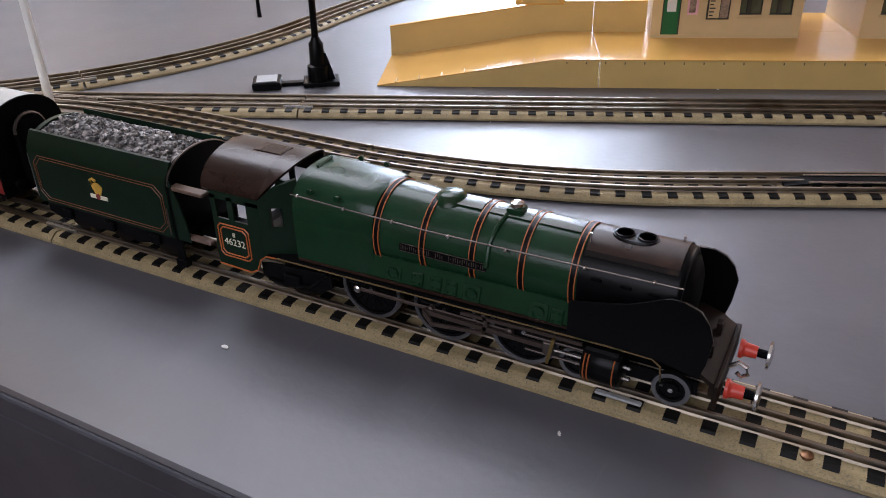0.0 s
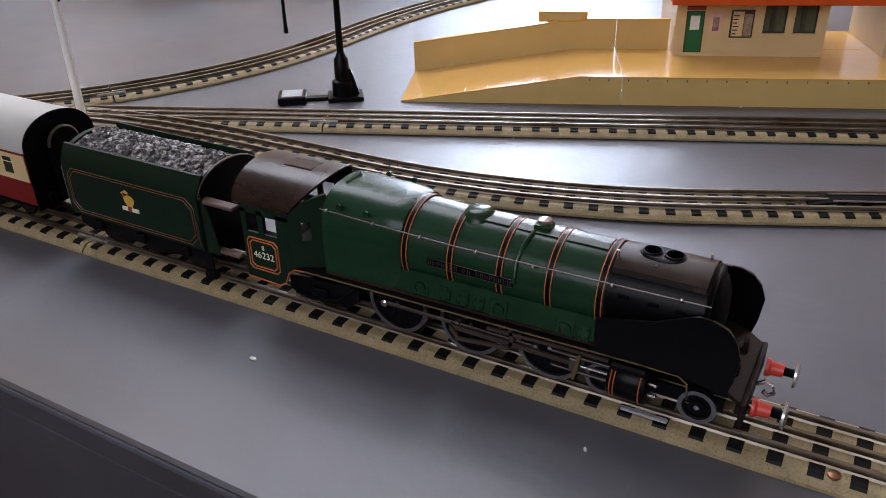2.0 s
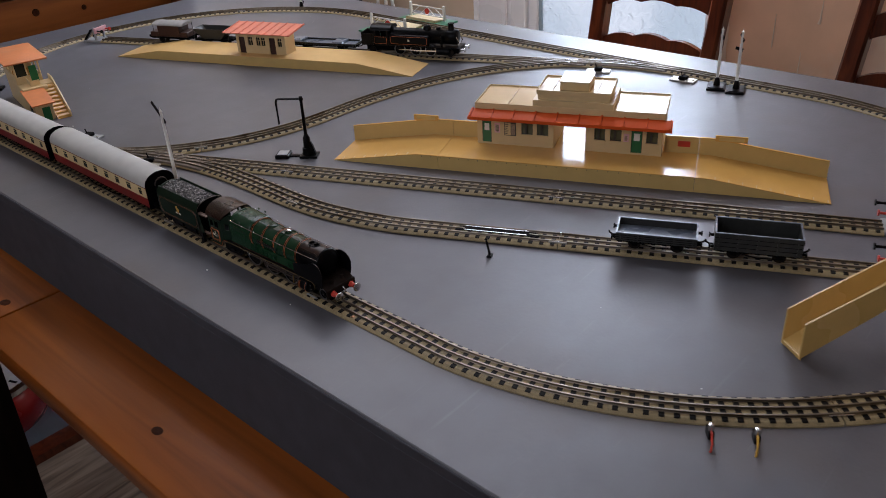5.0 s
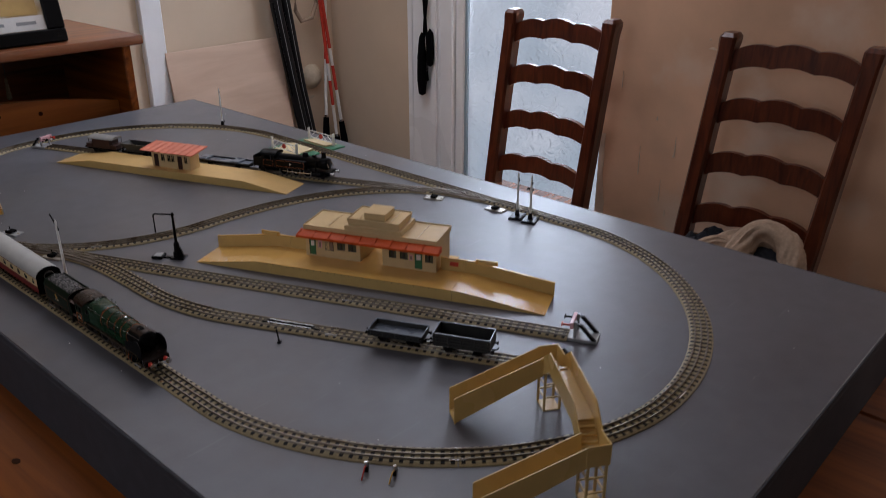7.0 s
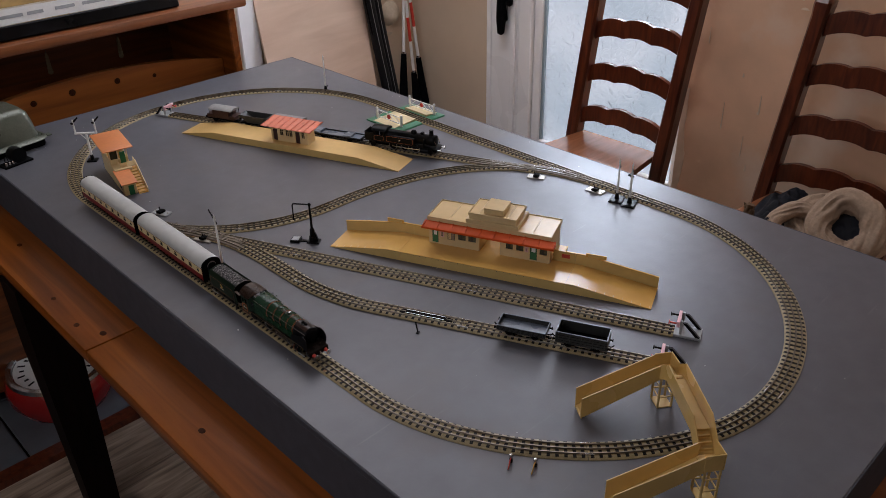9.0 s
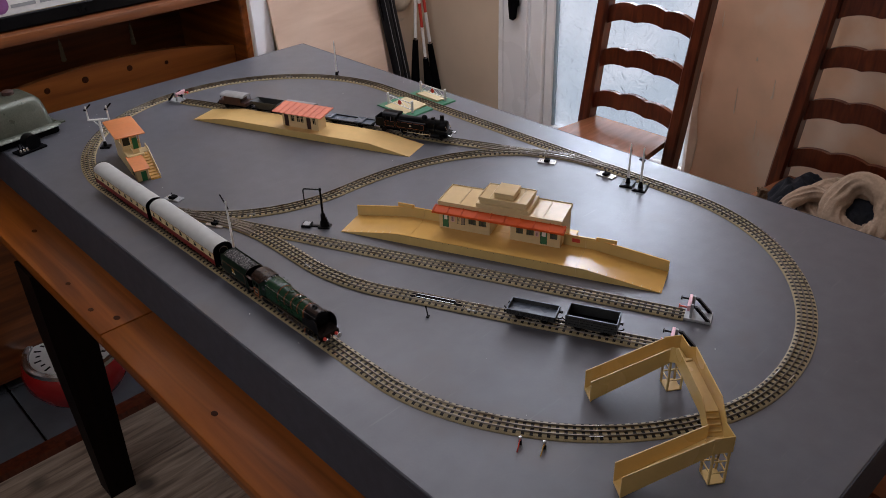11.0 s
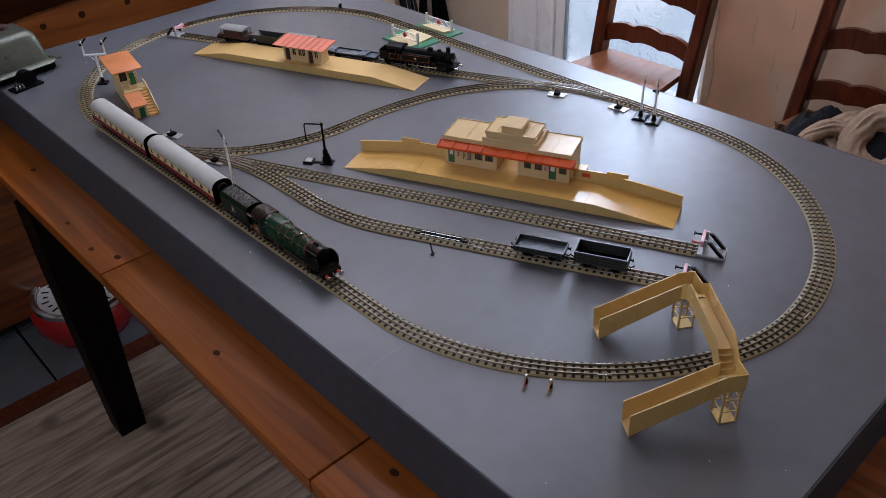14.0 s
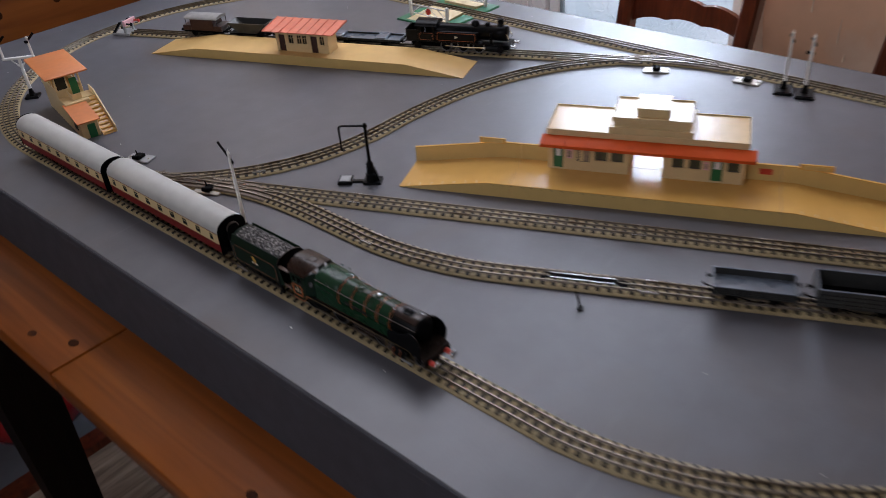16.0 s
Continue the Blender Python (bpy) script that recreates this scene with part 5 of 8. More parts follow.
# front end
front = [(-0.016, 0.0184), (-0.010, 0.0182), (-0.0045, 0.0165), (-0.0008, 0.0140), (0.0, 0.0138), (0.0, 0.0095), (-0.0012, 0.0095), (-0.0012, 0.0128), (-0.005, 0.0152), (-0.010, 0.0168), (-0.016, 0.0170)]
part("front_platform", prism(front, "y", -0.0160, 0.0160), WORNFRONT, loco, "worn brown sloping front platform")
part("buffer_beam", box(0.0, 0.0014, -0.0168, 0.0168, 0.0080, 0.0160, 0.0003), WORNFRONT, loco, "worn brown buffer beam")
for x, y in ((-0.0035, -0.006), (-0.0035, 0.006), (-0.008, 0.0)):
    part("lamp_bracket", box(x - 0.0008, x + 0.0008, y - 0.0014, y + 0.0014, 0.0155, 0.0196, 0.0002), WORNFRONT, loco)
for s in (-1, 1):
    bufr = part("buffer", lathe([(0.0029, 0.0013), (0.0029, 0.0022), (0.0022, 0.0030), (0.0019, 0.0064), (0.0, 0.0064)], (0.0012, s * 0.0104, 0.0116), "x", 18), RED, loco, "red buffer stock with steel head")
    part("buffer_shank", lathe([(0.0013, 0.0063), (0.0013, 0.0092), (0.0, 0.0092)], (0.0012, s * 0.0104, 0.0116), "x", 14), MATTBLACK, bufr)
    part("buffer_head", lathe([(0.0012, 0.0089), (0.0042, 0.0094), (0.0041, 0.0101), (0.0025, 0.0106), (0.0, 0.0108)], (0.0012, s * 0.0104, 0.0116), "x", 22), STEEL, bufr, smooth=60)
part("coupling_hook", tube([(0.0012, 0, 0.0116), (0.0040, 0, 0.0138), (0.0062, 0, 0.0128), (0.0068, 0, 0.0105), (0.0052, 0, 0.0092), (0.0038, 0, 0.0102)], 0.0007, 8), STEEL, loco)
# frames, cylinders, bogie
part("main_frame", box(-0.162, -0.004, -0.0055, 0.0055, 0.0078, 0.0152, 0.0006), MATTBLACK, loco)
for s in (-1, 1):
    cyl = part("cylinder", lathe([(0.0, -0.0060), (0.0060, -0.0058), (0.0064, -0.0053), (0.0064, 0.0053), (0.0060, 0.0058), (0.0, 0.0060)], (-0.0312, s * 0.0128, 0.0105), "x", 22), BLACK, loco, "black cylinder with orange lining", smooth=50)
    for x in (-0.0358, -0.0347, -0.0272):
        part("lining", lathe([(0.0065, -0.0002), (0.0067, 0.0), (0.0065, 0.0002)], (x, s * 0.0128, 0.0105), "x", 22), ORANGE, cyl)
    part("steam_chest", box(-0.0368, -0.0256, s * 0.0128 - 0.0045, s * 0.0128 + 0.0045, 0.0145, 0.0174, 0.0008), BLACK, cyl)
    for z in (0.0085, 0.0125):
        part("drain_cock", lathe([(0.0007, 0.0), (0.0007, 0.0022), (0.0003, 0.0026), (0.0, 0.0026)], (-0.0253, s * 0.0150, z), "x", 8), STEEL, cyl)
    for x in (-0.0120, -0.0405):
        w = spoked_wheel(loco, x, s * 0.0095, 0.0056, 8, "steel bogie wheel with black spokes", side=s, drop=LOW)
    part("bogie_frame", box(-0.044, -0.005, s * 0.0072, s * 0.0078, 0.0042, 0.0088, 0.0002), BLACK, loco)
    for x in (-0.0578, -0.0856, -0.1138):
        w = spoked_wheel(loco, x, s * 0.0098, 0.0115, 16, "large driving wheel with a steel tyre", side=s, drop=LOW)
        part("balance_weight", lathe([(0.0, 0.0), (0.0040, 0.0), (0.0040, 0.0006), (0.0, 0.0008)], (-0.006, s * 0.0009, 0.0045), "y", 12), BLACK, w)
    # rods
    yy = s * 0.0124
    part("coupling_rod", box(-0.1190, -0.0610, yy - 0.0004, yy + 0.0004, 0.0106, 0.0120, 0.0003), RODBROWN, loco)
    for x in (-0.0620, -0.0898, -0.1180):
        part("crank_pin", lathe([(0.0014, -s * 0.0008), (0.0014, s * 0.0008), (0.0008, s * 0.0013), (0.0, s * 0.0013)], (x, yy, 0.0113), "y", 12), STEEL if x < -0.11 else RODBROWN, loco)
    y2 = s * 0.0142

    def bar(name, pts, dy=0.0):
        """A flat rod through points of x, z and half height."""
        yb = y2 + s * dy
        part(name, loft([[(x, yb - 0.0004, z - h), (x, yb + 0.0004, z - h), (x, yb + 0.0004, z + h), (x, yb - 0.0004, z + h)] for x, z, h in pts]), RODBROWN, loco)

    bar("connecting_rod", ((-0.0912, 0.0113, 0.0012), (-0.0880, 0.0112, 0.0008), (-0.0500, 0.0110, 0.0008), (-0.0470, 0.0110, 0.0011)))
    bar("return_crank", ((-0.0912, 0.0116, 0.0011), (-0.0880, 0.0080, 0.0011)), 0.0009)
    bar("eccentric_rod", ((-0.0888, 0.0078, 0.0007), (-0.0700, 0.0102, 0.0006)), 0.0011)
    bar("radius_rod", ((-0.0780, 0.0146, 0.0006), (-0.0520, 0.0156, 0.0006), (-0.0380, 0.0156, 0.0006)))
    part("expansion_link", loft([[(x, y2 - 0.0004, z), (x + 0.0013, y2 - 0.0004, z), (x + 0.0013, y2 + 0.0004, z), (x, y2 + 0.0004, z)] for x, z in ((-0.0708, 0.0096), (-0.0698, 0.0135), (-0.0708, 0.0165))]), RODBROWN, loco)
    part("slide_bar", box(-0.0560, -0.0372, y2 - 0.0006, y2 + 0.0006, 0.0132, 0.0140, 0.0002), DULL, loco)
    part("slide_bar", box(-0.0560, -0.0372, y2 - 0.0006, y2 + 0.0006, 0.0080, 0.0087, 0.0002), DULL, loco)
    part("crosshead", box(-0.0500, -0.0465, y2 - 0.0010, y2 + 0.0010, 0.0087, 0.0131, 0.0003), DULL, loco)
    part("piston_rod", rod((-0.0470, y2, 0.0108), (-0.0370, y2, 0.0108), 0.0006, 8), STEEL, loco)
    part("combination_lever", loft([[(x, y2 + s * 0.0012 - 0.0003, z), (x + 0.0010, y2 + s * 0.0012 - 0.0003, z), (x + 0.0010, y2 + s * 0.0012 + 0.0003, z), (x, y2 + s * 0.0012 + 0.0003, z)] for x, z in ((-0.0488, 0.0060), (-0.0470, 0.0155))]), BRASSY, loco, "dull brass lever")
    disc_wheel(loco, -0.1450, s * 0.0088, 0.0072, drop=LOW)
    part("trailing_frame", loft([[(x, s * 0.0125, z0), (x, s * 0.0131, z0), (x, s * 0.0131, z1), (x, s * 0.0125, z1)] for x, z0, z1 in ((-0.1285, 0.0085, 0.0150), (-0.1340, 0.0045, 0.0135), (-0.1550, 0.0040, 0.0120), (-0.1590, 0.0060, 0.0110))]), BLACK, loco)
    part("injector_pipe", tube([(-0.1295, s * 0.0135, 0.0140), (-0.1370, s * 0.0142, 0.0075), (-0.1480, s * 0.0142, 0.0050), (-0.1560, s * 0.0135, 0.0055)], 0.0007, 8), BLACK, loco)
    part("axle_box", box(-0.1485, -0.1415, s * 0.0130, s * 0.0146, 0.0050, 0.0100, 0.0005) if s > 0 else box(-0.1485, -0.1415, -0.0146, -0.0130, 0.0050, 0.0100, 0.0005), BLACK, loco)
for piece in loco.children:
    if piece.name not in above and not piece.name.startswith(("front_platform", "wheel", "lamp_bracket")):
        piece.location.z += LOW
# cab
for s in (-1, 1):
    bm = bmesh.new()
    y0, y1 = (s * 0.0168, s * 0.0176)
    sheet = [(-0.1745, 0.0075), (-0.1665, 0.0068), (-0.1595, 0.0068), (-0.1568, 0.0085), (-0.1550, 0.0130), (-0.1530, 0.0150), (-0.1530, 0.0262), (-0.1745, 0.0262)]
    prism(sheet, "y", y0, y1, bm)
    for x0, x1, z0, z1 in ((-0.1745, -0.1722, 0.0262, 0.0350), (-0.1670, -0.1645, 0.0262, 0.0350), (-0.1585, -0.1530, 0.0262, 0.0350), (-0.1745, -0.1530, 0.0336, 0.0372)):
        box(x0, x1, min(y0, y1), max(y0, y1), z0, z1, bm=bm)
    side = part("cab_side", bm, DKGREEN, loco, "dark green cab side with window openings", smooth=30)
    lined_panel(side, -0.1728, -0.1590, 0.0112, 0.0240, s * 0.0176, cut=0.0014, w=0.0006)
    part("lining", tube([(-0.1745, s * 0.01765, 0.0072), (-0.1600, s * 0.01765, 0.0068), (-0.1568, s * 0.01765, 0.0085), (-0.1550, s * 0.01765, 0.0130), (-0.1522, s * 0.01765, 0.0152), (-0.148, s * 0.01765, 0.0155)], 0.0003, 5), ORANGE, side)
    lettering(side, "46232", 0.0038, (-0.1659, s * 0.01768, 0.0172), (90, 0, 0 if s < 0 else 180), CREAMLET)
    lettering(side, "8", 0.0026, (-0.1659, s * 0.01768, 0.0203), (90, 0, 0 if s < 0 else 180), CREAMLET, "power_class")
FRONT = lambda s: [Vector((-0.1530, s * 0.0176)), Vector((-0.1398, s * 0.0118))]
for s in (-1, 1):
    q0, q1 = FRONT(s)
    back = Vector((-0.0012, -s * 0.0006))

    def panel(f0, f1, za, zb0, zb1):
        """A piece of the angled cab front between two fractions of its width."""
        u, v = q0.lerp(q1, f0), q0.lerp(q1, f1)
        low = [(u.x, u.y, za), (v.x, v.y, za), (v.x + back.x, v.y + back.y, za), (u.x + back.x, u.y + back.y, za)]
        high = [(u.x, u.y, zb0), (v.x, v.y, zb1), (v.x + back.x, v.y + back.y, zb1), (u.x + back.x, u.y + back.y, zb0)]
        return loft([low, high])

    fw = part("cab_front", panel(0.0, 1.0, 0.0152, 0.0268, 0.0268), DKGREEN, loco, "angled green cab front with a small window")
    part("front_pillar", panel(0.0, 0.30, 0.0268, 0.0370, 0.0400), DKGREEN, fw)
    part("front_pillar", panel(0.60, 1.0, 0.0268, 0.0425, 0.0448), DKGREEN, fw)
    part("front_header", panel(0.30, 0.60, 0.0338, 0.0400, 0.0425), DKGREEN, fw)
    part("window_rim", panel(0.27, 0.33, 0.0262, 0.0342, 0.0345), BROWNBLACK, fw)
part("cab_floor", box(-0.1740, -0.1545, -0.0166, 0.0166, 0.0130, 0.0142), MATTBLACK, loco)
part("backhead", box(-0.1470, -0.1406, -0.0110, 0.0110, 0.0142, 0.0400, 0.0015), MATTBLACK, loco)
roof = []
for x, w, vee in ((-0.1775, 0.0178, 0.0), (-0.1530, 0.0178, 0.0098)):
    ring = [(x + vee * math.sin(radians(a)), w * math.cos(radians(a)), 0.0368 + 0.0113 * math.sin(radians(a))) for a in range(0, 181, 9)]
    ring += [(x + vee * math.sin(radians(a)), (w - 0.0008) * math.cos(radians(a)), 0.0360 + 0.0113 * math.sin(radians(a))) for a in range(180, -1, -9)]
    roof.append(ring)
roof_ob = part("cab_roof", loft(roof), BROWNBLACK, loco, "worn brown cab roof with scratched paint", smooth=50)
part("roof_vent", box(-0.1640, -0.1520, -0.0036, 0.0036, 0.0476, 0.0482, 0.0002), BROWNBLACK, roof_ob)
for s in (-1, 1):
    part("roof_rib", tube([(-0.1735, s * 0.0105, 0.0455), (-0.1465, s * 0.0105, 0.0455)], 0.00025, 5), BROWNBLACK, roof_ob)

# tender
tender = thing("tender", pose(X_TRK, 0.3200, BODY, 0, 0, -90), "dark green lined toy tender heaped with coal", "tender")
TL = -0.0755
body = []
for x, sh in ((TL, 0.0), (0.0, 0.0)):
    half = [(0.0172, 0.0115), (0.0172, 0.0325), (0.0168, 0.0350), (0.0152, 0.0385), (0.0138, 0.0410), (0.0128, 0.0412), (0.0128, 0.0345)]
    body.append([(x, -u, v) for u, v in half] + [(x, u, v) for u, v in half[::-1]])
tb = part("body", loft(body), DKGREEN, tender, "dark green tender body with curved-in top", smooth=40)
for s in (-1, 1):
    lined_panel(tb, TL + 0.0022, -0.0030, 0.0128, 0.0322, s * 0.0172, cut=0.0035, w=0.00036, paint=FAINTLINE)
    yy = s * 0.01735
    em = part("emblem", loft([[(-0.0382 + 0.0026 * math.cos(a) * k * (1.0 + 0.25 * math.sin(3 * a)), yy, 0.0238 + 0.0030 * math.sin(a) * k) for a in [2 * math.pi * i / 14 for i in range(14)]] for k, yy in ((1.0, s * 0.0171), (1.0, s * 0.0174))]), GOLD, tb, "small gold emblem over a cream ribbon")
    part("emblem_crest", tube([(-0.0405, s * 0.0174, 0.0258), (-0.0412, s * 0.0174, 0.0274), (-0.0396, s * 0.0174, 0.0282), (-0.0380, s * 0.0174, 0.0274)], 0.0006, 6), GOLD, tb)
    part("emblem_wheel", lathe([(0.0, s * 0.0002), (0.0012, s * 0.0002), (0.0012, s * 0.0005), (0.0, s * 0.0006)], (-0.0382, s * 0.0172, 0.0208), "y", 16), PLAQUE, tb, "dull red wheel on the ribbon")
    part("emblem_ribbon", box(-0.0428, -0.0335, min(s * 0.0170, s * 0.0176), max(s * 0.0170, s * 0.0176), 0.0197, 0.0214, 0.0002), CREAMLET, tb)
    part("grab_rail", rod((-0.0015, s * 0.0178, 0.0130), (-0.0015, s * 0.0178, 0.0240), 0.0003, 6), DULL, tender)
    part("grab_rail", rod((TL - 0.0008, s * 0.0165, 0.0130), (TL - 0.0008, s * 0.0165, 0.0320), 0.0004, 6), STEEL, tender)
    fr = []
    for x, z in ((TL + 0.001, 0.0060), (TL + 0.010, 0.0030), (-0.060, 0.0060), (-0.048, 0.0030), (-0.036, 0.0060), (-0.024, 0.0030), (-0.012, 0.0060), (-0.001, 0.0045)):
        fr.append([(x, s * 0.0138, z), (x, s * 0.0150, z), (x, s * 0.0150, 0.0114), (x, s * 0.0138, 0.0114)])
    part("side_frame", loft(fr), BLACK, tender, "black tender frame")
    part("step", box(-0.0040, 0.0015, s * 0.0148 - 0.0015, s * 0.0148 + 0.0015, -0.0015, 0.0015, 0.0003), BLACK, tender)
    part("step_plate", box(-0.0030, 0.0005, s * 0.0152 - 0.0004, s * 0.0152 + 0.0004, 0.0010, 0.0115), BLACK, tender)
    for x in (-0.0625, -0.0380, -0.0135):
        disc_wheel(tender, x, s * 0.0092, 0.0072, drop=LOW)
        part("axle_box", box(x - 0.0025, x + 0.0025, s * 0.0155 - 0.0009, s * 0.0155 + 0.0009, 0.0050, 0.0095, 0.0005), BLACK, tender)
arch = [(-0.0172, 0.0115)] + [(-0.0172 * math.cos(radians(a)), 0.0330 + 0.0100 * math.sin(radians(a))) for a in range(0, 181, 10)] + [(0.0172, 0.0115)]
part("front_bulkhead", prism(arch, "x", -0.0006, 0.0012), BLACK, tender, "black arched front bulkhead")
part("rear_bulkhead", prism([(u * 0.96, v - 0.0008) for u, v in arch], "x", TL - 0.0008, TL + 0.0016), DKGREEN, tender)
part("bulkhead_rim", tube([(0.0006, -0.0170 * math.cos(radians(a)), 0.0331 + 0.0101 * math.sin(radians(a))) for a in range(0, 181, 10)], 0.0004, 6), DULL, tender)
part("drawbar_plate", box(-0.0005, 0.0200, -0.0080, 0.0080, 0.0095, 0.0110, 0.0003), MATTBLACK, tender)
for s in (-1, 1):
    part("fall_plate", box(0.0008, 0.0165, min(s * 0.0130, s * 0.0172), max(s * 0.0130, s * 0.0172), 0.0316, 0.0330, 0.0003), FALLPLATE, tender, "worn brown side plate")
    part("fall_plate", box(0.0008, 0.0165, min(s * 0.0140, s * 0.0170), max(s * 0.0140, s * 0.0170), 0.0122, 0.0136, 0.0003), FALLPLATE, tender, "worn brown side plate")
    part("side_flare", loft([[(0.0008, s * 0.0166, z), (x, s * 0.0166, z), (x, s * 0.0172, z), (0.0008, s * 0.0172, z)] for x, z in ((0.0075, 0.0115), (0.0062, 0.0200), (0.0040, 0.0280), (0.0014, 0.0350))]), DKGREEN, tender, "curved front edge of the tender side")
part("underframe", box(TL, 0.0, -0.0120, 0.0120, 0.0065, 0.0115), MATTBLACK, tender)
bm = bmesh.new()
grid = []
for i in range(41):
    row = []
    for j in range(19):
        x, y = TL + 0.002 + (-TL - 0.003) * i / 40, -0.0127 + 0.0254 * j / 18
        h = 0.0375 + 0.0042 * (1 - (y / 0.0127) ** 2) + 0.0016 * noise.noise(Vector((x * 260, y * 260, 0))) - 0.0025 * max(0, i / 40 - 0.75)
        row.append(bm.verts.new((x, y, h)))
    grid.append(row)
for i in range(40):
    for j in range(18):
        bm.faces.new((grid[i][j], grid[i + 1][j], grid[i + 1][j + 1], grid[i][j + 1]))
part("coal_bed", bm, COAL, tender, smooth=None)
bm = bmesh.new()
rnd = random.Random(11)
for k in range(620):
    x, y = TL + 0.003 + rnd.random() * (-TL - 0.006), (rnd.random() * 2 - 1) * 0.0122
    z = 0.0377 + 0.0042 * (1 - (y / 0.0127) ** 2) - 0.0025 * max(0, (x - TL) / -TL - 0.75)
    r = 0.0007 + 0.0006 * rnd.random()
    tmp = bmesh.new()
    bmesh.ops.create_icosphere(tmp, subdivisions=1, radius=r)
    for v in tmp.verts:
        v.co *= 0.65 + 0.7 * rnd.random()
    join(bm, tmp, pose(x, y, z, rnd.random() * 360, rnd.random() * 360, 0))
tagged(part("coal", bm, COAL, tender, "glinting grey and black coal lumps", smooth=None), kind="stuff")


# ---- coaches ----
def coach(y_front, rot=0.0, length=0.228, x=X_TRK):
    co = thing("passenger_coach", pose(x, y_front, BODY, 0, 0, -90 + rot), "crimson and cream tinplate coach with a pale grey roof", "coach", "coaches behind the tender")
    L = -length
    half = [(0.0172, 0.0085), (0.0176, 0.0190), (0.0176, 0.0330)]
    part("body", loft([[(q, -u, v) for u, v in half] + [(q, u, v) for u, v in half[::-1]] for q in (L, 0.0)]), COACHRED, co, "crimson lower side panels")
    roofr = []
    for q in (L - 0.0005, L + 0.002, -0.002, 0.0005):
        k = 0.97 if q in (L - 0.0005, 0.0005) else 1.0
        roofr.append([(q, 0.0180 * k * math.cos(radians(a)), 0.0332 + 0.0135 * k * math.sin(radians(a)) ** 0.9 if a not in (0, 180) else 0.0330) for a in range(0, 181, 10)])
    part("roof", loft(roofr), COACHROOF, co, smooth=50)
    for s in (-1, 1):
        y0, y1 = sorted((s * 0.0174, s * 0.01785))
        band = part("cream_band", box(L + 0.0005, -0.0005, y0, y1, 0.0195, 0.0322), COACHCREAM, co, "cream upper side band")
        for z in (0.0325, 0.0192):
            part("lining", box(L + 0.0005, -0.0005, *sorted((s * 0.0175, s * 0.0180)), z - 0.0005, z + 0.0005), COACHRED, band)
        n = 9
        for k in range(n):
            cx = L * (k + 0.5) / n
            wd = 0.0030 if k in (0, n - 1) else 0.0042
            win = part("window", box(cx - wd, cx + wd, *sorted((s * 0.0176, s * 0.01795)), 0.0222, 0.0300, 0.0003), DARKGLASS, co)
            part("window_bar", box(cx - wd, cx + wd, *sorted((s * 0.0178, s * 0.01812)), 0.0276, 0.0280), COACHCREAM, win)
        part("sole_bar", box(L + 0.002, -0.002, *sorted((s * 0.0135, s * 0.0150)), 0.0052, 0.0084, 0.0003), MATTBLACK, co)
        part("truss", tube([(L * 0.3, s * 0.0140, 0.0055), (L * 0.4, s * 0.0140, -0.0005), (L * 0.6, s * 0.0140, -0.0005), (L * 0.7, s * 0.0140, 0.0055)], 0.0005, 6), MATTBLACK, co)
    end = [(-0.0178, 0.0070), (-0.0178, 0.0330)] + [(-0.0178 * math.cos(radians(a)), 0.0332 + 0.0137 * math.sin(radians(a)) ** 0.9) for a in range(10, 171, 10)] + [(0.0178, 0.0330), (0.0178, 0.0070)]
    for q, sg in ((0.0004, 1), (L - 0.0004, -1)):
        e = part("end_panel", prism(end, "x", *sorted((q, q + sg * 0.0010))), MATTBLACK, co, "black coach end with a corridor connection")
        part("corridor_frame", loft([[(q + sg * d, k * u, v) for u, v in ((-0.0068, 0.0095), (-0.0068, 0.0350), (-0.0045, 0.0385), (0.0045, 0.0385), (0.0068, 0.0350), (0.0068, 0.0095))] for d, k in ((0.0008, 1.0), (0.0042, 1.0))]), BLACK, e)
        part("corridor_arch", tube([(q + sg * 0.0030, 0.0072 * math.cos(radians(a)), 0.0330 + 0.0072 * math.sin(radians(a))) for a in range(0, 181, 15)], 0.0008, 6), DULL, e)
        for s in (-1, 1):
            part("buffer", lathe([(0.0016, 0.0), (0.0012, sg * 0.003), (0.0024, sg * 0.0034), (0.0022, sg * 0.0042), (0.0, sg * 0.0043)], (q, s * 0.0115, 0.0120), "x", 12), MATTBLACK, e)
        part("coupling", box(*sorted((q, q + sg * 0.0075)), -0.0025, 0.0025, 0.0055, 0.0068, 0.0003), MATTBLACK, e)
    part("underframe", box(L + 0.002, -0.002, -0.0130, 0.0130, 0.0060, 0.0085), MATTBLACK, co)
    part("battery_box", box(L * 0.56, L * 0.44, -0.0125, 0.0125, 0.0015, 0.0060, 0.0005), MATTBLACK, co)
    for q in (-0.0330, L + 0.0330):
        bg = part("bogie", box(q - 0.0160, q + 0.0160, -0.0060, 0.0060, 0.0030, 0.0060, 0.0004), MATTBLACK, co)
        for s in (-1, 1):
            part("bogie_side", loft([[(q + u, s * 0.0118, z0), (q + u, s * 0.0130, z0), (q + u, s * 0.0130, 0.0068), (q + u, s * 0.0118, 0.0068)] for u, z0 in ((-0.0185, 0.0050), (-0.0140, 0.0025), (-0.0070, 0.0035), (0.0, 0.0015), (0.0070, 0.0035), (0.0140, 0.0025), (0.0185, 0.0050))]), BLACK, bg)
            for u in (-0.0120, 0.0120):
                disc_wheel(bg, q + u, s * 0.0088, 0.0062, drop=LOW)
    return co


coach(0.4190)
coach(0.6570, rot=0.3, x=X_TRK - 0.003)

# ---- main station ----
ST = pose(-0.1655, 0.3815, TOP, 0, 0, -66.53)     # local x along the platform, local y towards its back (flipped below)
PW, PH = 0.0680, 0.0180


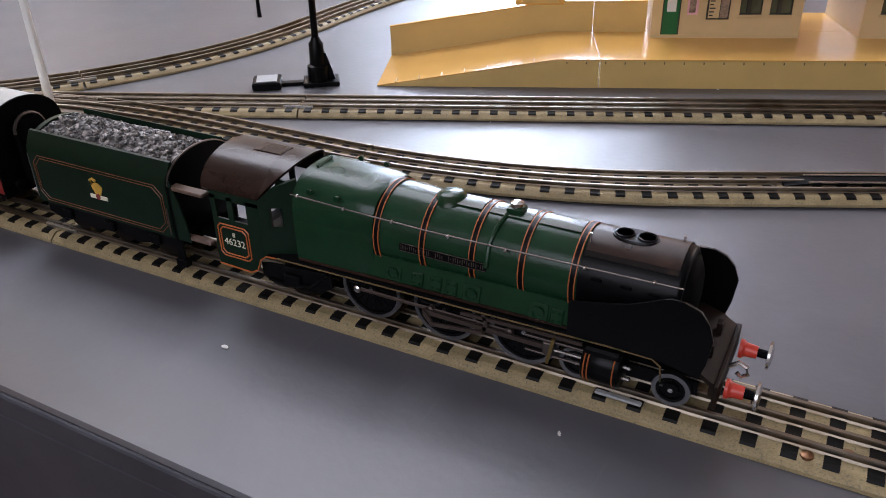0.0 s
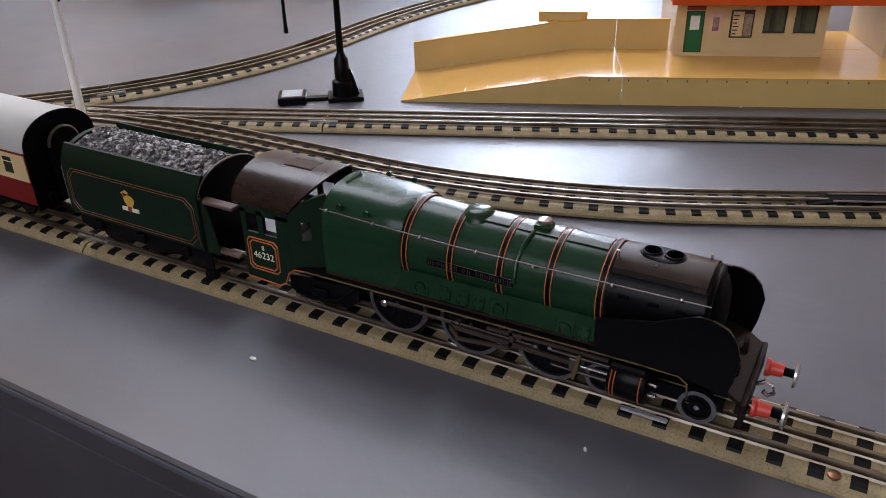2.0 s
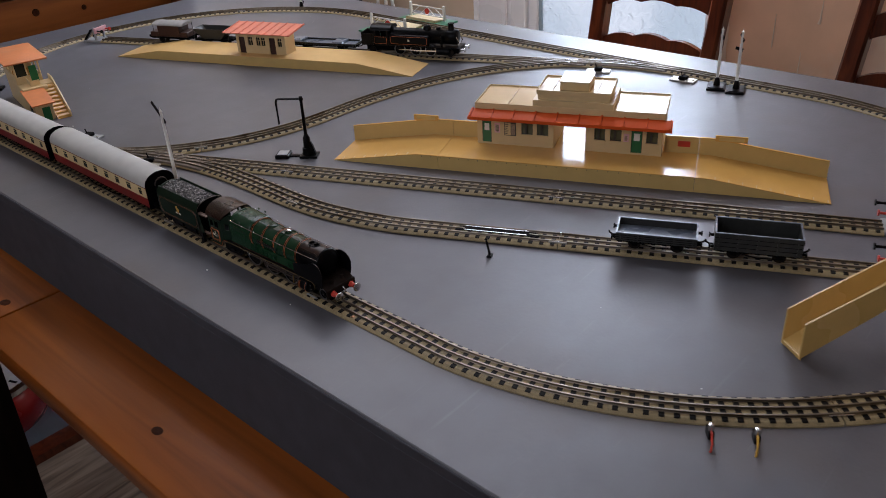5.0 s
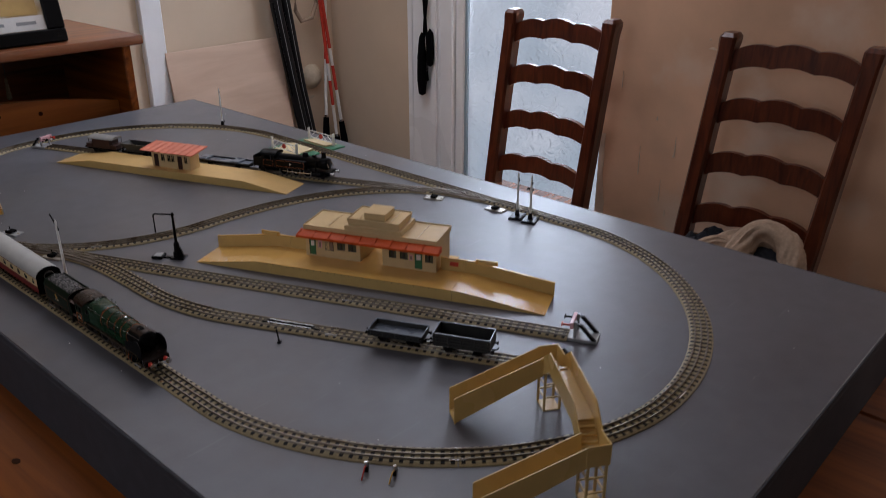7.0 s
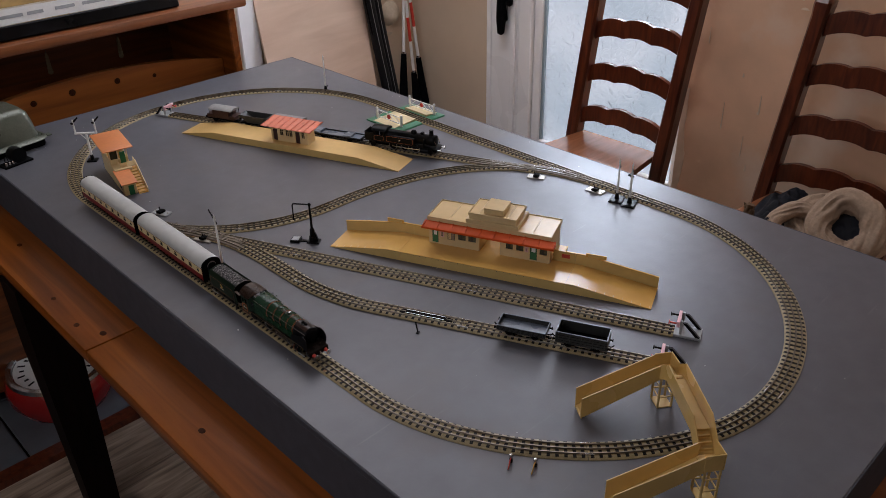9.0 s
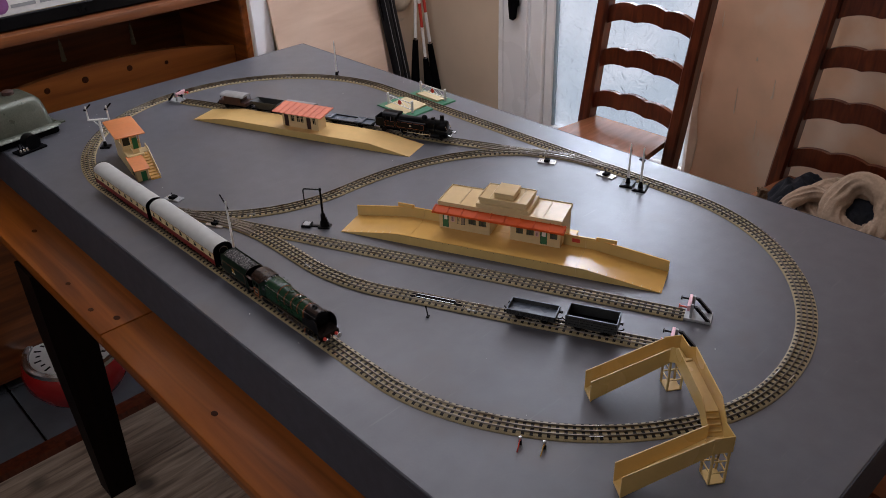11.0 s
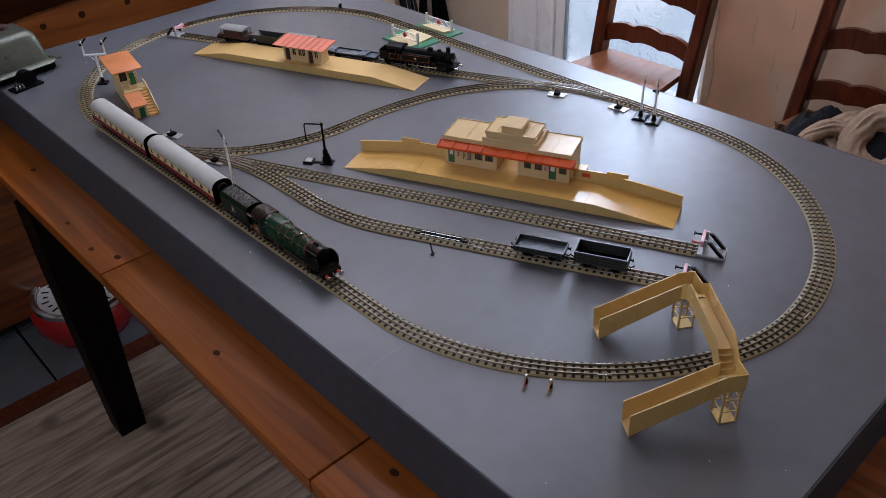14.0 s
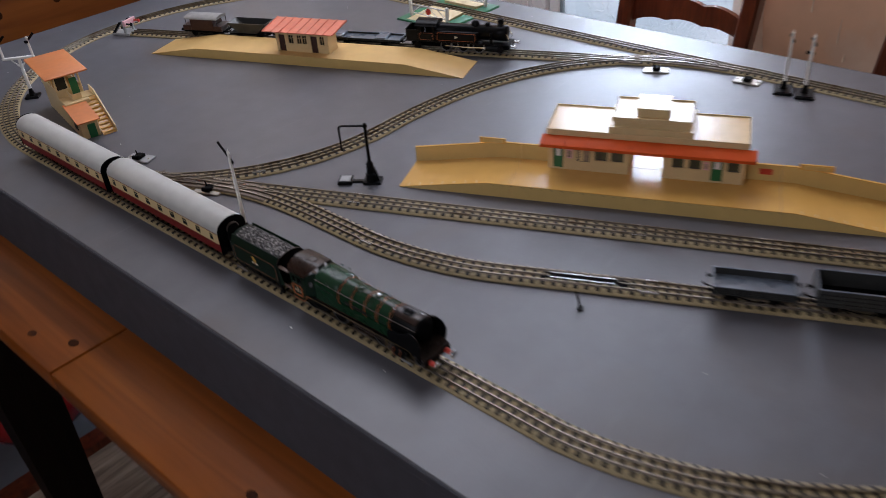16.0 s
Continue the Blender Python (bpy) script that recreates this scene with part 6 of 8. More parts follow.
def deck(y0, y1, x_list, z_list, thick, bm=None):
    """A shell deck following a ramp line."""
    rings = [[(x, y0, z - thick), (x, y1, z - thick), (x, y1, z), (x, y0, z)] for x, z in zip(x_list, z_list)]
    return loft(rings, bm=bm)


plat = thing("station_platform", ST, "glossy tan plastic station platform with ramped ends and back wall", "platform")
cuts = ((0.0, 0.139), (0.1394, 0.4376), (0.438, 0.578))
prof = [(0.0, 0.0008), (0.112, PH), (0.452, PH), (0.578, 0.0008)]


def height(x):
    for (a, za), (b, zb) in zip(prof, prof[1:]):
        if a <= x <= b:
            return za + (zb - za) * (x - a) / (b - a)
    return 0.0


for a, b in cuts:
    xs = [a] + [p for p, _ in prof if a < p < b] + [b]
    part("deck", deck(0.0, PW, xs, [height(v) for v in xs], 0.0007), PLAST, plat, "glossy orange-tan platform surface")
    part("front_face", loft([[(x, 0.0004, 0.0), (x, 0.0022, 0.0), (x, 0.0022, max(height(x) - 0.0009, 0.0001)), (x, 0.0004, max(height(x) - 0.0009, 0.0001))] for x in xs]), PLASTB, plat, "olive-tan platform face")
bm = bmesh.new()
for k in range(30):
    x = 0.119 + k * 0.0118
    if x < 0.449:
        box(x - 0.0003, x + 0.0003, 0.0001, 0.0006, PH - 0.0030, PH - 0.0016, bm=bm)
part("face_slots", bm, DARKBAR, plat, "row of small dark slots under the platform edge")
for a, b in (cuts[0], (0.1394, 0.1745), (0.3990, 0.4376), cuts[2]):
    # back wall, sloped at the ends, with a gap where the building stands
    xs = [a] + [q for q, _ in prof if a < q < b] + [b]
    top = [max(height(x), 0.0) + 0.0200 for x in xs]
    part("back_wall", loft([[(x, PW - 0.0022, max(height(x) - 0.0009, 0.0)), (x, PW - 0.0004, max(height(x) - 0.0009, 0.0)), (x, PW - 0.0004, t), (x, PW - 0.0022, t)] for x, t in zip(xs, top)]), PLASTB, plat, "tan back wall of the platform")
    part("wall_coping", loft([[(x, PW - 0.0028, t), (x, PW + 0.0002, t), (x, PW + 0.0002, t + 0.0007), (x, PW - 0.0028, t + 0.0007)] for x, t in zip(xs, top)]), PLAST, plat)
for x in [0.012 + 0.0145 * k for k in range(10)] + [0.575 - 0.0145 * k for k in range(10)]:
    if height(x) < PH:
        part("ramp_rib", box(x - 0.0004, x + 0.0004, 0.0006, 0.007, height(x) - 0.0002, height(x) + 0.0005), CREAMROOF, plat)
for a, b in ((0.0865, 0.1195), (0.455, 0.490)):
    z = (height(a) + height(b)) / 2 + 0.0200
    sgn = part("name_board", box(a, b, PW - 0.0026, PW - 0.0002, z, z + 0.0072, 0.0004), PLAST, plat, "raised tan name board on the wall")
    part("board_panel", box(a + 0.004, b - 0.004, PW - 0.0031, PW - 0.0026, z + 0.0012, z + 0.0058, 0.0002), PLASTB, sgn)
pst = part("wall_poster", box(0.414, 0.428, PW - 0.0027, PW - 0.0022, PH + 0.008, PH + 0.0150), RED, plat, "faded reddish poster on the wall")

part("rear_deck", box(0.162, 0.412, PW + 0.0004, 0.120, PH - 0.0025, PH, 0.0003), PLAST, plat)
part("rear_face", box(0.163, 0.411, 0.1175, 0.1195, 0.0, PH - 0.0026), PLASTB, plat)
for x in (0.163, 0.409):
    part("rear_face", box(x, x + 0.002, PW + 0.001, 0.1174, 0.0, PH - 0.0026), PLASTB, plat)

bld = thing("station_building", ST @ pose(0.1755, 0.0505, PH), "cream station building with orange-red awning and tiered flat roof", "building")
BW, BD, BH = 0.2215, 0.066, 0.0435
wins = [(0.0555, 0.0695), (0.0745, 0.0885)]
wins2 = [(0.1435, 0.1560), (0.1620, 0.1750), (0.2035, 0.2165)]
doors = [(0.0065, 0.0180), (0.1865, 0.1990)]


def fronted(x0, x1, holes):
    """A wall with openings along x at y = 0, as one plate."""
    edges_x = sorted({x0, x1, *[v for h in holes for v in h[:2]]})
    edges_z = sorted({0.0, BH, *[v for h in holes for v in h[2:]]})
    bm = bmesh.new()
    for a, b in zip(edges_x, edges_x[1:]):
        for c, d in zip(edges_z, edges_z[1:]):
            if any(h[0] <= (a + b) / 2 <= h[1] and h[2] <= (c + d) / 2 <= h[3] for h in holes):
                continue
            bm.faces.new([bm.verts.new((u, 0.0, v)) for u, v in ((a, c), (b, c), (b, d), (a, d))])
    bmesh.ops.remove_doubles(bm, verts=bm.verts, dist=1e-6)
    ret = bmesh.ops.extrude_face_region(bm, geom=bm.faces[:])
    bmesh.ops.translate(bm, verts=[g for g in ret["geom"] if isinstance(g, bmesh.types.BMVert)], vec=(0, 0.0014, 0))
    return part("front_wall", bm, CREAMP, bld, smooth=None)


fronted(0.0, 0.0950, [(a, b, 0.0150, 0.0330) for a, b in wins] + [(a, b, 0.0, 0.0292) for a, b in doors[:1]])
fronted(0.1330, BW, [(a, b, 0.0150, 0.0330) for a, b in wins2] + [(a, b, 0.0, 0.0292) for a, b in doors[1:]])
for x0, x1 in ((0.0, 0.0950), (0.1330, BW)):
    part("side_wall", box(x0, x0 + 0.0014, 0.0015, BD - 0.0015, 0.0, BH), CREAMP, bld)
    part("side_wall", box(x1 - 0.0014, x1, 0.0015, BD - 0.0015, 0.0, BH), CREAMP, bld)
    part("rear_wall", box(x0, x1, BD - 0.0014, BD, 0.0, BH), CREAMP, bld)
    part("plinth", box(x0 + 0.0001, x1 - 0.0001, -0.0005, 0.0, 0.0, 0.0022), CREAMP, bld)
for a, b in wins + wins2:
    w = part("window", box(a - 0.0004, b + 0.0004, 0.0022, 0.0027, 0.0146, 0.0334), OLIVEPANE, bld, "olive glazed window in a thin dark frame, with a dark bar for shade")
    # Two thin frame uprights; the wide bar stands in for shade in the pane.
    for q, wide in ((a, 0.0006), (b - 0.0006, 0.0006), (a * 0.6 + b * 0.4 - 0.0012, 0.0026)):
        part("glazing_bar", box(q, q + wide, 0.0006, 0.0018, 0.0150, 0.0330), DARKBAR, w)
    for q in (0.0150, 0.0323):
        part("glazing_bar", box(a + 0.0007, b - 0.0007, 0.0007, 0.0017, q, q + 0.0007), DARKBAR, w)
    part("sill", box(a - 0.0008, b + 0.0008, -0.0010, 0.0, 0.0138, 0.0150), CREAMP, w)
    part("plaque", box((a + b) / 2 - 0.0030, (a + b) / 2 + 0.0030, -0.0007, 0.0, 0.0336, 0.0352, 0.0002), PLAQUE, w, "small dull red plaque over the window")
for a, b in doors:
    d = part("door", box(a, b, 0.0004, 0.0012, 0.0, 0.0292), DOORGREEN, bld, "bright green door with a small pane")
    for u, v, c, e in ((a, a + 0.0007, 0.0, 0.0285), (b - 0.0007, b, 0.0, 0.0285), (a, b, 0.0286, 0.0292)):
        part("door_frame", box(u, v, -0.0002, 0.0003, c, e), DARKBAR, d)
    part("plaque", box(a - 0.0002, b + 0.0002, -0.0008, -0.0001, 0.0298, 0.0322, 0.0002), PLAQUE, d, "dull red name plaque over the door")
    part("door_pane", box(a + 0.0028, b - 0.0028, 0.0001, 0.0004, 0.0170, 0.0260), WHITEP, d)
for a, b, c, e in ((0.0222, 0.0290, 0.0150, 0.0275), (0.1778, 0.1836, 0.0150, 0.0250)):
    sheet = part("poster", box(a, b, -0.0005, 0.0, c, e), PINK, bld, "pale pink paper poster")
    part("print", box(a + 0.0012, b - 0.0016, -0.0007, -0.0005, c + 0.0016, e - 0.0022), POSTER, sheet)
notice = part("notice_board", box(0.0345, 0.0490, -0.0009, 0.0, 0.0122, 0.0300, 0.0002), DARKBAR, bld, "brown framed notice board with cream sheets")
part("sheet", box(0.0356, 0.0425, -0.0012, -0.0009, 0.0132, 0.0290), CREAMP, notice)
part("sheet", box(0.0430, 0.0480, -0.0012, -0.0009, 0.0132, 0.0275), POSTER, notice)
bm = bmesh.new()
for k in range(6):
    box(0.0360, 0.0385 + 0.0006 * (k % 3), -0.0013, -0.0012, 0.0145 + k * 0.0023, 0.0153 + k * 0.0023, bm=bm)
part("print", bm, DARKBAR, notice)
# awning
AX0, AX1 = -0.0062, BW + 0.0105
SLOPE = ((-0.0185, 0.0402), (-0.0165, 0.0412), (-0.0016, 0.0450))
awn = part("awning", loft([[(AX0, y, z), (AX1, y, z), (AX1, y, z - 0.0010), (AX0, y, z - 0.0010)] for y, z in SLOPE]), ORANGEP, bld, "glossy orange-red sloping awning")
part("awning_lip", box(AX0 - 0.0003, AX1 + 0.0003, -0.0191, -0.0181, 0.0366, 0.0405, 0.0003), ORANGEP, awn)
for k in range(10):
    x = AX0 + 0.0022 + k * (AX1 - AX0 - 0.0044) / 9
    part("awning_rib", loft([[(x - 0.0008, y, z - 0.0003), (x + 0.0008, y, z - 0.0003), (x + 0.0008, y, z + 0.0014), (x - 0.0008, y, z + 0.0014)] for y, z in SLOPE]), ORANGEP, awn)
for x in (AX0, AX1 - 0.0015):
    part("awning_end", box(x, x + 0.0015, -0.0178, -0.0018, 0.0372, 0.0400, 0.0003), ORANGEP, awn)


# roof: flat with parapet and two steps up
def tray(x0, x1, y0, y1, z0, z1, name):
    r = part(name, box(x0 + 0.0011, x1 - 0.0011, y0 + 0.0011, y1 - 0.0011, z0, z1 - 0.0018), CREAMROOF, bld, "pale cream flat roof inside a low parapet", smooth=None)
    for b in ((x0, x1, y0, y0 + 0.0011), (x0, x1, y1 - 0.0011, y1), (x0, x0 + 0.0011, y0 + 0.0011, y1 - 0.0011), (x1 - 0.0011, x1, y0 + 0.0011, y1 - 0.0011)):
        part("parapet", box(*b, z0 - 0.0006, z1, 0.0003), CREAMP, r)
    return r


main = tray(-0.002, BW + 0.002, -0.0014, BD + 0.003, 0.0462, 0.0525, "roof")
part("fascia", box(-0.0015, BW + 0.0015, -0.0010, BD + 0.0025, 0.0436, 0.0461), CREAMP, bld)
for x in (0.038, 0.189):
    part("roof_seam", box(x - 0.0005, x + 0.0005, 0.0, BD + 0.001, 0.0507, 0.0516), CREAMP, main)
part("roof_step", box(0.0690, 0.1640, 0.0010, BD - 0.002, 0.0508, 0.0590, 0.0004), CREAMP, bld)
part("roof_tier", box(0.0745, 0.1585, 0.0050, BD - 0.0045, 0.0590, 0.0655), CREAMP, bld)
mid = tray(0.0730, 0.1600, 0.0038, BD - 0.0035, 0.0655, 0.0705, "upper_roof")
for x in (0.091, 0.143):
    part("roof_seam", box(x - 0.0005, x + 0.0005, 0.006, BD - 0.0060, 0.0688, 0.0696), CREAMP, mid)
part("clerestory", box(0.0990, 0.1340, 0.0120, BD - 0.0150, 0.0688, 0.0790, 0.0005), CREAMP, bld, "raised cream block on the roof")
part("clerestory_cap", box(0.0982, 0.1348, 0.0112, BD - 0.0142, 0.0790, 0.0798, 0.0003), CREAMROOF, bld)

# ---- island platform and its hut ----
IS = pose(-0.078, 1.086, TOP, 0, 0, -68.9)
IL, IW, IH = 0.593, 0.0720, 0.0165
isl = thing("island_platform", IS, "pale tan plastic island platform with long ramps", "platform")
iprof = [(0.0, 0.0008), (0.098, IH), (0.494, IH), (IL, 0.0008)]
xs = [p for p, _ in iprof]
part("deck", deck(0.0, IW, xs, [z for _, z in iprof], 0.0007), ISLTAN, isl, "pale tan platform surface")
for y in (0.0004, IW - 0.0022):
    part("face", loft([[(x, y, 0.0), (x, y + 0.0018, 0.0), (x, y + 0.0018, max(z - 0.0009, 0.0001)), (x, y, max(z - 0.0009, 0.0001))] for x, z in iprof]), PLASTB, isl)
hut = thing("platform_hut", IS @ pose(0.2545, 0.0187, IH), "cream platform shelter with a faded salmon ribbed roof", "building")
HW, HD, HH = 0.098, 0.031, 0.0375
hwins = [(0.024, 0.033), (0.040, 0.048), (0.050, 0.058), (0.083, 0.091)]
hdoors = [(0.005, 0.017), (0.066, 0.078)]
bm = bmesh.new()
u = 0.0
for a, b, c in sorted([(a, b, 0.0140) for a, b in hwins] + [(a, b, 0.0) for a, b in hdoors]):
    box(u, a, 0.0, 0.0014, 0.0, HH, bm=bm)
    if c:
        box(a, b, 0.0, 0.0014, 0.0, c, bm=bm)
    box(a, b, 0.0, 0.0014, 0.0285, HH, bm=bm)
    u = b
box(u, HW, 0.0, 0.0014, 0.0, HH, bm=bm)
part("front_wall", bm, CREAMP, hut, smooth=None)
for b in ((0.0, 0.0014, 0.0015, HD), (HW - 0.0014, HW, 0.0015, HD), (0.0015, HW - 0.0015, HD - 0.0014, HD)):
    part("side_wall", box(*b, 0.0, HH), CREAMP, hut)
for a, b in hwins:
    w = part("window", box(a, b, 0.0020, 0.0025, 0.0140, 0.0285), DARKGLASS, hut)
    part("glazing_bar", box((a + b) / 2 - 0.0003, (a + b) / 2 + 0.0003, 0.0008, 0.0016, 0.0140, 0.0285), CREAMP, w)
    part("glazing_bar", box(a, b, 0.0006, 0.0012, 0.0232, 0.0238), CREAMP, w)
for a, b in hdoors:
    part("door", box(a, b, 0.0016, 0.0024, 0.0, 0.0284), WAGBROWN, hut, "dark brown door")
HSLOPE = ((-0.017, 0.0390), (HD + 0.008, 0.0450))
hroof = part("roof", loft([[(-0.015, y, z), (HW + 0.020, y, z), (HW + 0.020, y, z - 0.0012), (-0.015, y, z - 0.0012)] for y, z in HSLOPE]), SALMON, hut, "faded salmon-pink sloping roof")
for k in range(9):
    x = -0.0135 + k * (HW + 0.032) / 8
    part("roof_rib", loft([[(x - 0.0007, y, z - 0.0001), (x + 0.0007, y, z - 0.0001), (x + 0.0007, y, z + 0.0011), (x - 0.0007, y, z + 0.0011)] for y, z in HSLOPE]), SALMON, hroof)

# ---- signal box ----
box_ob = thing("signal_box", pose(-0.3124, 0.853, TOP, 0, 0, -11), "cream signal box with orange roofs, green doors and outside stair", "building")


def block(name, x0, x1, y0, y1, z0, z1, m, label=""):
    return part(name, box(x0, x1, y0, y1, z0, z1, 0.0006), m, box_ob, label)


block("lower_storey", -0.020, 0.016, 0.0520, 0.170, 0.0, 0.0380, CREAMP, "cream lower storey")
block("front_porch", -0.020, 0.006, 0.0, 0.0515, 0.0, 0.0255, CREAMP)
part("porch_door", box(-0.010, 0.001, -0.0010, 0.0002, 0.0, 0.0210, 0.0003), DOORGREEN, box_ob, "green lower door")
part("porch_window", box(-0.0206, -0.0199, 0.014, 0.030, 0.010, 0.019), DARKGLASS, box_ob)
part("porch_roof", loft([[(-0.0235, y, z), (0.0090, y, z), (0.0090, y, z - 0.0016), (-0.0235, y, z - 0.0016)] for y, z in ((-0.006, 0.0275), (0.0580, 0.0365))]), TOWERROOF, box_ob, "orange porch roof")
for x0 in (-0.0200, 0.0155):
    for y0 in (0.0850, 0.1155, 0.1460, 0.1760):
        block("corner_post", x0, x0 + 0.0025, y0, y0 + 0.0025, 0.0490, 0.0715, CREAMP)
block("corner_post", -0.0030, -0.0010, 0.0850, 0.0875, 0.0490, 0.0715, CREAMP)
for b in ((-0.0200, 0.0180, 0.0850, 0.0870), (-0.0200, 0.0180, 0.1765, 0.1785), (-0.0200, -0.0180, 0.0870, 0.1765), (0.0160, 0.0180, 0.0870, 0.1765)):
    block("upper_wall", *b, 0.0380, 0.0495, CREAMP)
block("upper_floor", -0.0195, 0.0175, 0.0875, 0.1760, 0.0365, 0.0395, PLAST)
part("window", box(-0.0180, -0.0030, 0.0862, 0.0866, 0.0495, 0.0715), DARKGLASS, box_ob, "dark upper window")
part("upper_door", box(0.0015, 0.0125, 0.0832, 0.0846, 0.0390, 0.0640, 0.0003), DOORGREEN, box_ob, "green upper door")
part("balcony", box(-0.0060, 0.0265, 0.0600, 0.0849, 0.0365, 0.0389, 0.0004), CREAMP, box_ob)
part("balcony_wall", box(-0.0060, 0.0080, 0.0600, 0.0612, 0.0389, 0.0470, 0.0003), CREAMP, box_ob)
part("balcony_wall", box(-0.0060, -0.0048, 0.0612, 0.0849, 0.0389, 0.0470, 0.0003), CREAMP, box_ob)
part("roof", loft([[(-0.0320 - k, 0.0740 - k, z), (0.0300 + k, 0.0740 - k, z), (0.0300 + k, 0.1920 + k, z), (-0.0320 - k, 0.1920 + k, z)] for k, z in ((-0.0006, 0.0716), (0.0, 0.0722), (0.0, 0.0738), (-0.002, 0.0750))]), TOWERROOF, box_ob, "flat orange roof with rounded edges")
stair = part("stair", loft([[(0.0070, y, 0.0), (0.0255, y, 0.0), (0.0255, y, max(z, 0.001)), (0.0070, y, max(z, 0.001))] for y, z in ((-0.0060, 0.001), (0.0600, 0.0368))]), PLAST, box_ob, "tan outside stair")
for k in range(9):
    yy = -0.005 + k * 0.0072
    part("tread", box(0.0085, 0.0253, yy, yy + 0.0040, 0.0020 + k * 0.0039, 0.0037 + k * 0.0039), PLAST, stair)
part("handrail", loft([[(0.0256, y, z), (0.0272, y, z), (0.0272, y, z + 0.0105), (0.0256, y, z + 0.0105)] for y, z in ((-0.0060, 0.0002), (0.0600, 0.0365), (0.0845, 0.0368))]), CREAMP, box_ob, "solid cream stair rail")

# ---- footbridge ----
fb = thing("footbridge", pose(0, 0, TOP), "tan plastic footbridge with two ramps over the curved track", "footbridge")
T1, T2 = Vector((-0.1130, -0.2800)), Vector((-0.2200, -0.4050))
SD = (T2 - T1).normalized()                 # along the span
RD = Vector((-0.82, 0.572)).normalized()    # down the ramps
FW = 0.0105


def trough(pts, side, low, high, name, label, floor_mat=BRIDGETAN, bm=None):
    """A channel along points (x, y, deck z): a floor and two parapets."""
    a = part(name, loft([[(x - side.x * FW, y - side.y * FW, z - 0.0012), (x + side.x * FW, y + side.y * FW, z - 0.0012), (x + side.x * FW, y + side.y * FW, z), (x - side.x * FW, y - side.y * FW, z)] for x, y, z in pts]), floor_mat, fb, label)
    for s in (-1, 1):
        part("parapet", loft([[(x + s * side.x * (FW + t), y + s * side.y * (FW + t), z + h) for t, h in ((0.0002, -0.003), (0.0016, -0.003), (0.0016, hh), (0.0002, hh))] for (x, y, z), hh in zip(pts, high)]), BRIDGETAN, a)
    return a


ramp_side = Vector((-RD.y, RD.x))
for T in (T1, T2):
    p0, p1 = T + RD * 0.009, T + RD * 0.117
    trough([(p0.x, p0.y, 0.0540), (p1.x, p1.y, 0.0040)], ramp_side, None, (0.0205, 0.0300), "ramp", "sloping tan walkway with tall sides")
    f = T + RD * 0.1165
    part("ramp_foot", box(-0.0012, 0.0, -FW - 0.0018, FW + 0.0018, 0.0, 0.0052, 0.0003, m=Matrix.Translation((f.x, f.y, 0)) @ Matrix.Rotation(math.atan2(RD.y, RD.x), 4, "Z")), BRIDGETAN, fb)
    land = part("landing", box(-0.0118, 0.0118, -0.0118, 0.0118, 0.0520, 0.0540, 0.0003, m=Matrix.Translation((T.x, T.y, 0)) @ Matrix.Rotation(math.atan2(RD.y, RD.x), 4, "Z")), BRIDGETAN, fb)
    # landing walls on the two closed sides
    mm = Matrix.Translation((T.x, T.y, 0)) @ Matrix.Rotation(math.atan2(RD.y, RD.x), 4, "Z")
    part("landing_wall", box(-0.0125, -0.0109, -0.0125, 0.0125, 0.0505, 0.0745, 0.0003, m=mm), BRIDGETAN, fb)
    out = 1 if (T - T1).length < 1e-6 else -1
    sgn = 1 if (SD.x * ramp_side.x + SD.y * ramp_side.y) * out < 0 else -1
    part("landing_wall", box(-0.0108, 0.0125, *sorted((sgn * 0.0109, sgn * 0.0125)), 0.0505, 0.0745, 0.0003, m=mm), BRIDGETAN, fb)
    # lattice tower
    tw = part("tower", box(-0.0105, 0.0105, -0.0115, 0.0115, 0.0, 0.0016, 0.0003, m=mm), PLASTB, fb, "open tan lattice tower")
    for u in (-1, 1):
        for v in (-1, 1):
            part("tower_post", box(u * 0.0095 - 0.0012, u * 0.0095 + 0.0012, v * 0.0105 - 0.0012, v * 0.0105 + 0.0012, 0.0016, 0.0515, m=mm), PLASTB, tw)
        for z in (0.0180, 0.0360):
            part("tower_brace", box(u * 0.0095 - 0.0008, u * 0.0095 + 0.0008, -0.0093, 0.0093, z - 0.0008, z + 0.0008, m=mm), PLASTB, tw)
            part("tower_brace", box(-0.0083, 0.0083, u * 0.0105 - 0.0008, u * 0.0105 + 0.0008, z - 0.0008, z + 0.0008, m=mm), PLASTB, tw)
side = Vector((-SD.y, SD.x))
L = (T2 - T1).length
stations = [(0.0125, 0.054), (0.036, 0.0715), (L - 0.036, 0.0715), (L - 0.0125, 0.054)]
pts = [((T1 + SD * s).x, (T1 + SD * s).y, z) for s, z in stations]
span = trough(pts, side, None, (0.0205, 0.0215, 0.0215, 0.0205), "span", "raised tan span over the track")
for k in range(4):
    for s0, sg in ((L - 0.0170, -1), (0.0170, 1)):
        c = T1 + SD * (s0 + sg * k * 0.0062)
        part("step", box(-0.0024, 0.0024, -0.0090, 0.0090, 0.0, 0.0030, 0.0003, m=Matrix.Translation((c.x, c.y, 0.0560 + k * 0.0046)) @ Matrix.Rotation(math.atan2(SD.y, SD.x), 4, "Z")), BRIDGETAN, span)

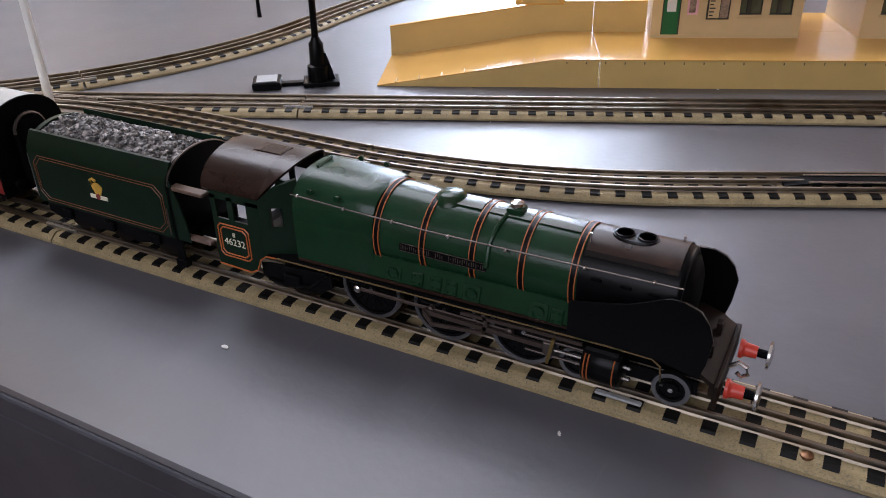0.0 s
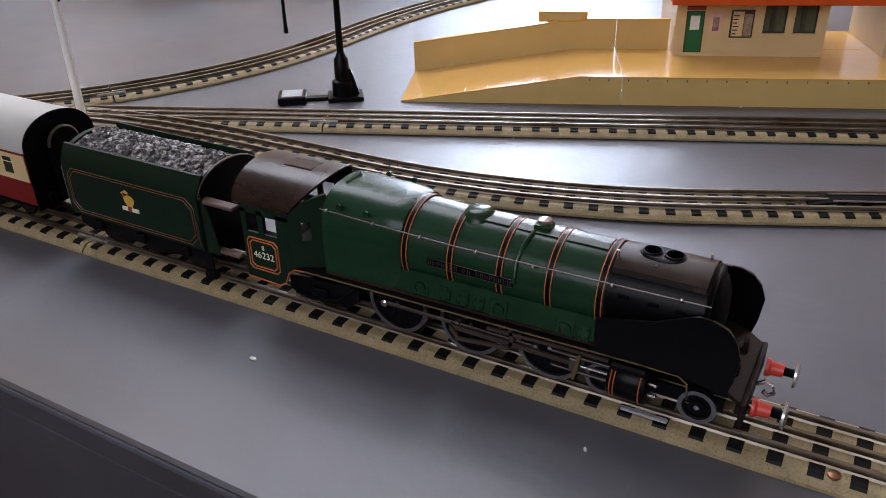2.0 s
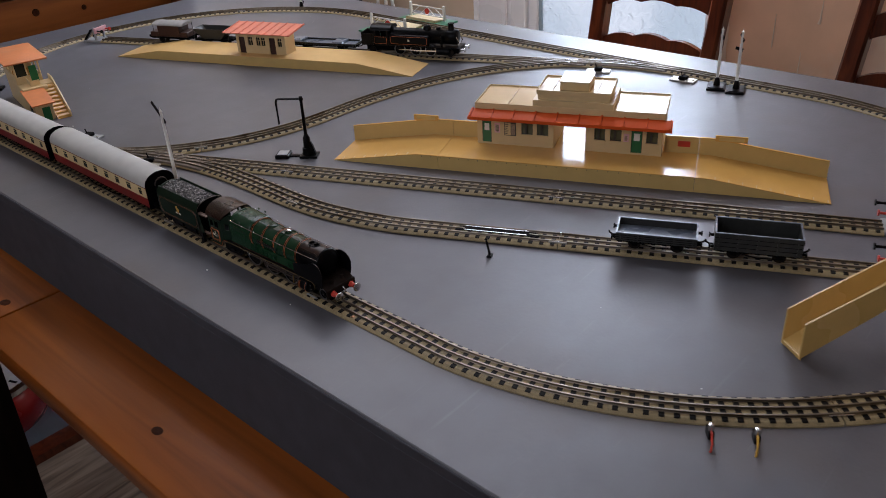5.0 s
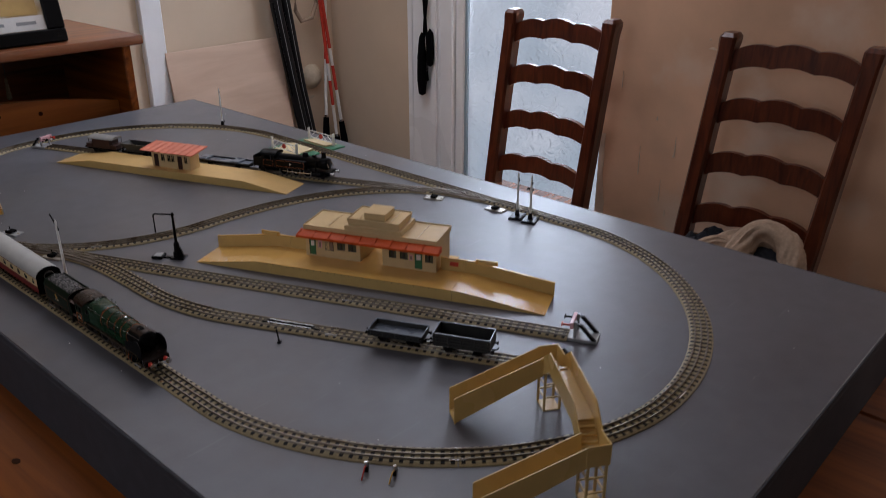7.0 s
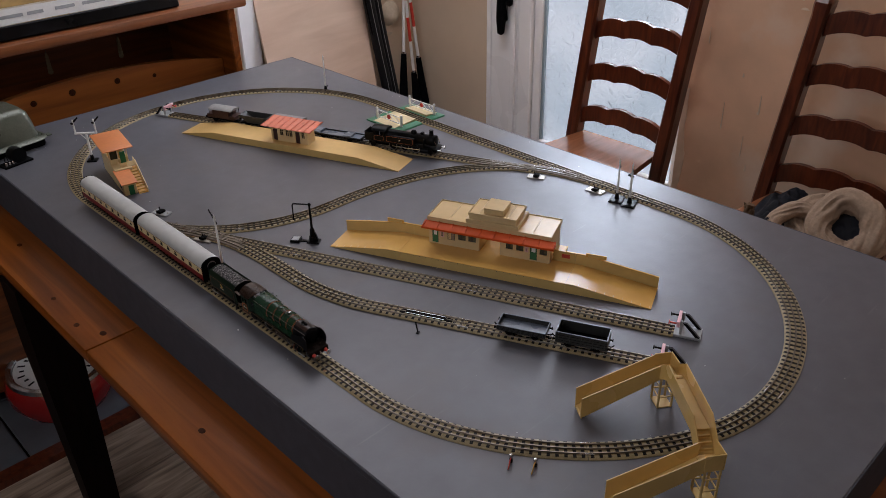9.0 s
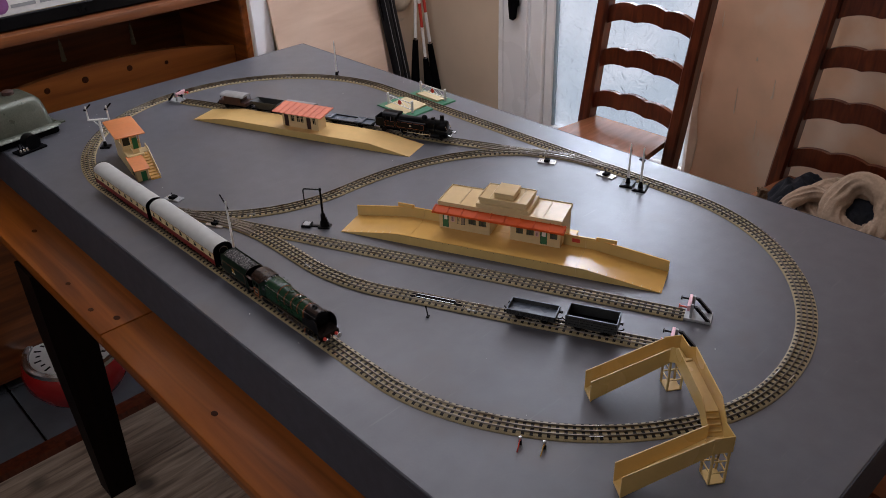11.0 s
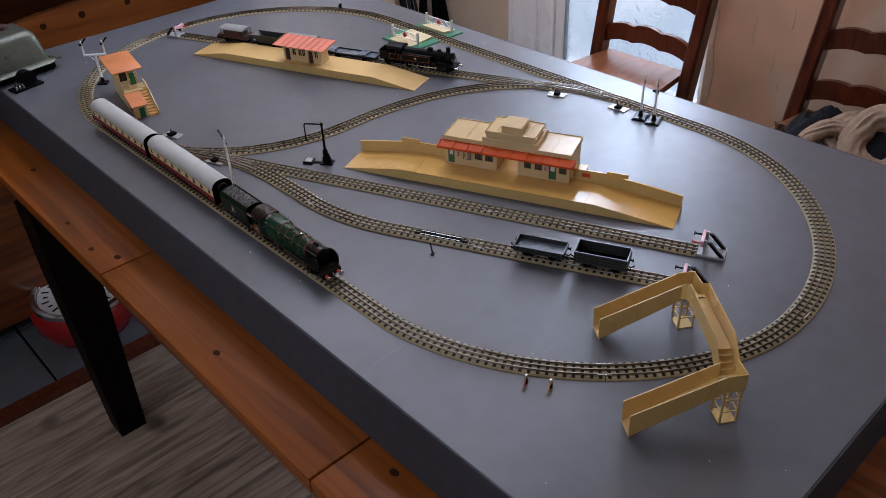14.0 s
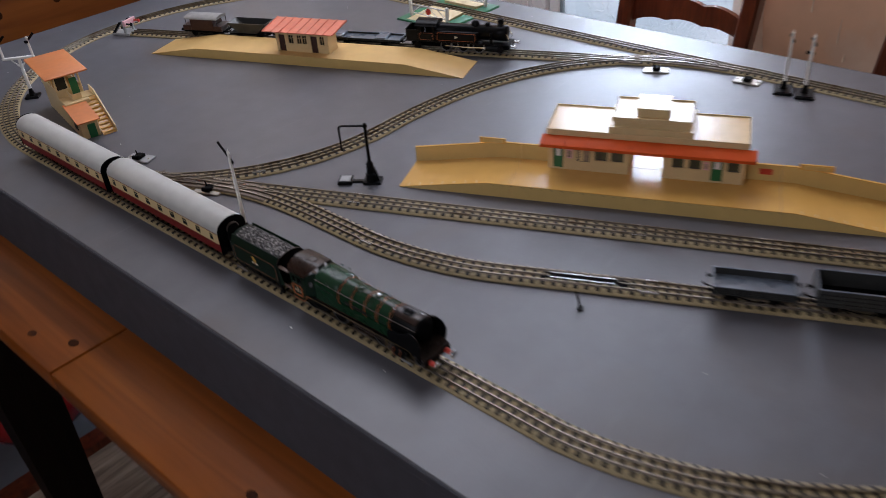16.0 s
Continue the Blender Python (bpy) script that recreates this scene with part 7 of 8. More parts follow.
# ---- buffer stops ----
def buffer_stop(at, deg):
    """Faces local -x; the track ends at local x = 0."""
    b = thing("buffer_stop", pose(*at, TOP, 0, 0, deg), "grey buffer stop with a faded pink beam", "buffer stop", "buffer stops")
    part("base_plate", box(-0.004, 0.036, -0.0150, 0.0150, 0.0, 0.0045, 0.0006), BUFGREY, b)
    part("upright", box(0.004, 0.008, -0.0140, -0.0100, 0.0050, 0.0290, 0.0004), BUFGREY, b)
    part("upright", box(0.004, 0.008, 0.0100, 0.0140, 0.0050, 0.0290, 0.0004), BUFGREY, b)
    part("beam", box(-0.001, 0.0038, -0.0165, 0.0165, 0.0185, 0.0285, 0.0006), PINK, b, "faded pink cross beam")
    for s in (-1, 1):
        part("brace", loft([[(x, s * 0.012 - 0.0022, z), (x + 0.006, s * 0.012 - 0.0022, z), (x + 0.006, s * 0.012 + 0.0022, z), (x, s * 0.012 + 0.0022, z)] for x, z in ((0.0285, 0.0045), (0.0080, 0.0260))]), BLACK, b, "black sloping brace")
        part("buffer", lathe([(0.0014, 0.0), (0.0014, -0.010), (0.0034, -0.0105), (0.0032, -0.0118), (0.0, -0.012)], (-0.001, s * 0.0115, 0.0225), "x", 14), RED if s < 0 else BLACK, b)
    return b


stop = buffer_stop((0.0425, -0.209), -66.5)
copy_thing(stop, pose(-0.0470, -0.236, TOP, 0, 0, -65))
copy_thing(stop, pose(-0.0360, 1.220, TOP, 0, 0, 112.3))


# ---- signals ----
def mast(parent, x, y, h, arm_z, arm_deg, r=0.0021, post_mat=None, arm_mat=None, reach=0.0230, face=0.0):
    post_mat = post_mat or WHITEP
    p = part("post", lathe([(r, 0.010), (r, h * 0.5), (r * 0.75, h), (0.0, h + 0.0005)], (x, y, 0), "z", 10), post_mat, parent, "thin white post")
    part("finial", lathe([(r * 0.6, h), (r * 1.0, h + 0.0012), (r * 0.4, h + 0.003), (0.0, h + 0.0065)], (x, y, 0), "z", 8), post_mat, p)
    m = Matrix.Translation((x, y, arm_z)) @ Matrix.Rotation(radians(face), 4, "Z") @ Matrix.Rotation(radians(arm_deg), 4, "Y")
    part("arm", box(0.001, reach, -0.0012, -0.0004, -0.0022, 0.0022, 0.0003, m=m), arm_mat or RED, p, "small signal arm")
    part("spectacle", box(-0.0060, 0.001, -0.0014, -0.0004, -0.0035, 0.0018, 0.0006, m=m), BLACK, p)
    return p


def signal(at, deg, h=0.100, arm=-50, arm_mat=None, post_mat=None, plate=(0.022, 0.018), reach=0.0230):
    s = thing("semaphore_signal", pose(*at, TOP, 0, 0, deg), "white post semaphore signal on a black base", "signal", "signals")
    b = part("base_plate", box(-plate[0] / 2, plate[0] / 2, -plate[1] / 2, plate[1] / 2, 0.0, 0.0032, 0.0007), BLACK, s, "black die-cast base")
    part("base_rim", box(-plate[0] / 2 + 0.002, plate[0] / 2 - 0.002, -plate[1] / 2 + 0.002, plate[1] / 2 - 0.002, 0.0032, 0.0044, 0.0004), BLACK, b)
    part("mount", lathe([(0.0050, 0.0044), (0.0042, 0.009), (0.0034, 0.0135), (0.0025, 0.016), (0.0, 0.016)], (0, 0, 0), "z", 12), BLACK, b)
    part("lever", rod((0.004, 0, 0.008), (0.0085, 0, 0.0150), 0.0010, 8), BLACK, s)
    part("pull_wire", tube([(0.004, 0.001, 0.012), (0.0040, 0.001, h - 0.012)], 0.00025, 5), DULL, s)
    mast(s, 0, 0, h, h - 0.007, arm, arm_mat=arm_mat, post_mat=post_mat, reach=reach, face=35)
    return s


signal((-0.345, 0.452), 60, 0.104, arm=-48, arm_mat=BLACK)
signal((0.346, 0.114), 20, 0.084, arm=-35, arm_mat=BLACK, plate=(0.034, 0.026), reach=0.0075)
two = signal((0.347, 0.085), 20, 0.084, arm=-35, arm_mat=BLACK, plate=(0.034, 0.026), reach=0.0075)
mast(two, 0.0008, 0.0012, 0.066, 0.061, -20, r=0.0015, arm_mat=BLACK, reach=0.007, face=120)
signal((0.349, 1.070), 10, 0.096, arm=80, arm_mat=WHITEP, plate=(0.016, 0.012))
br = thing("bracket_signal", pose(-0.300, 1.085, TOP, 0, 0, -40), "white bracket signal with two posts on a black base", "signal", "signals")
bb = part("base_plate", box(-0.011, 0.011, -0.009, 0.009, 0.0, 0.0040, 0.0007), BLACK, br, "black die-cast base")
part("mount", lathe([(0.0048, 0.004), (0.0040, 0.010), (0.0026, 0.016), (0.0, 0.016)], (0, 0, 0), "z", 12), BLACK, bb)
part("main_post", lathe([(0.0027, 0.012), (0.0025, 0.066), (0.0, 0.067)], (0, 0, 0), "z", 10), WHITEP, br)
part("bracket", box(-0.0245, 0.0245, -0.0026, 0.0026, 0.0655, 0.0690, 0.0006), WHITEP, br, "white cross bracket")
for s in (-1, 1):
    part("bracket_strut", rod((s * 0.001, 0, 0.052), (s * 0.013, 0, 0.0660), 0.0011, 8), WHITEP, br)
    p = part("doll_post", lathe([(0.0020, 0.069), (0.0017, 0.096), (0.0024, 0.0975), (0.0, 0.1005)], (s * 0.0225, 0, 0), "z", 10), WHITEP, br)
    part("arm", box(0.001, 0.0150, -0.0012, -0.0004, -0.0019, 0.0019, 0.0003, m=Matrix.Translation((s * 0.0225, 0, 0.093)) @ Matrix.Rotation(radians(30), 4, "Z") @ Matrix.Rotation(radians(-40), 4, "Y")), BLACK, p)
    part("spectacle", box(-0.0050, 0.001, -0.0024, -0.0014, -0.0030, 0.0018, 0.0005, m=Matrix.Translation((s * 0.0225, 0, 0.092))), BLACK, p)

# ---- water crane ----
wc = thing("water_crane", pose(-0.176, 0.419, TOP, 0, 0, 126), "black die-cast water crane with a square hanging hose arm", "water crane")
part("base", box(-0.013, 0.010, -0.009, 0.009, 0.0, 0.0030, 0.0006), BLACK, wc)
part("drain_link", box(0.010, 0.024, -0.003, 0.003, 0.0, 0.0022, 0.0004), BLACK, wc)
dr = part("drain_box", box(0.024, 0.042, -0.0095, 0.0095, 0.0, 0.0048, 0.0008), BLACK, wc, "black open drain box")
part("drain_tray", box(0.0265, 0.0395, -0.0070, 0.0070, 0.0048, 0.0053), BUFGREY, dr)
part("pedestal", lathe([(0.0072, 0.003), (0.0068, 0.012), (0.0050, 0.013), (0.0046, 0.026), (0.0032, 0.028), (0.0026, 0.030), (0.0, 0.030)], (0, 0, 0), "z", 14), BLACK, wc)
part("buttress", loft([[(-0.004 - u, -0.0022, z), (-0.002, -0.0022, z), (-0.002, 0.0022, z), (-0.004 - u, 0.0022, z)] for u, z in ((0.0065, 0.003), (0.0040, 0.012), (0.0015, 0.020))]), BLACK, wc)
part("column", lathe([(0.0023, 0.028), (0.0019, 0.074), (0.0028, 0.076), (0.0022, 0.080), (0.0, 0.081)], (0, 0, 0), "z", 12), BLACK, wc)
part("arm", tube([(-0.003, 0, 0.0765), (0.0, 0, 0.0770), (0.029, 0, 0.0770), (0.0315, 0, 0.0760), (0.0325, 0, 0.073), (0.0325, 0, 0.044)], 0.0014, 8), BLACK, wc)

# ---- level crossing ----
for x0, x1, gx, lb in ((0.290, 0.3605, 0.308, "a"), (0.3960, 0.434, 0.418, "b")):
    lc = thing("level_crossing_ramp", pose(0, 0.704, TOP), "sand coloured crossing ramp on a green base with a white gate", "level crossing", "level crossing")
    hi, lo = (x1, x0) if lb == "a" else (x0, x1)
    part("green_base", loft([[(x0 - 0.004 * k, y0, z), (x1 + 0.004 * k * (lb == "b"), y0, z), (x1 + 0.004 * k * (lb == "b"), y1, z), (x0 - 0.004 * k, y1, z)] for k, z, y0, y1 in ((1, 0.0, -0.008, 0.118), (1, 0.0030, -0.006, 0.116), (0, 0.0042, -0.002, 0.112))]), BASEGREEN, lc, "green moulded grass base")
    part("road_ramp", loft([[(x, 0.016, 0.0040), (x, 0.094, 0.0040), (x, 0.094, z), (x, 0.016, z)] for x, z in ((lo, 0.0045), (hi, 0.0090))]), SAND, lc, "sand coloured road ramp")
    for yy in (0.010, 0.100):
        part("gate_post", box(gx - 0.0025, gx + 0.0025, yy - 0.0025, yy + 0.0025, 0.003, 0.033, 0.0006), WHITEP, lc)
    gt = part("gate", box(gx - 0.0008, gx + 0.0008, 0.0125, 0.0975, 0.0255, 0.0275), WHITEP, lc, "white braced gate with a red disc")
    part("gate_rail", box(gx - 0.0008, gx + 0.0008, 0.0125, 0.0975, 0.0095, 0.0115), WHITEP, gt)
    for a, b in ((0.013, 0.034), (0.034, 0.055), (0.076, 0.055), (0.097, 0.076)):
        part("gate_brace", tube([(gx, a, 0.0105), (gx, b, 0.0260)], 0.0008, 6), WHITEP, gt)
    part("gate_disc", lathe([(0.0056, -0.0012), (0.0056, 0.0012), (0.0, 0.0013)], (gx - 0.0010, 0.055, 0.0185), "x", 20), RED, gt)


# ---- wagons ----
def chassis(w, L, m=MATTBLACK, half=0.0165):
    part("solebar", box(-L / 2, L / 2, -half * 0.8, half * 0.8, 0.0085, 0.0112, 0.0003), m, w)
    for s in (-1, 1):
        for x in (-L * 0.27, L * 0.27):
            ww = disc_wheel(w, x, s * 0.0088, 0.0062)
            part("axle_guard", loft([[(x - k, s * 0.0118 - 0.0004, z), (x + k, s * 0.0118 - 0.0004, z), (x + k, s * 0.0118 + 0.0004, z), (x - k, s * 0.0118 + 0.0004, z)] for k, z in ((0.0022, 0.0045), (0.0030, 0.0065), (0.0055, 0.0086))]), m, w)
        part("brake_gear", tube([(-L * 0.2, s * 0.0122, 0.0075), (0.0, s * 0.0125, 0.0045), (L * 0.34, s * 0.0128, 0.0055)], 0.0005, 6), m, w)
        for x in (-1, 1):
            part("buffer", lathe([(0.0017, 0.0), (0.0012, x * 0.004), (0.0026, x * 0.0045), (0.0024, x * 0.0055), (0.0, x * 0.0056)], (x * L / 2, s * 0.0113, 0.0122), "x", 12), m, w)
    for x in (-1, 1):
        part("coupling", tube([(x * L / 2, 0, 0.0085), (x * (L / 2 + 0.005), 0, 0.0085), (x * (L / 2 + 0.008), 0, 0.0105), (x * (L / 2 + 0.0085), 0, 0.0125)], 0.0009, 6), m, w)


def open_body(w, L, wide, z0, z1, outer, inner):
    part("wagon_floor", box(-L / 2 + 0.001, L / 2 - 0.001, -wide + 0.001, wide - 0.001, z0, z0 + 0.0012), inner, w)
    for s in (-1, 1):
        sd = part("side", box(-L / 2, L / 2, *sorted((s * (wide - 0.0012), s * wide)), z0, z1, 0.0003), outer, w)
        for k in range(5):
            x = -L / 2 + 0.004 + k * (L - 0.008) / 4
            part("strap", box(x - 0.0007, x + 0.0007, *sorted((s * wide, s * (wide + 0.0006))), z0, z1), outer, sd)
        for k in range(1, 4):
            z = z0 + (z1 - z0) * k / 4
            part("plank_line", box(-L / 2, L / 2, *sorted((s * wide, s * (wide + 0.00025))), z - 0.0002, z + 0.0002), MATTBLACK, sd)
        part("rim", box(-L / 2, L / 2, *sorted((s * (wide - 0.0014), s * (wide + 0.0002))), z1, z1 + 0.0006), WAGLIGHT, sd)
    for x in (-1, 1):
        e = part("end", box(*sorted((x * (L / 2 - 0.0012), x * L / 2)), -wide + 0.0013, wide - 0.0013, z0, z1, 0.0003), outer, w)
        part("rim", box(*sorted((x * (L / 2 - 0.0014), x * (L / 2 + 0.0002))), -wide + 0.0013, wide - 0.0013, z1, z1 + 0.0006), WAGLIGHT, e)


GD = -65.0
w1 = thing("low_open_wagon", pose(-0.1325, -0.0520, RAILTOP + 0.001, 0, 0, GD), "dark grey low-sided wagon with a blue-grey floor", "wagon", "goods wagons")
chassis(w1, 0.073)
open_body(w1, 0.075, 0.0165, 0.0112, 0.0195, WAGGREY, WAGLIGHT)
for x in (-0.028, 0.028):
    part("floor_rivet", lathe([(0.0012, 0.0), (0.0010, 0.0006), (0.0, 0.0008)], (x, -0.008, 0.0124), "z", 10), WAGGREY, w1)
w2 = thing("high_open_wagon", pose(-0.0945, -0.1340, RAILTOP + 0.001, 0, 0, GD), "dark grey-green empty high-sided coal wagon", "wagon", "goods wagons")
chassis(w2, 0.074)
open_body(w2, 0.076, 0.0168, 0.0112, 0.0290, WAGGREY, MATTBLACK)

ID = -67.65


def on_island(s):
    d = Vector((0.372, -0.904)).normalized()
    return (-0.034 + d.x * s, 1.215 + d.y * s, RAILTOP + 0.0009)


bv = thing("brake_van", pose(*on_island(0.168), 0, 0, ID), "brown goods brake van with a pale grey roof", "wagon", "goods wagons")
chassis(bv, 0.084)
part("floor_plate", box(-0.042, 0.042, -0.0165, 0.0165, 0.0112, 0.0125), MATTBLACK, bv)
part("cabin", box(-0.024, 0.024, -0.0155, 0.0155, 0.0125, 0.0330, 0.0005), WAGBROWN, bv, "brown planked cabin")
part("veranda_rail", box(-0.041, -0.0245, -0.0160, 0.0160, 0.0125, 0.0215, 0.0004), WAGBROWN, bv)
part("veranda_rail", box(0.0245, 0.041, -0.0160, 0.0160, 0.0125, 0.0215, 0.0004), WAGBROWN, bv)
for x in (-0.033, 0.033):
    for s in (-1, 1):
        part("roof_post", rod((x, s * 0.0152, 0.0210), (x, s * 0.0152, 0.0340), 0.0006, 6), WAGGREY, bv)
part("roof", loft([[(x, 0.0175 * math.cos(radians(a)), 0.0335 + 0.0055 * math.sin(radians(a))) for a in range(0, 181, 12)] for x in (-0.034, 0.034)]), VANROOF, bv, "grey curved roof")
hp = thing("hopper_wagon", pose(*on_island(0.262), 0, 0, ID), "grey sloping-ended hopper wagon", "wagon", "goods wagons")
chassis(hp, 0.078)
for s in (-1, 1):
    part("hopper_side", loft([[(-0.039, s * 0.0166, 0.0300), (0.039, s * 0.0166, 0.0300), (0.039, s * 0.0154, 0.0300), (-0.039, s * 0.0154, 0.0300)], [(-0.018, s * 0.0140, 0.0115), (0.018, s * 0.0140, 0.0115), (0.018, s * 0.0128, 0.0115), (-0.018, s * 0.0128, 0.0115)]]), WAGGREY, hp)
    part("hopper_end", loft([[(s * 0.039, -0.0153, 0.0300), (s * 0.039, 0.0153, 0.0300), (s * 0.0378, 0.0153, 0.0300), (s * 0.0378, -0.0153, 0.0300)], [(s * 0.018, -0.0127, 0.0118), (s * 0.018, 0.0127, 0.0118), (s * 0.0165, 0.0127, 0.0118), (s * 0.0165, -0.0127, 0.0118)]]), WAGGREY, hp)
    part("hopper_stay", rod((s * 0.037, -0.0155, 0.0112), (s * 0.037, -0.0160, 0.0295), 0.0006, 6), WAGGREY, hp)
part("hopper_floor", box(-0.018, 0.018, -0.013, 0.013, 0.0113, 0.0120), MATTBLACK, hp)
vn = thing("goods_van", pose(*on_island(0.357), 0, 0, ID), "dark goods van with a pale curved roof", "wagon", "goods wagons")
chassis(vn, 0.078)
part("van_body", box(-0.039, 0.039, -0.0163, 0.0163, 0.0112, 0.0320, 0.0005), WAGBROWN, vn)
for s in (-1, 1):
    part("van_door", box(-0.010, 0.010, *sorted((s * 0.0163, s * 0.0170)), 0.0120, 0.0310, 0.0003), WAGBROWN, vn)
part("roof", loft([[(x, 0.0172 * math.cos(radians(a)), 0.0318 + 0.0062 * math.sin(radians(a))) for a in range(0, 181, 12)] for x in (-0.0402, 0.0402)]), VANROOF, vn, "grey curved roof")
lw = thing("bolster_wagon", pose(*on_island(0.490), 0, 0, ID), "long low blue-grey flat wagon with end bolsters", "wagon", "goods wagons")
chassis(lw, 0.130)
open_body(lw, 0.132, 0.0158, 0.0112, 0.0150, WAGGREY, WAGLIGHT)
for x in (-0.052, 0.030):
    part("bolster", box(x - 0.010, x + 0.010, -0.0150, 0.0150, 0.0126, 0.0175, 0.0006), WAGLIGHT, lw)

# black tank locomotive beside the island platform
tk = thing("tank_locomotive", pose(*on_island(0.660), 0, 0, ID), "black toy tank locomotive with thin pale lining", "locomotive")
part("footplate", box(-0.074, 0.072, -0.0165, 0.0165, 0.0145, 0.0158, 0.0003), BLACK, tk)
part("boiler", loft([ring_x(x, r, 0.0290) for x, r in ((-0.030, 0.0118), (0.050, 0.0112), (0.0505, 0.0118), (0.066, 0.0118), (0.067, 0.0105))]), BLACK, tk, smooth=60)
for s in (-1, 1):
    t = part("side_tank", box(-0.032, 0.028, *sorted((s * 0.0095, s * 0.0165)), 0.0158, 0.0325, 0.0015, segs=2), BLACK, tk, "black side tank with a pale lined panel")
    lined_panel(t, -0.029, 0.025, 0.0185, 0.0300, s * 0.01655, cut=0.0015, w=0.0006, double=False)
    part("tank_emblem", lathe([(0.0026, 0.0), (0.0026, s * 0.0003), (0.0, s * 0.0003)], (-0.002, s * 0.0165, 0.0242), "y", 3), CREAMLET, t)
    c = part("cab_side", box(-0.056, -0.033, *sorted((s * 0.0155, s * 0.0165)), 0.0158, 0.0300, 0.0003), BLACK, tk)
    lined_panel(c, -0.054, -0.035, 0.0180, 0.0285, s * 0.01655, cut=0.0012, w=0.0005, double=False)
    b = part("bunker_side", box(-0.074, -0.0565, *sorted((s * 0.0150, s * 0.0163)), 0.0158, 0.0330, 0.0003), BLACK, tk)
    part("cab_pillar", box(-0.036, -0.033, *sorted((s * 0.0150, s * 0.0162)), 0.0300, 0.0400), BLACK, tk)
    part("cab_pillar", box(-0.056, -0.052, *sorted((s * 0.0150, s * 0.0162)), 0.0300, 0.0400), BLACK, tk)
    part("cylinder", lathe([(0.0, -0.009), (0.0056, -0.009), (0.0056, 0.009), (0.0, 0.009)], (0.048, s * 0.0125, 0.0090), "x", 16), BLACK, tk)
    for x in (-0.018, 0.006, 0.028):
        spoked_wheel(tk, x, s * 0.0095, 0.0098, 12, "black spoked driving wheel", side=s)
    for x in (-0.060, 0.057):
        disc_wheel(tk, x, s * 0.0090, 0.0062)
    part("coupling_rod", box(-0.019, 0.029, *sorted((s * 0.0120, s * 0.0128)), 0.0080, 0.0096, 0.0002), STEEL, tk)
    part("connecting_rod", loft([[(x, s * 0.0136 - 0.0004, z - 0.0009), (x, s * 0.0136 + 0.0004, z - 0.0009), (x, s * 0.0136 + 0.0004, z + 0.0009), (x, s * 0.0136 - 0.0004, z + 0.0009)] for x, z in ((0.005, 0.0085), (0.038, 0.0092))]), STEEL, tk)
    part("steam_pipe", tube([(0.046, s * 0.006, 0.0360), (0.046, s * 0.0125, 0.0300), (0.046, s * 0.0140, 0.0160)], 0.0018, 8), BLACK, tk)
    part("front_buffer", lathe([(0.0020, 0.0), (0.0016, 0.006), (0.0036, 0.0064), (0.0034, 0.0078), (0.0, 0.0082)], (0.072, s * 0.0113, 0.0125), "x", 14), STEEL, tk)
part("bunker_rear", box(-0.0745, -0.0735, -0.0150, 0.0150, 0.0158, 0.0345, 0.0003), BLACK, tk)
part("cab_front", box(-0.034, -0.033, -0.0150, 0.0150, 0.0300, 0.0400), BLACK, tk)
part("cab_roof", loft([[(x, 0.0172 * math.cos(radians(a)), 0.0385 + 0.0075 * math.sin(radians(a))) for a in range(0, 181, 12)] for x in (-0.060, -0.029)]), BLACK, tk, smooth=50)
part("chimney", lathe([(0.0058, 0.0), (0.0042, 0.002), (0.0038, 0.009), (0.0048, 0.0105), (0.0040, 0.0115), (0.0, 0.011)], (0.057, 0, 0.0395), "z", 16), BLACK, tk)
part("dome", lathe([(0.0062, -0.002), (0.0055, 0.003), (0.0040, 0.0060), (0.0, 0.0070)], (0.022, 0, 0.0400), "z", 16), BLACK, tk, smooth=70)
part("top_feed", box(0.036, 0.042, -0.004, 0.004, 0.0390, 0.0440, 0.0008), BLACK, tk)
part("buffer_beam", box(0.071, 0.0725, -0.0165, 0.0165, 0.0095, 0.0158, 0.0003), BLACK, tk)
part("main_frame", box(-0.070, 0.068, -0.006, 0.006, 0.0050, 0.0145), MATTBLACK, tk)
for s in (-1, 1):
    part("front_step", tube([(0.0670, s * 0.010, 0.0160), (0.0700, s * 0.0100, 0.0240), (0.0660, s * 0.0100, 0.0320)], 0.0007, 6), STEEL, tk)


for ob in list(tk.children_recursive):
    if ob.name.startswith("wheel"):
        ob.location.x *= 1.22
    elif not ob.parent.name.startswith("wheel"):
        ob.data.transform(Matrix.Diagonal((1.22, 1.0, 1.08, 1.0)))


# ---- point levers, wires and small fittings ----
def point_lever(at, deg, clear):
    p = thing("point_switch", pose(*at, TOP, 0, 0, deg), "small metal point switch plate with a lever", "point switch", "point switches")
    part("plate", box(-0.019, 0.019, -0.010, 0.010, 0.0, 0.0026, 0.0008), CLEARDK if clear else BUFGREY, p)
    part("housing", box(-0.006, 0.006, -0.0065, 0.0045, 0.0026, 0.0072, 0.0010), MATTBLACK, p)
    part("coil", lathe([(0.0, -0.005), (0.0030, -0.0048), (0.0030, 0.0048), (0.0, 0.005)], (0.0, 0.0065, 0.0058), "x", 12), MATTBLACK, p)
    part("lever", rod((0.002, 0, 0.007), (0.0055, -0.002, 0.0125), 0.0009, 8), MATTBLACK, p)
    for x in (-0.015, 0.015):
        part("fixing_screw", lathe([(0.0018, 0.0), (0.0016, 0.0008), (0.0, 0.001)], (x, 0.0, 0.0026), "z", 10), STEEL, p)
    return p


for at, deg, clear in (((-0.3540, 0.867), 100, False), ((-0.3165, 0.731), 112, False), ((-0.3120, 0.574), 112, True), ((0.3175, 0.298), 115, True), ((0.3490, 0.168), 95, True)):
    point_lever(at, deg, clear)

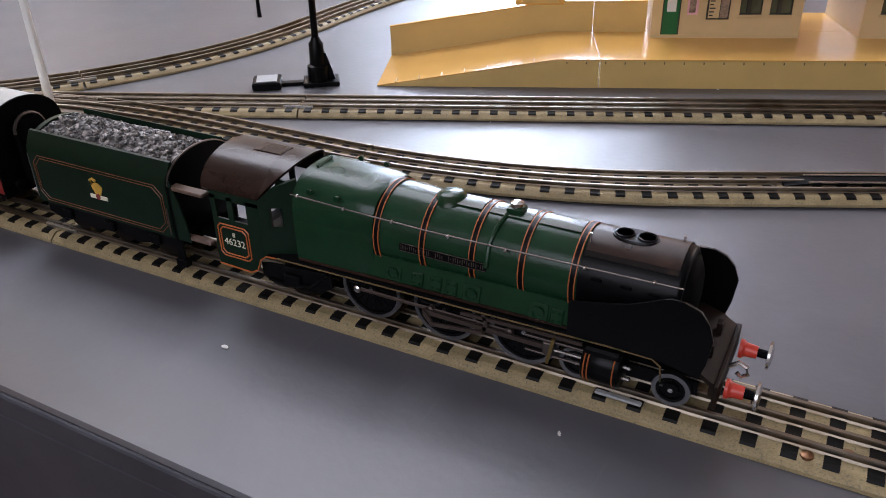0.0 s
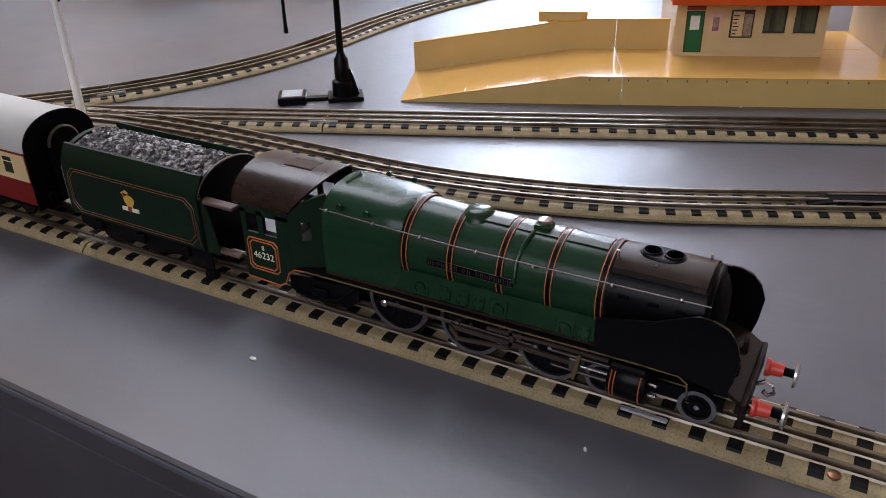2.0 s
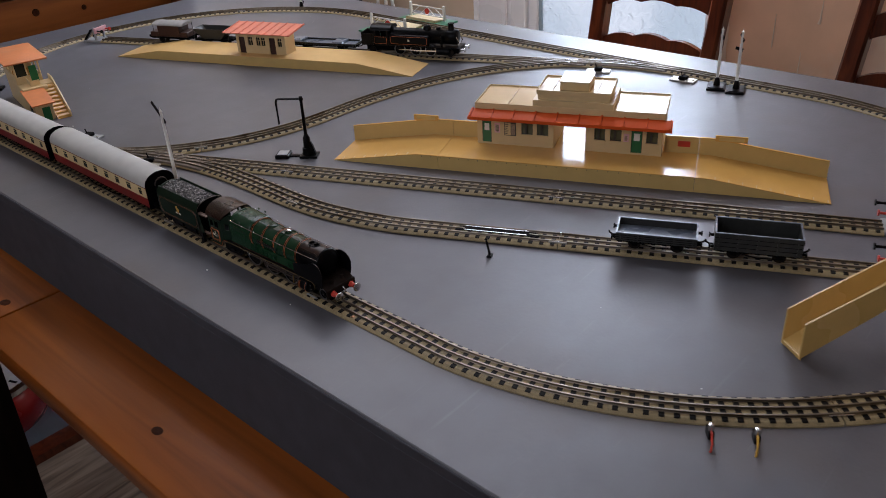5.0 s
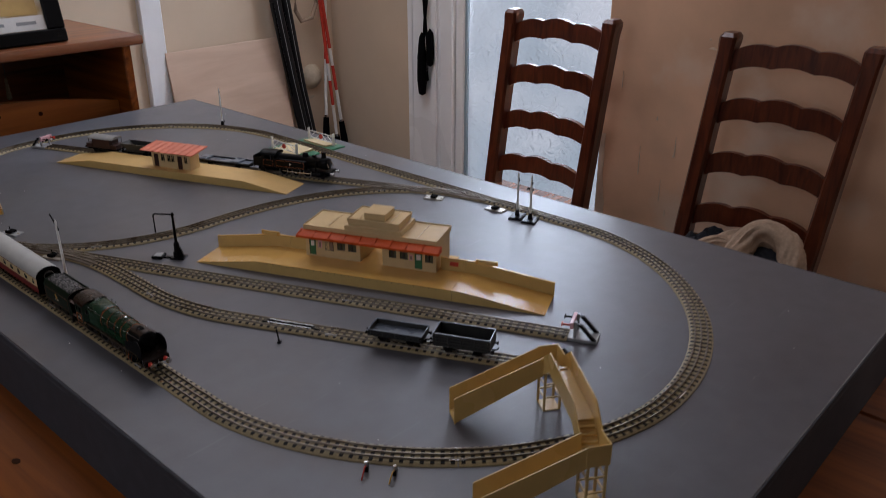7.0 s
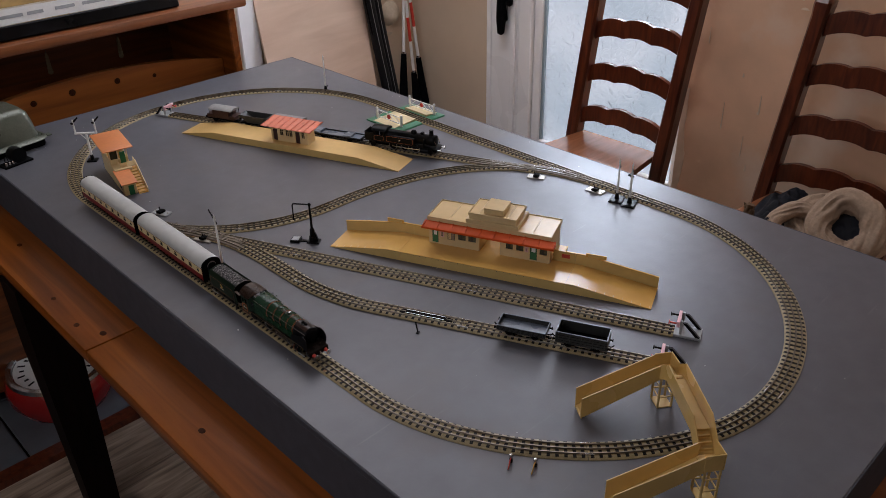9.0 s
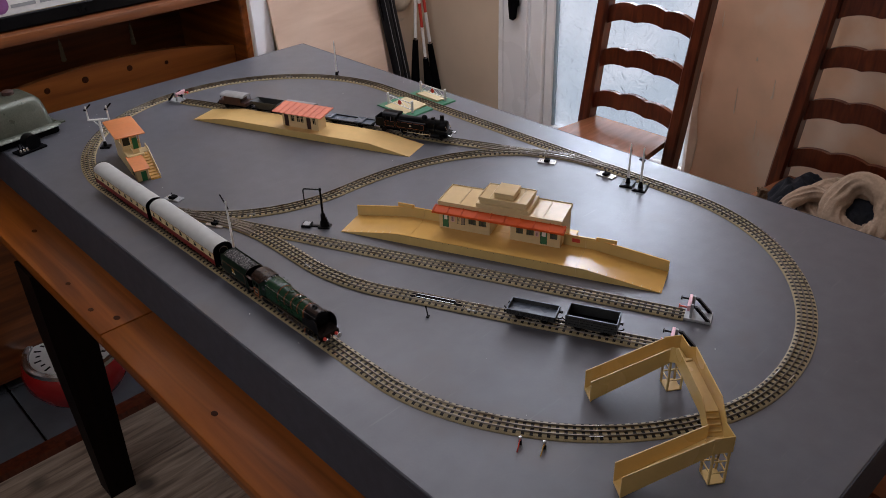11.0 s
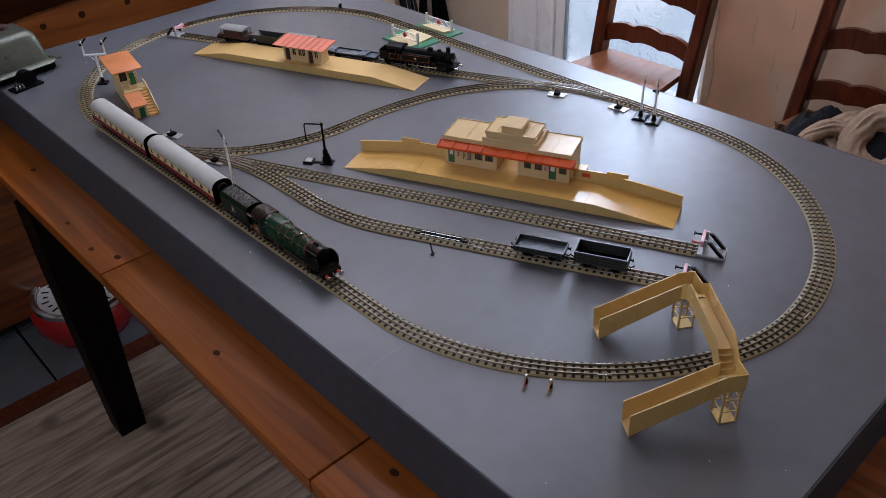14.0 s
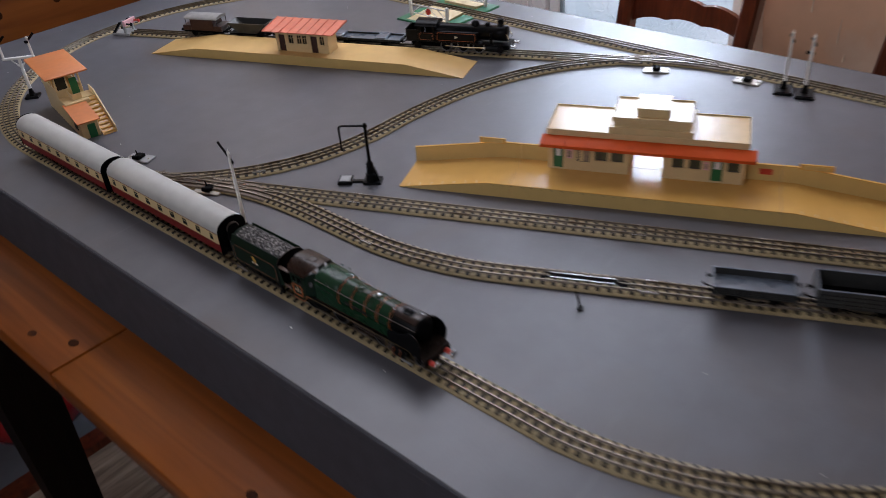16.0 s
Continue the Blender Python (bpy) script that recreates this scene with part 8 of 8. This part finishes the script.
for at, deg, m in (((-0.3420, -0.2120), 40, RED), ((-0.3270, -0.2380), 35, GOLD)):
    pl = thing("wire_plug", pose(*at, TOP, 0, 0, deg), "small plug with a thin coloured feed wire", "wire plug", "feed wires")
    part("plug", lathe([(0.0, 0.0), (0.0022, 0.0004), (0.0026, 0.003), (0.0020, 0.0055), (0.0, 0.0062)], (0.006, 0, 0.0062), "z", 12), STEEL, pl)
    part("socket", box(0.003, 0.012, -0.002, 0.002, 0.0, 0.0068, 0.0004), BLACK, pl)
    part("wire", tube([(0.005, 0, 0.0070), (0.000, 0.001, 0.0085), (-0.006, 0.002, 0.0050), (-0.0085, 0.003, 0.0012), (-0.0088, 0.0045, -0.004)], 0.0008, 8), m, pl)
un = thing("uncoupler_lever", pose(-0.2350, 0.0720, TOP, 0, 0, 25), "small black uncoupler lever beside the siding", "lever")
part("base", box(-0.0035, 0.0035, -0.0025, 0.0025, 0.0, 0.0020, 0.0005), BLACK, un)
part("arm", rod((0, 0, 0.002), (0.0025, 0.004, 0.0165), 0.0011, 8), BLACK, un)
part("knob", lathe([(0.0, -0.0018), (0.0018, 0.0), (0.0, 0.0018)], (0.0025, 0.004, 0.0170), "z", 10), BLACK, un)
ur = thing("uncoupling_ramp", pose(-0.2185, 0.1305, RAILTOP - 0.0006, 0, 0, -65), "black sprung uncoupling ramp between the rails", "track fitting")
part("ramp", loft([[(x, -0.0042, z - 0.001), (x, 0.0042, z - 0.001), (x, 0.0042, z), (x, -0.0042, z)] for x, z in ((0.0, 0.0004), (0.012, 0.0019), (0.075, 0.0019), (0.088, 0.0004))]), MATTBLACK, ur)
for s in (-1, 1):
    part("ramp_edge", rod((0.010, s * 0.0040, 0.0021), (0.076, s * 0.0040, 0.0021), 0.0005, 6), STEEL, ur)
for x in (-0.004, 0.092):
    part("fixing_screw", lathe([(0.0022, 0.0), (0.0020, 0.0008), (0.0, 0.0009)], (x, 0.0, -0.0012), "z", 12), STEEL, ur)
for at in ((-0.2435, 0.1985), (0.0180, -0.1560), (-0.3935, 0.098), (-0.3880, 0.088)):
    sc = thing("track_screw", pose(*at, RAILTOP - 0.0030), "small dull copper screw fixing the track", "screw", "track screws")
    part("head", lathe([(0.0019, 0.0), (0.0018, 0.0009), (0.0006, 0.0013), (0.0, 0.0013)], (0, 0, 0), "z", 12), COPPER, sc)

# controller case and motor
tr = thing("power_controller", pose(-0.432, 1.318, TOP + 0.0, 0, 0, 8), "green-grey hammered metal power controller case", "controller")
rings = []
for z, sx, sy, top in ((0.018, 0.098, 0.083, 0), (0.020, 0.100, 0.085, 0), (0.024, 0.096, 0.081, 0), (0.026, 0.084, 0.070, 0), (0.060, 0.080, 0.064, 0), (0.082, 0.075, 0.057, 0), (0.092, 0.066, 0.047, 0), (0.094, 0.058, 0.040, 0)):
    rings.append([(sx * math.copysign(abs(math.cos(a)) ** 0.3, math.cos(a)), sy * math.copysign(abs(math.sin(a)) ** 0.3, math.sin(a)), z) for a in [2 * math.pi * i / 48 for i in range(48)]])
part("case", loft(rings), HAMMER, tr, smooth=50)
part("rubber_base", box(-0.088, 0.088, -0.072, 0.072, 0.0, 0.018, 0.004), MATTBLACK, tr)
part("knob", lathe([(0.014, 0.0), (0.013, 0.008), (0.010, 0.010), (0.0, 0.0105)], (0.030, 0.012, 0.0935), "z", 20), WAGBROWN, tr, "dark brown control knob")
part("badge", lathe([(0.010, 0.0), (0.010, 0.0010), (0.0, 0.0012)], (-0.028, -0.010, 0.0935), "z", 20), WHITEP, tr, "small round white badge")
for s in (-1, 1):
    part("lug", box(s * 0.100 - 0.006, s * 0.100 + 0.006, -0.072, -0.056, 0.019, 0.023, 0.001), HAMMER, tr)
mo = thing("terminal_unit", pose(-0.428, 1.200, TOP, 0, 0, 12), "black accessory with a round coil beside the controller", "switch unit")
part("base", box(-0.034, 0.034, -0.016, 0.016, 0.0, 0.0050, 0.001), MATTBLACK, mo)
part("drum", lathe([(0.0, -0.012), (0.0175, -0.012), (0.0180, -0.010), (0.0180, 0.010), (0.0175, 0.012), (0.0, 0.012)], (0.006, 0, 0.020), "y", 22), BLACK, mo)
for k in range(3):
    part("terminal", lathe([(0.0030, 0.0), (0.0028, 0.006), (0.0018, 0.008), (0.0, 0.0085)], (-0.026 + k * 0.008, -0.009, 0.005), "z", 10), STEEL, mo)
    part("wire", tube([(-0.026 + k * 0.008, -0.006, 0.010), (-0.020 + k * 0.006, 0.006, 0.020), (-0.008 + k * 0.004, 0.018, 0.014), (0.0, 0.032, 0.006)], 0.0011, 6), BLACK, mo)

# paint chips and crumbs on the board
rnd = random.Random(21)
bm = bmesh.new()
spots = [(-0.4127, 0.1623, 0.0009), (-0.4243, 0.2786, 0.0014)]
spots += [(rnd.uniform(-0.46, 0.46), rnd.uniform(-0.50, 1.38), rnd.uniform(0.0004, 0.0010)) for _ in range(46)]
for x, y, r in spots:
    a = rnd.random() * 6.28
    m = Matrix.Translation((x, y, TOP)) @ Matrix.Rotation(a, 4, "Z")
    loft([[(r * math.cos(t) * (1.0 + 0.3 * math.sin(3 * t)), 0.5 * r * math.sin(t), z) for t in [2 * math.pi * i / 8 for i in range(8)]] for z in (0.0002, 0.0007)], bm=bm, m=m)
crumbs = solid("paint_crumbs", bm, WHITEP, "tiny white paint crumbs scattered on the board", "crumbs", kind="stuff")
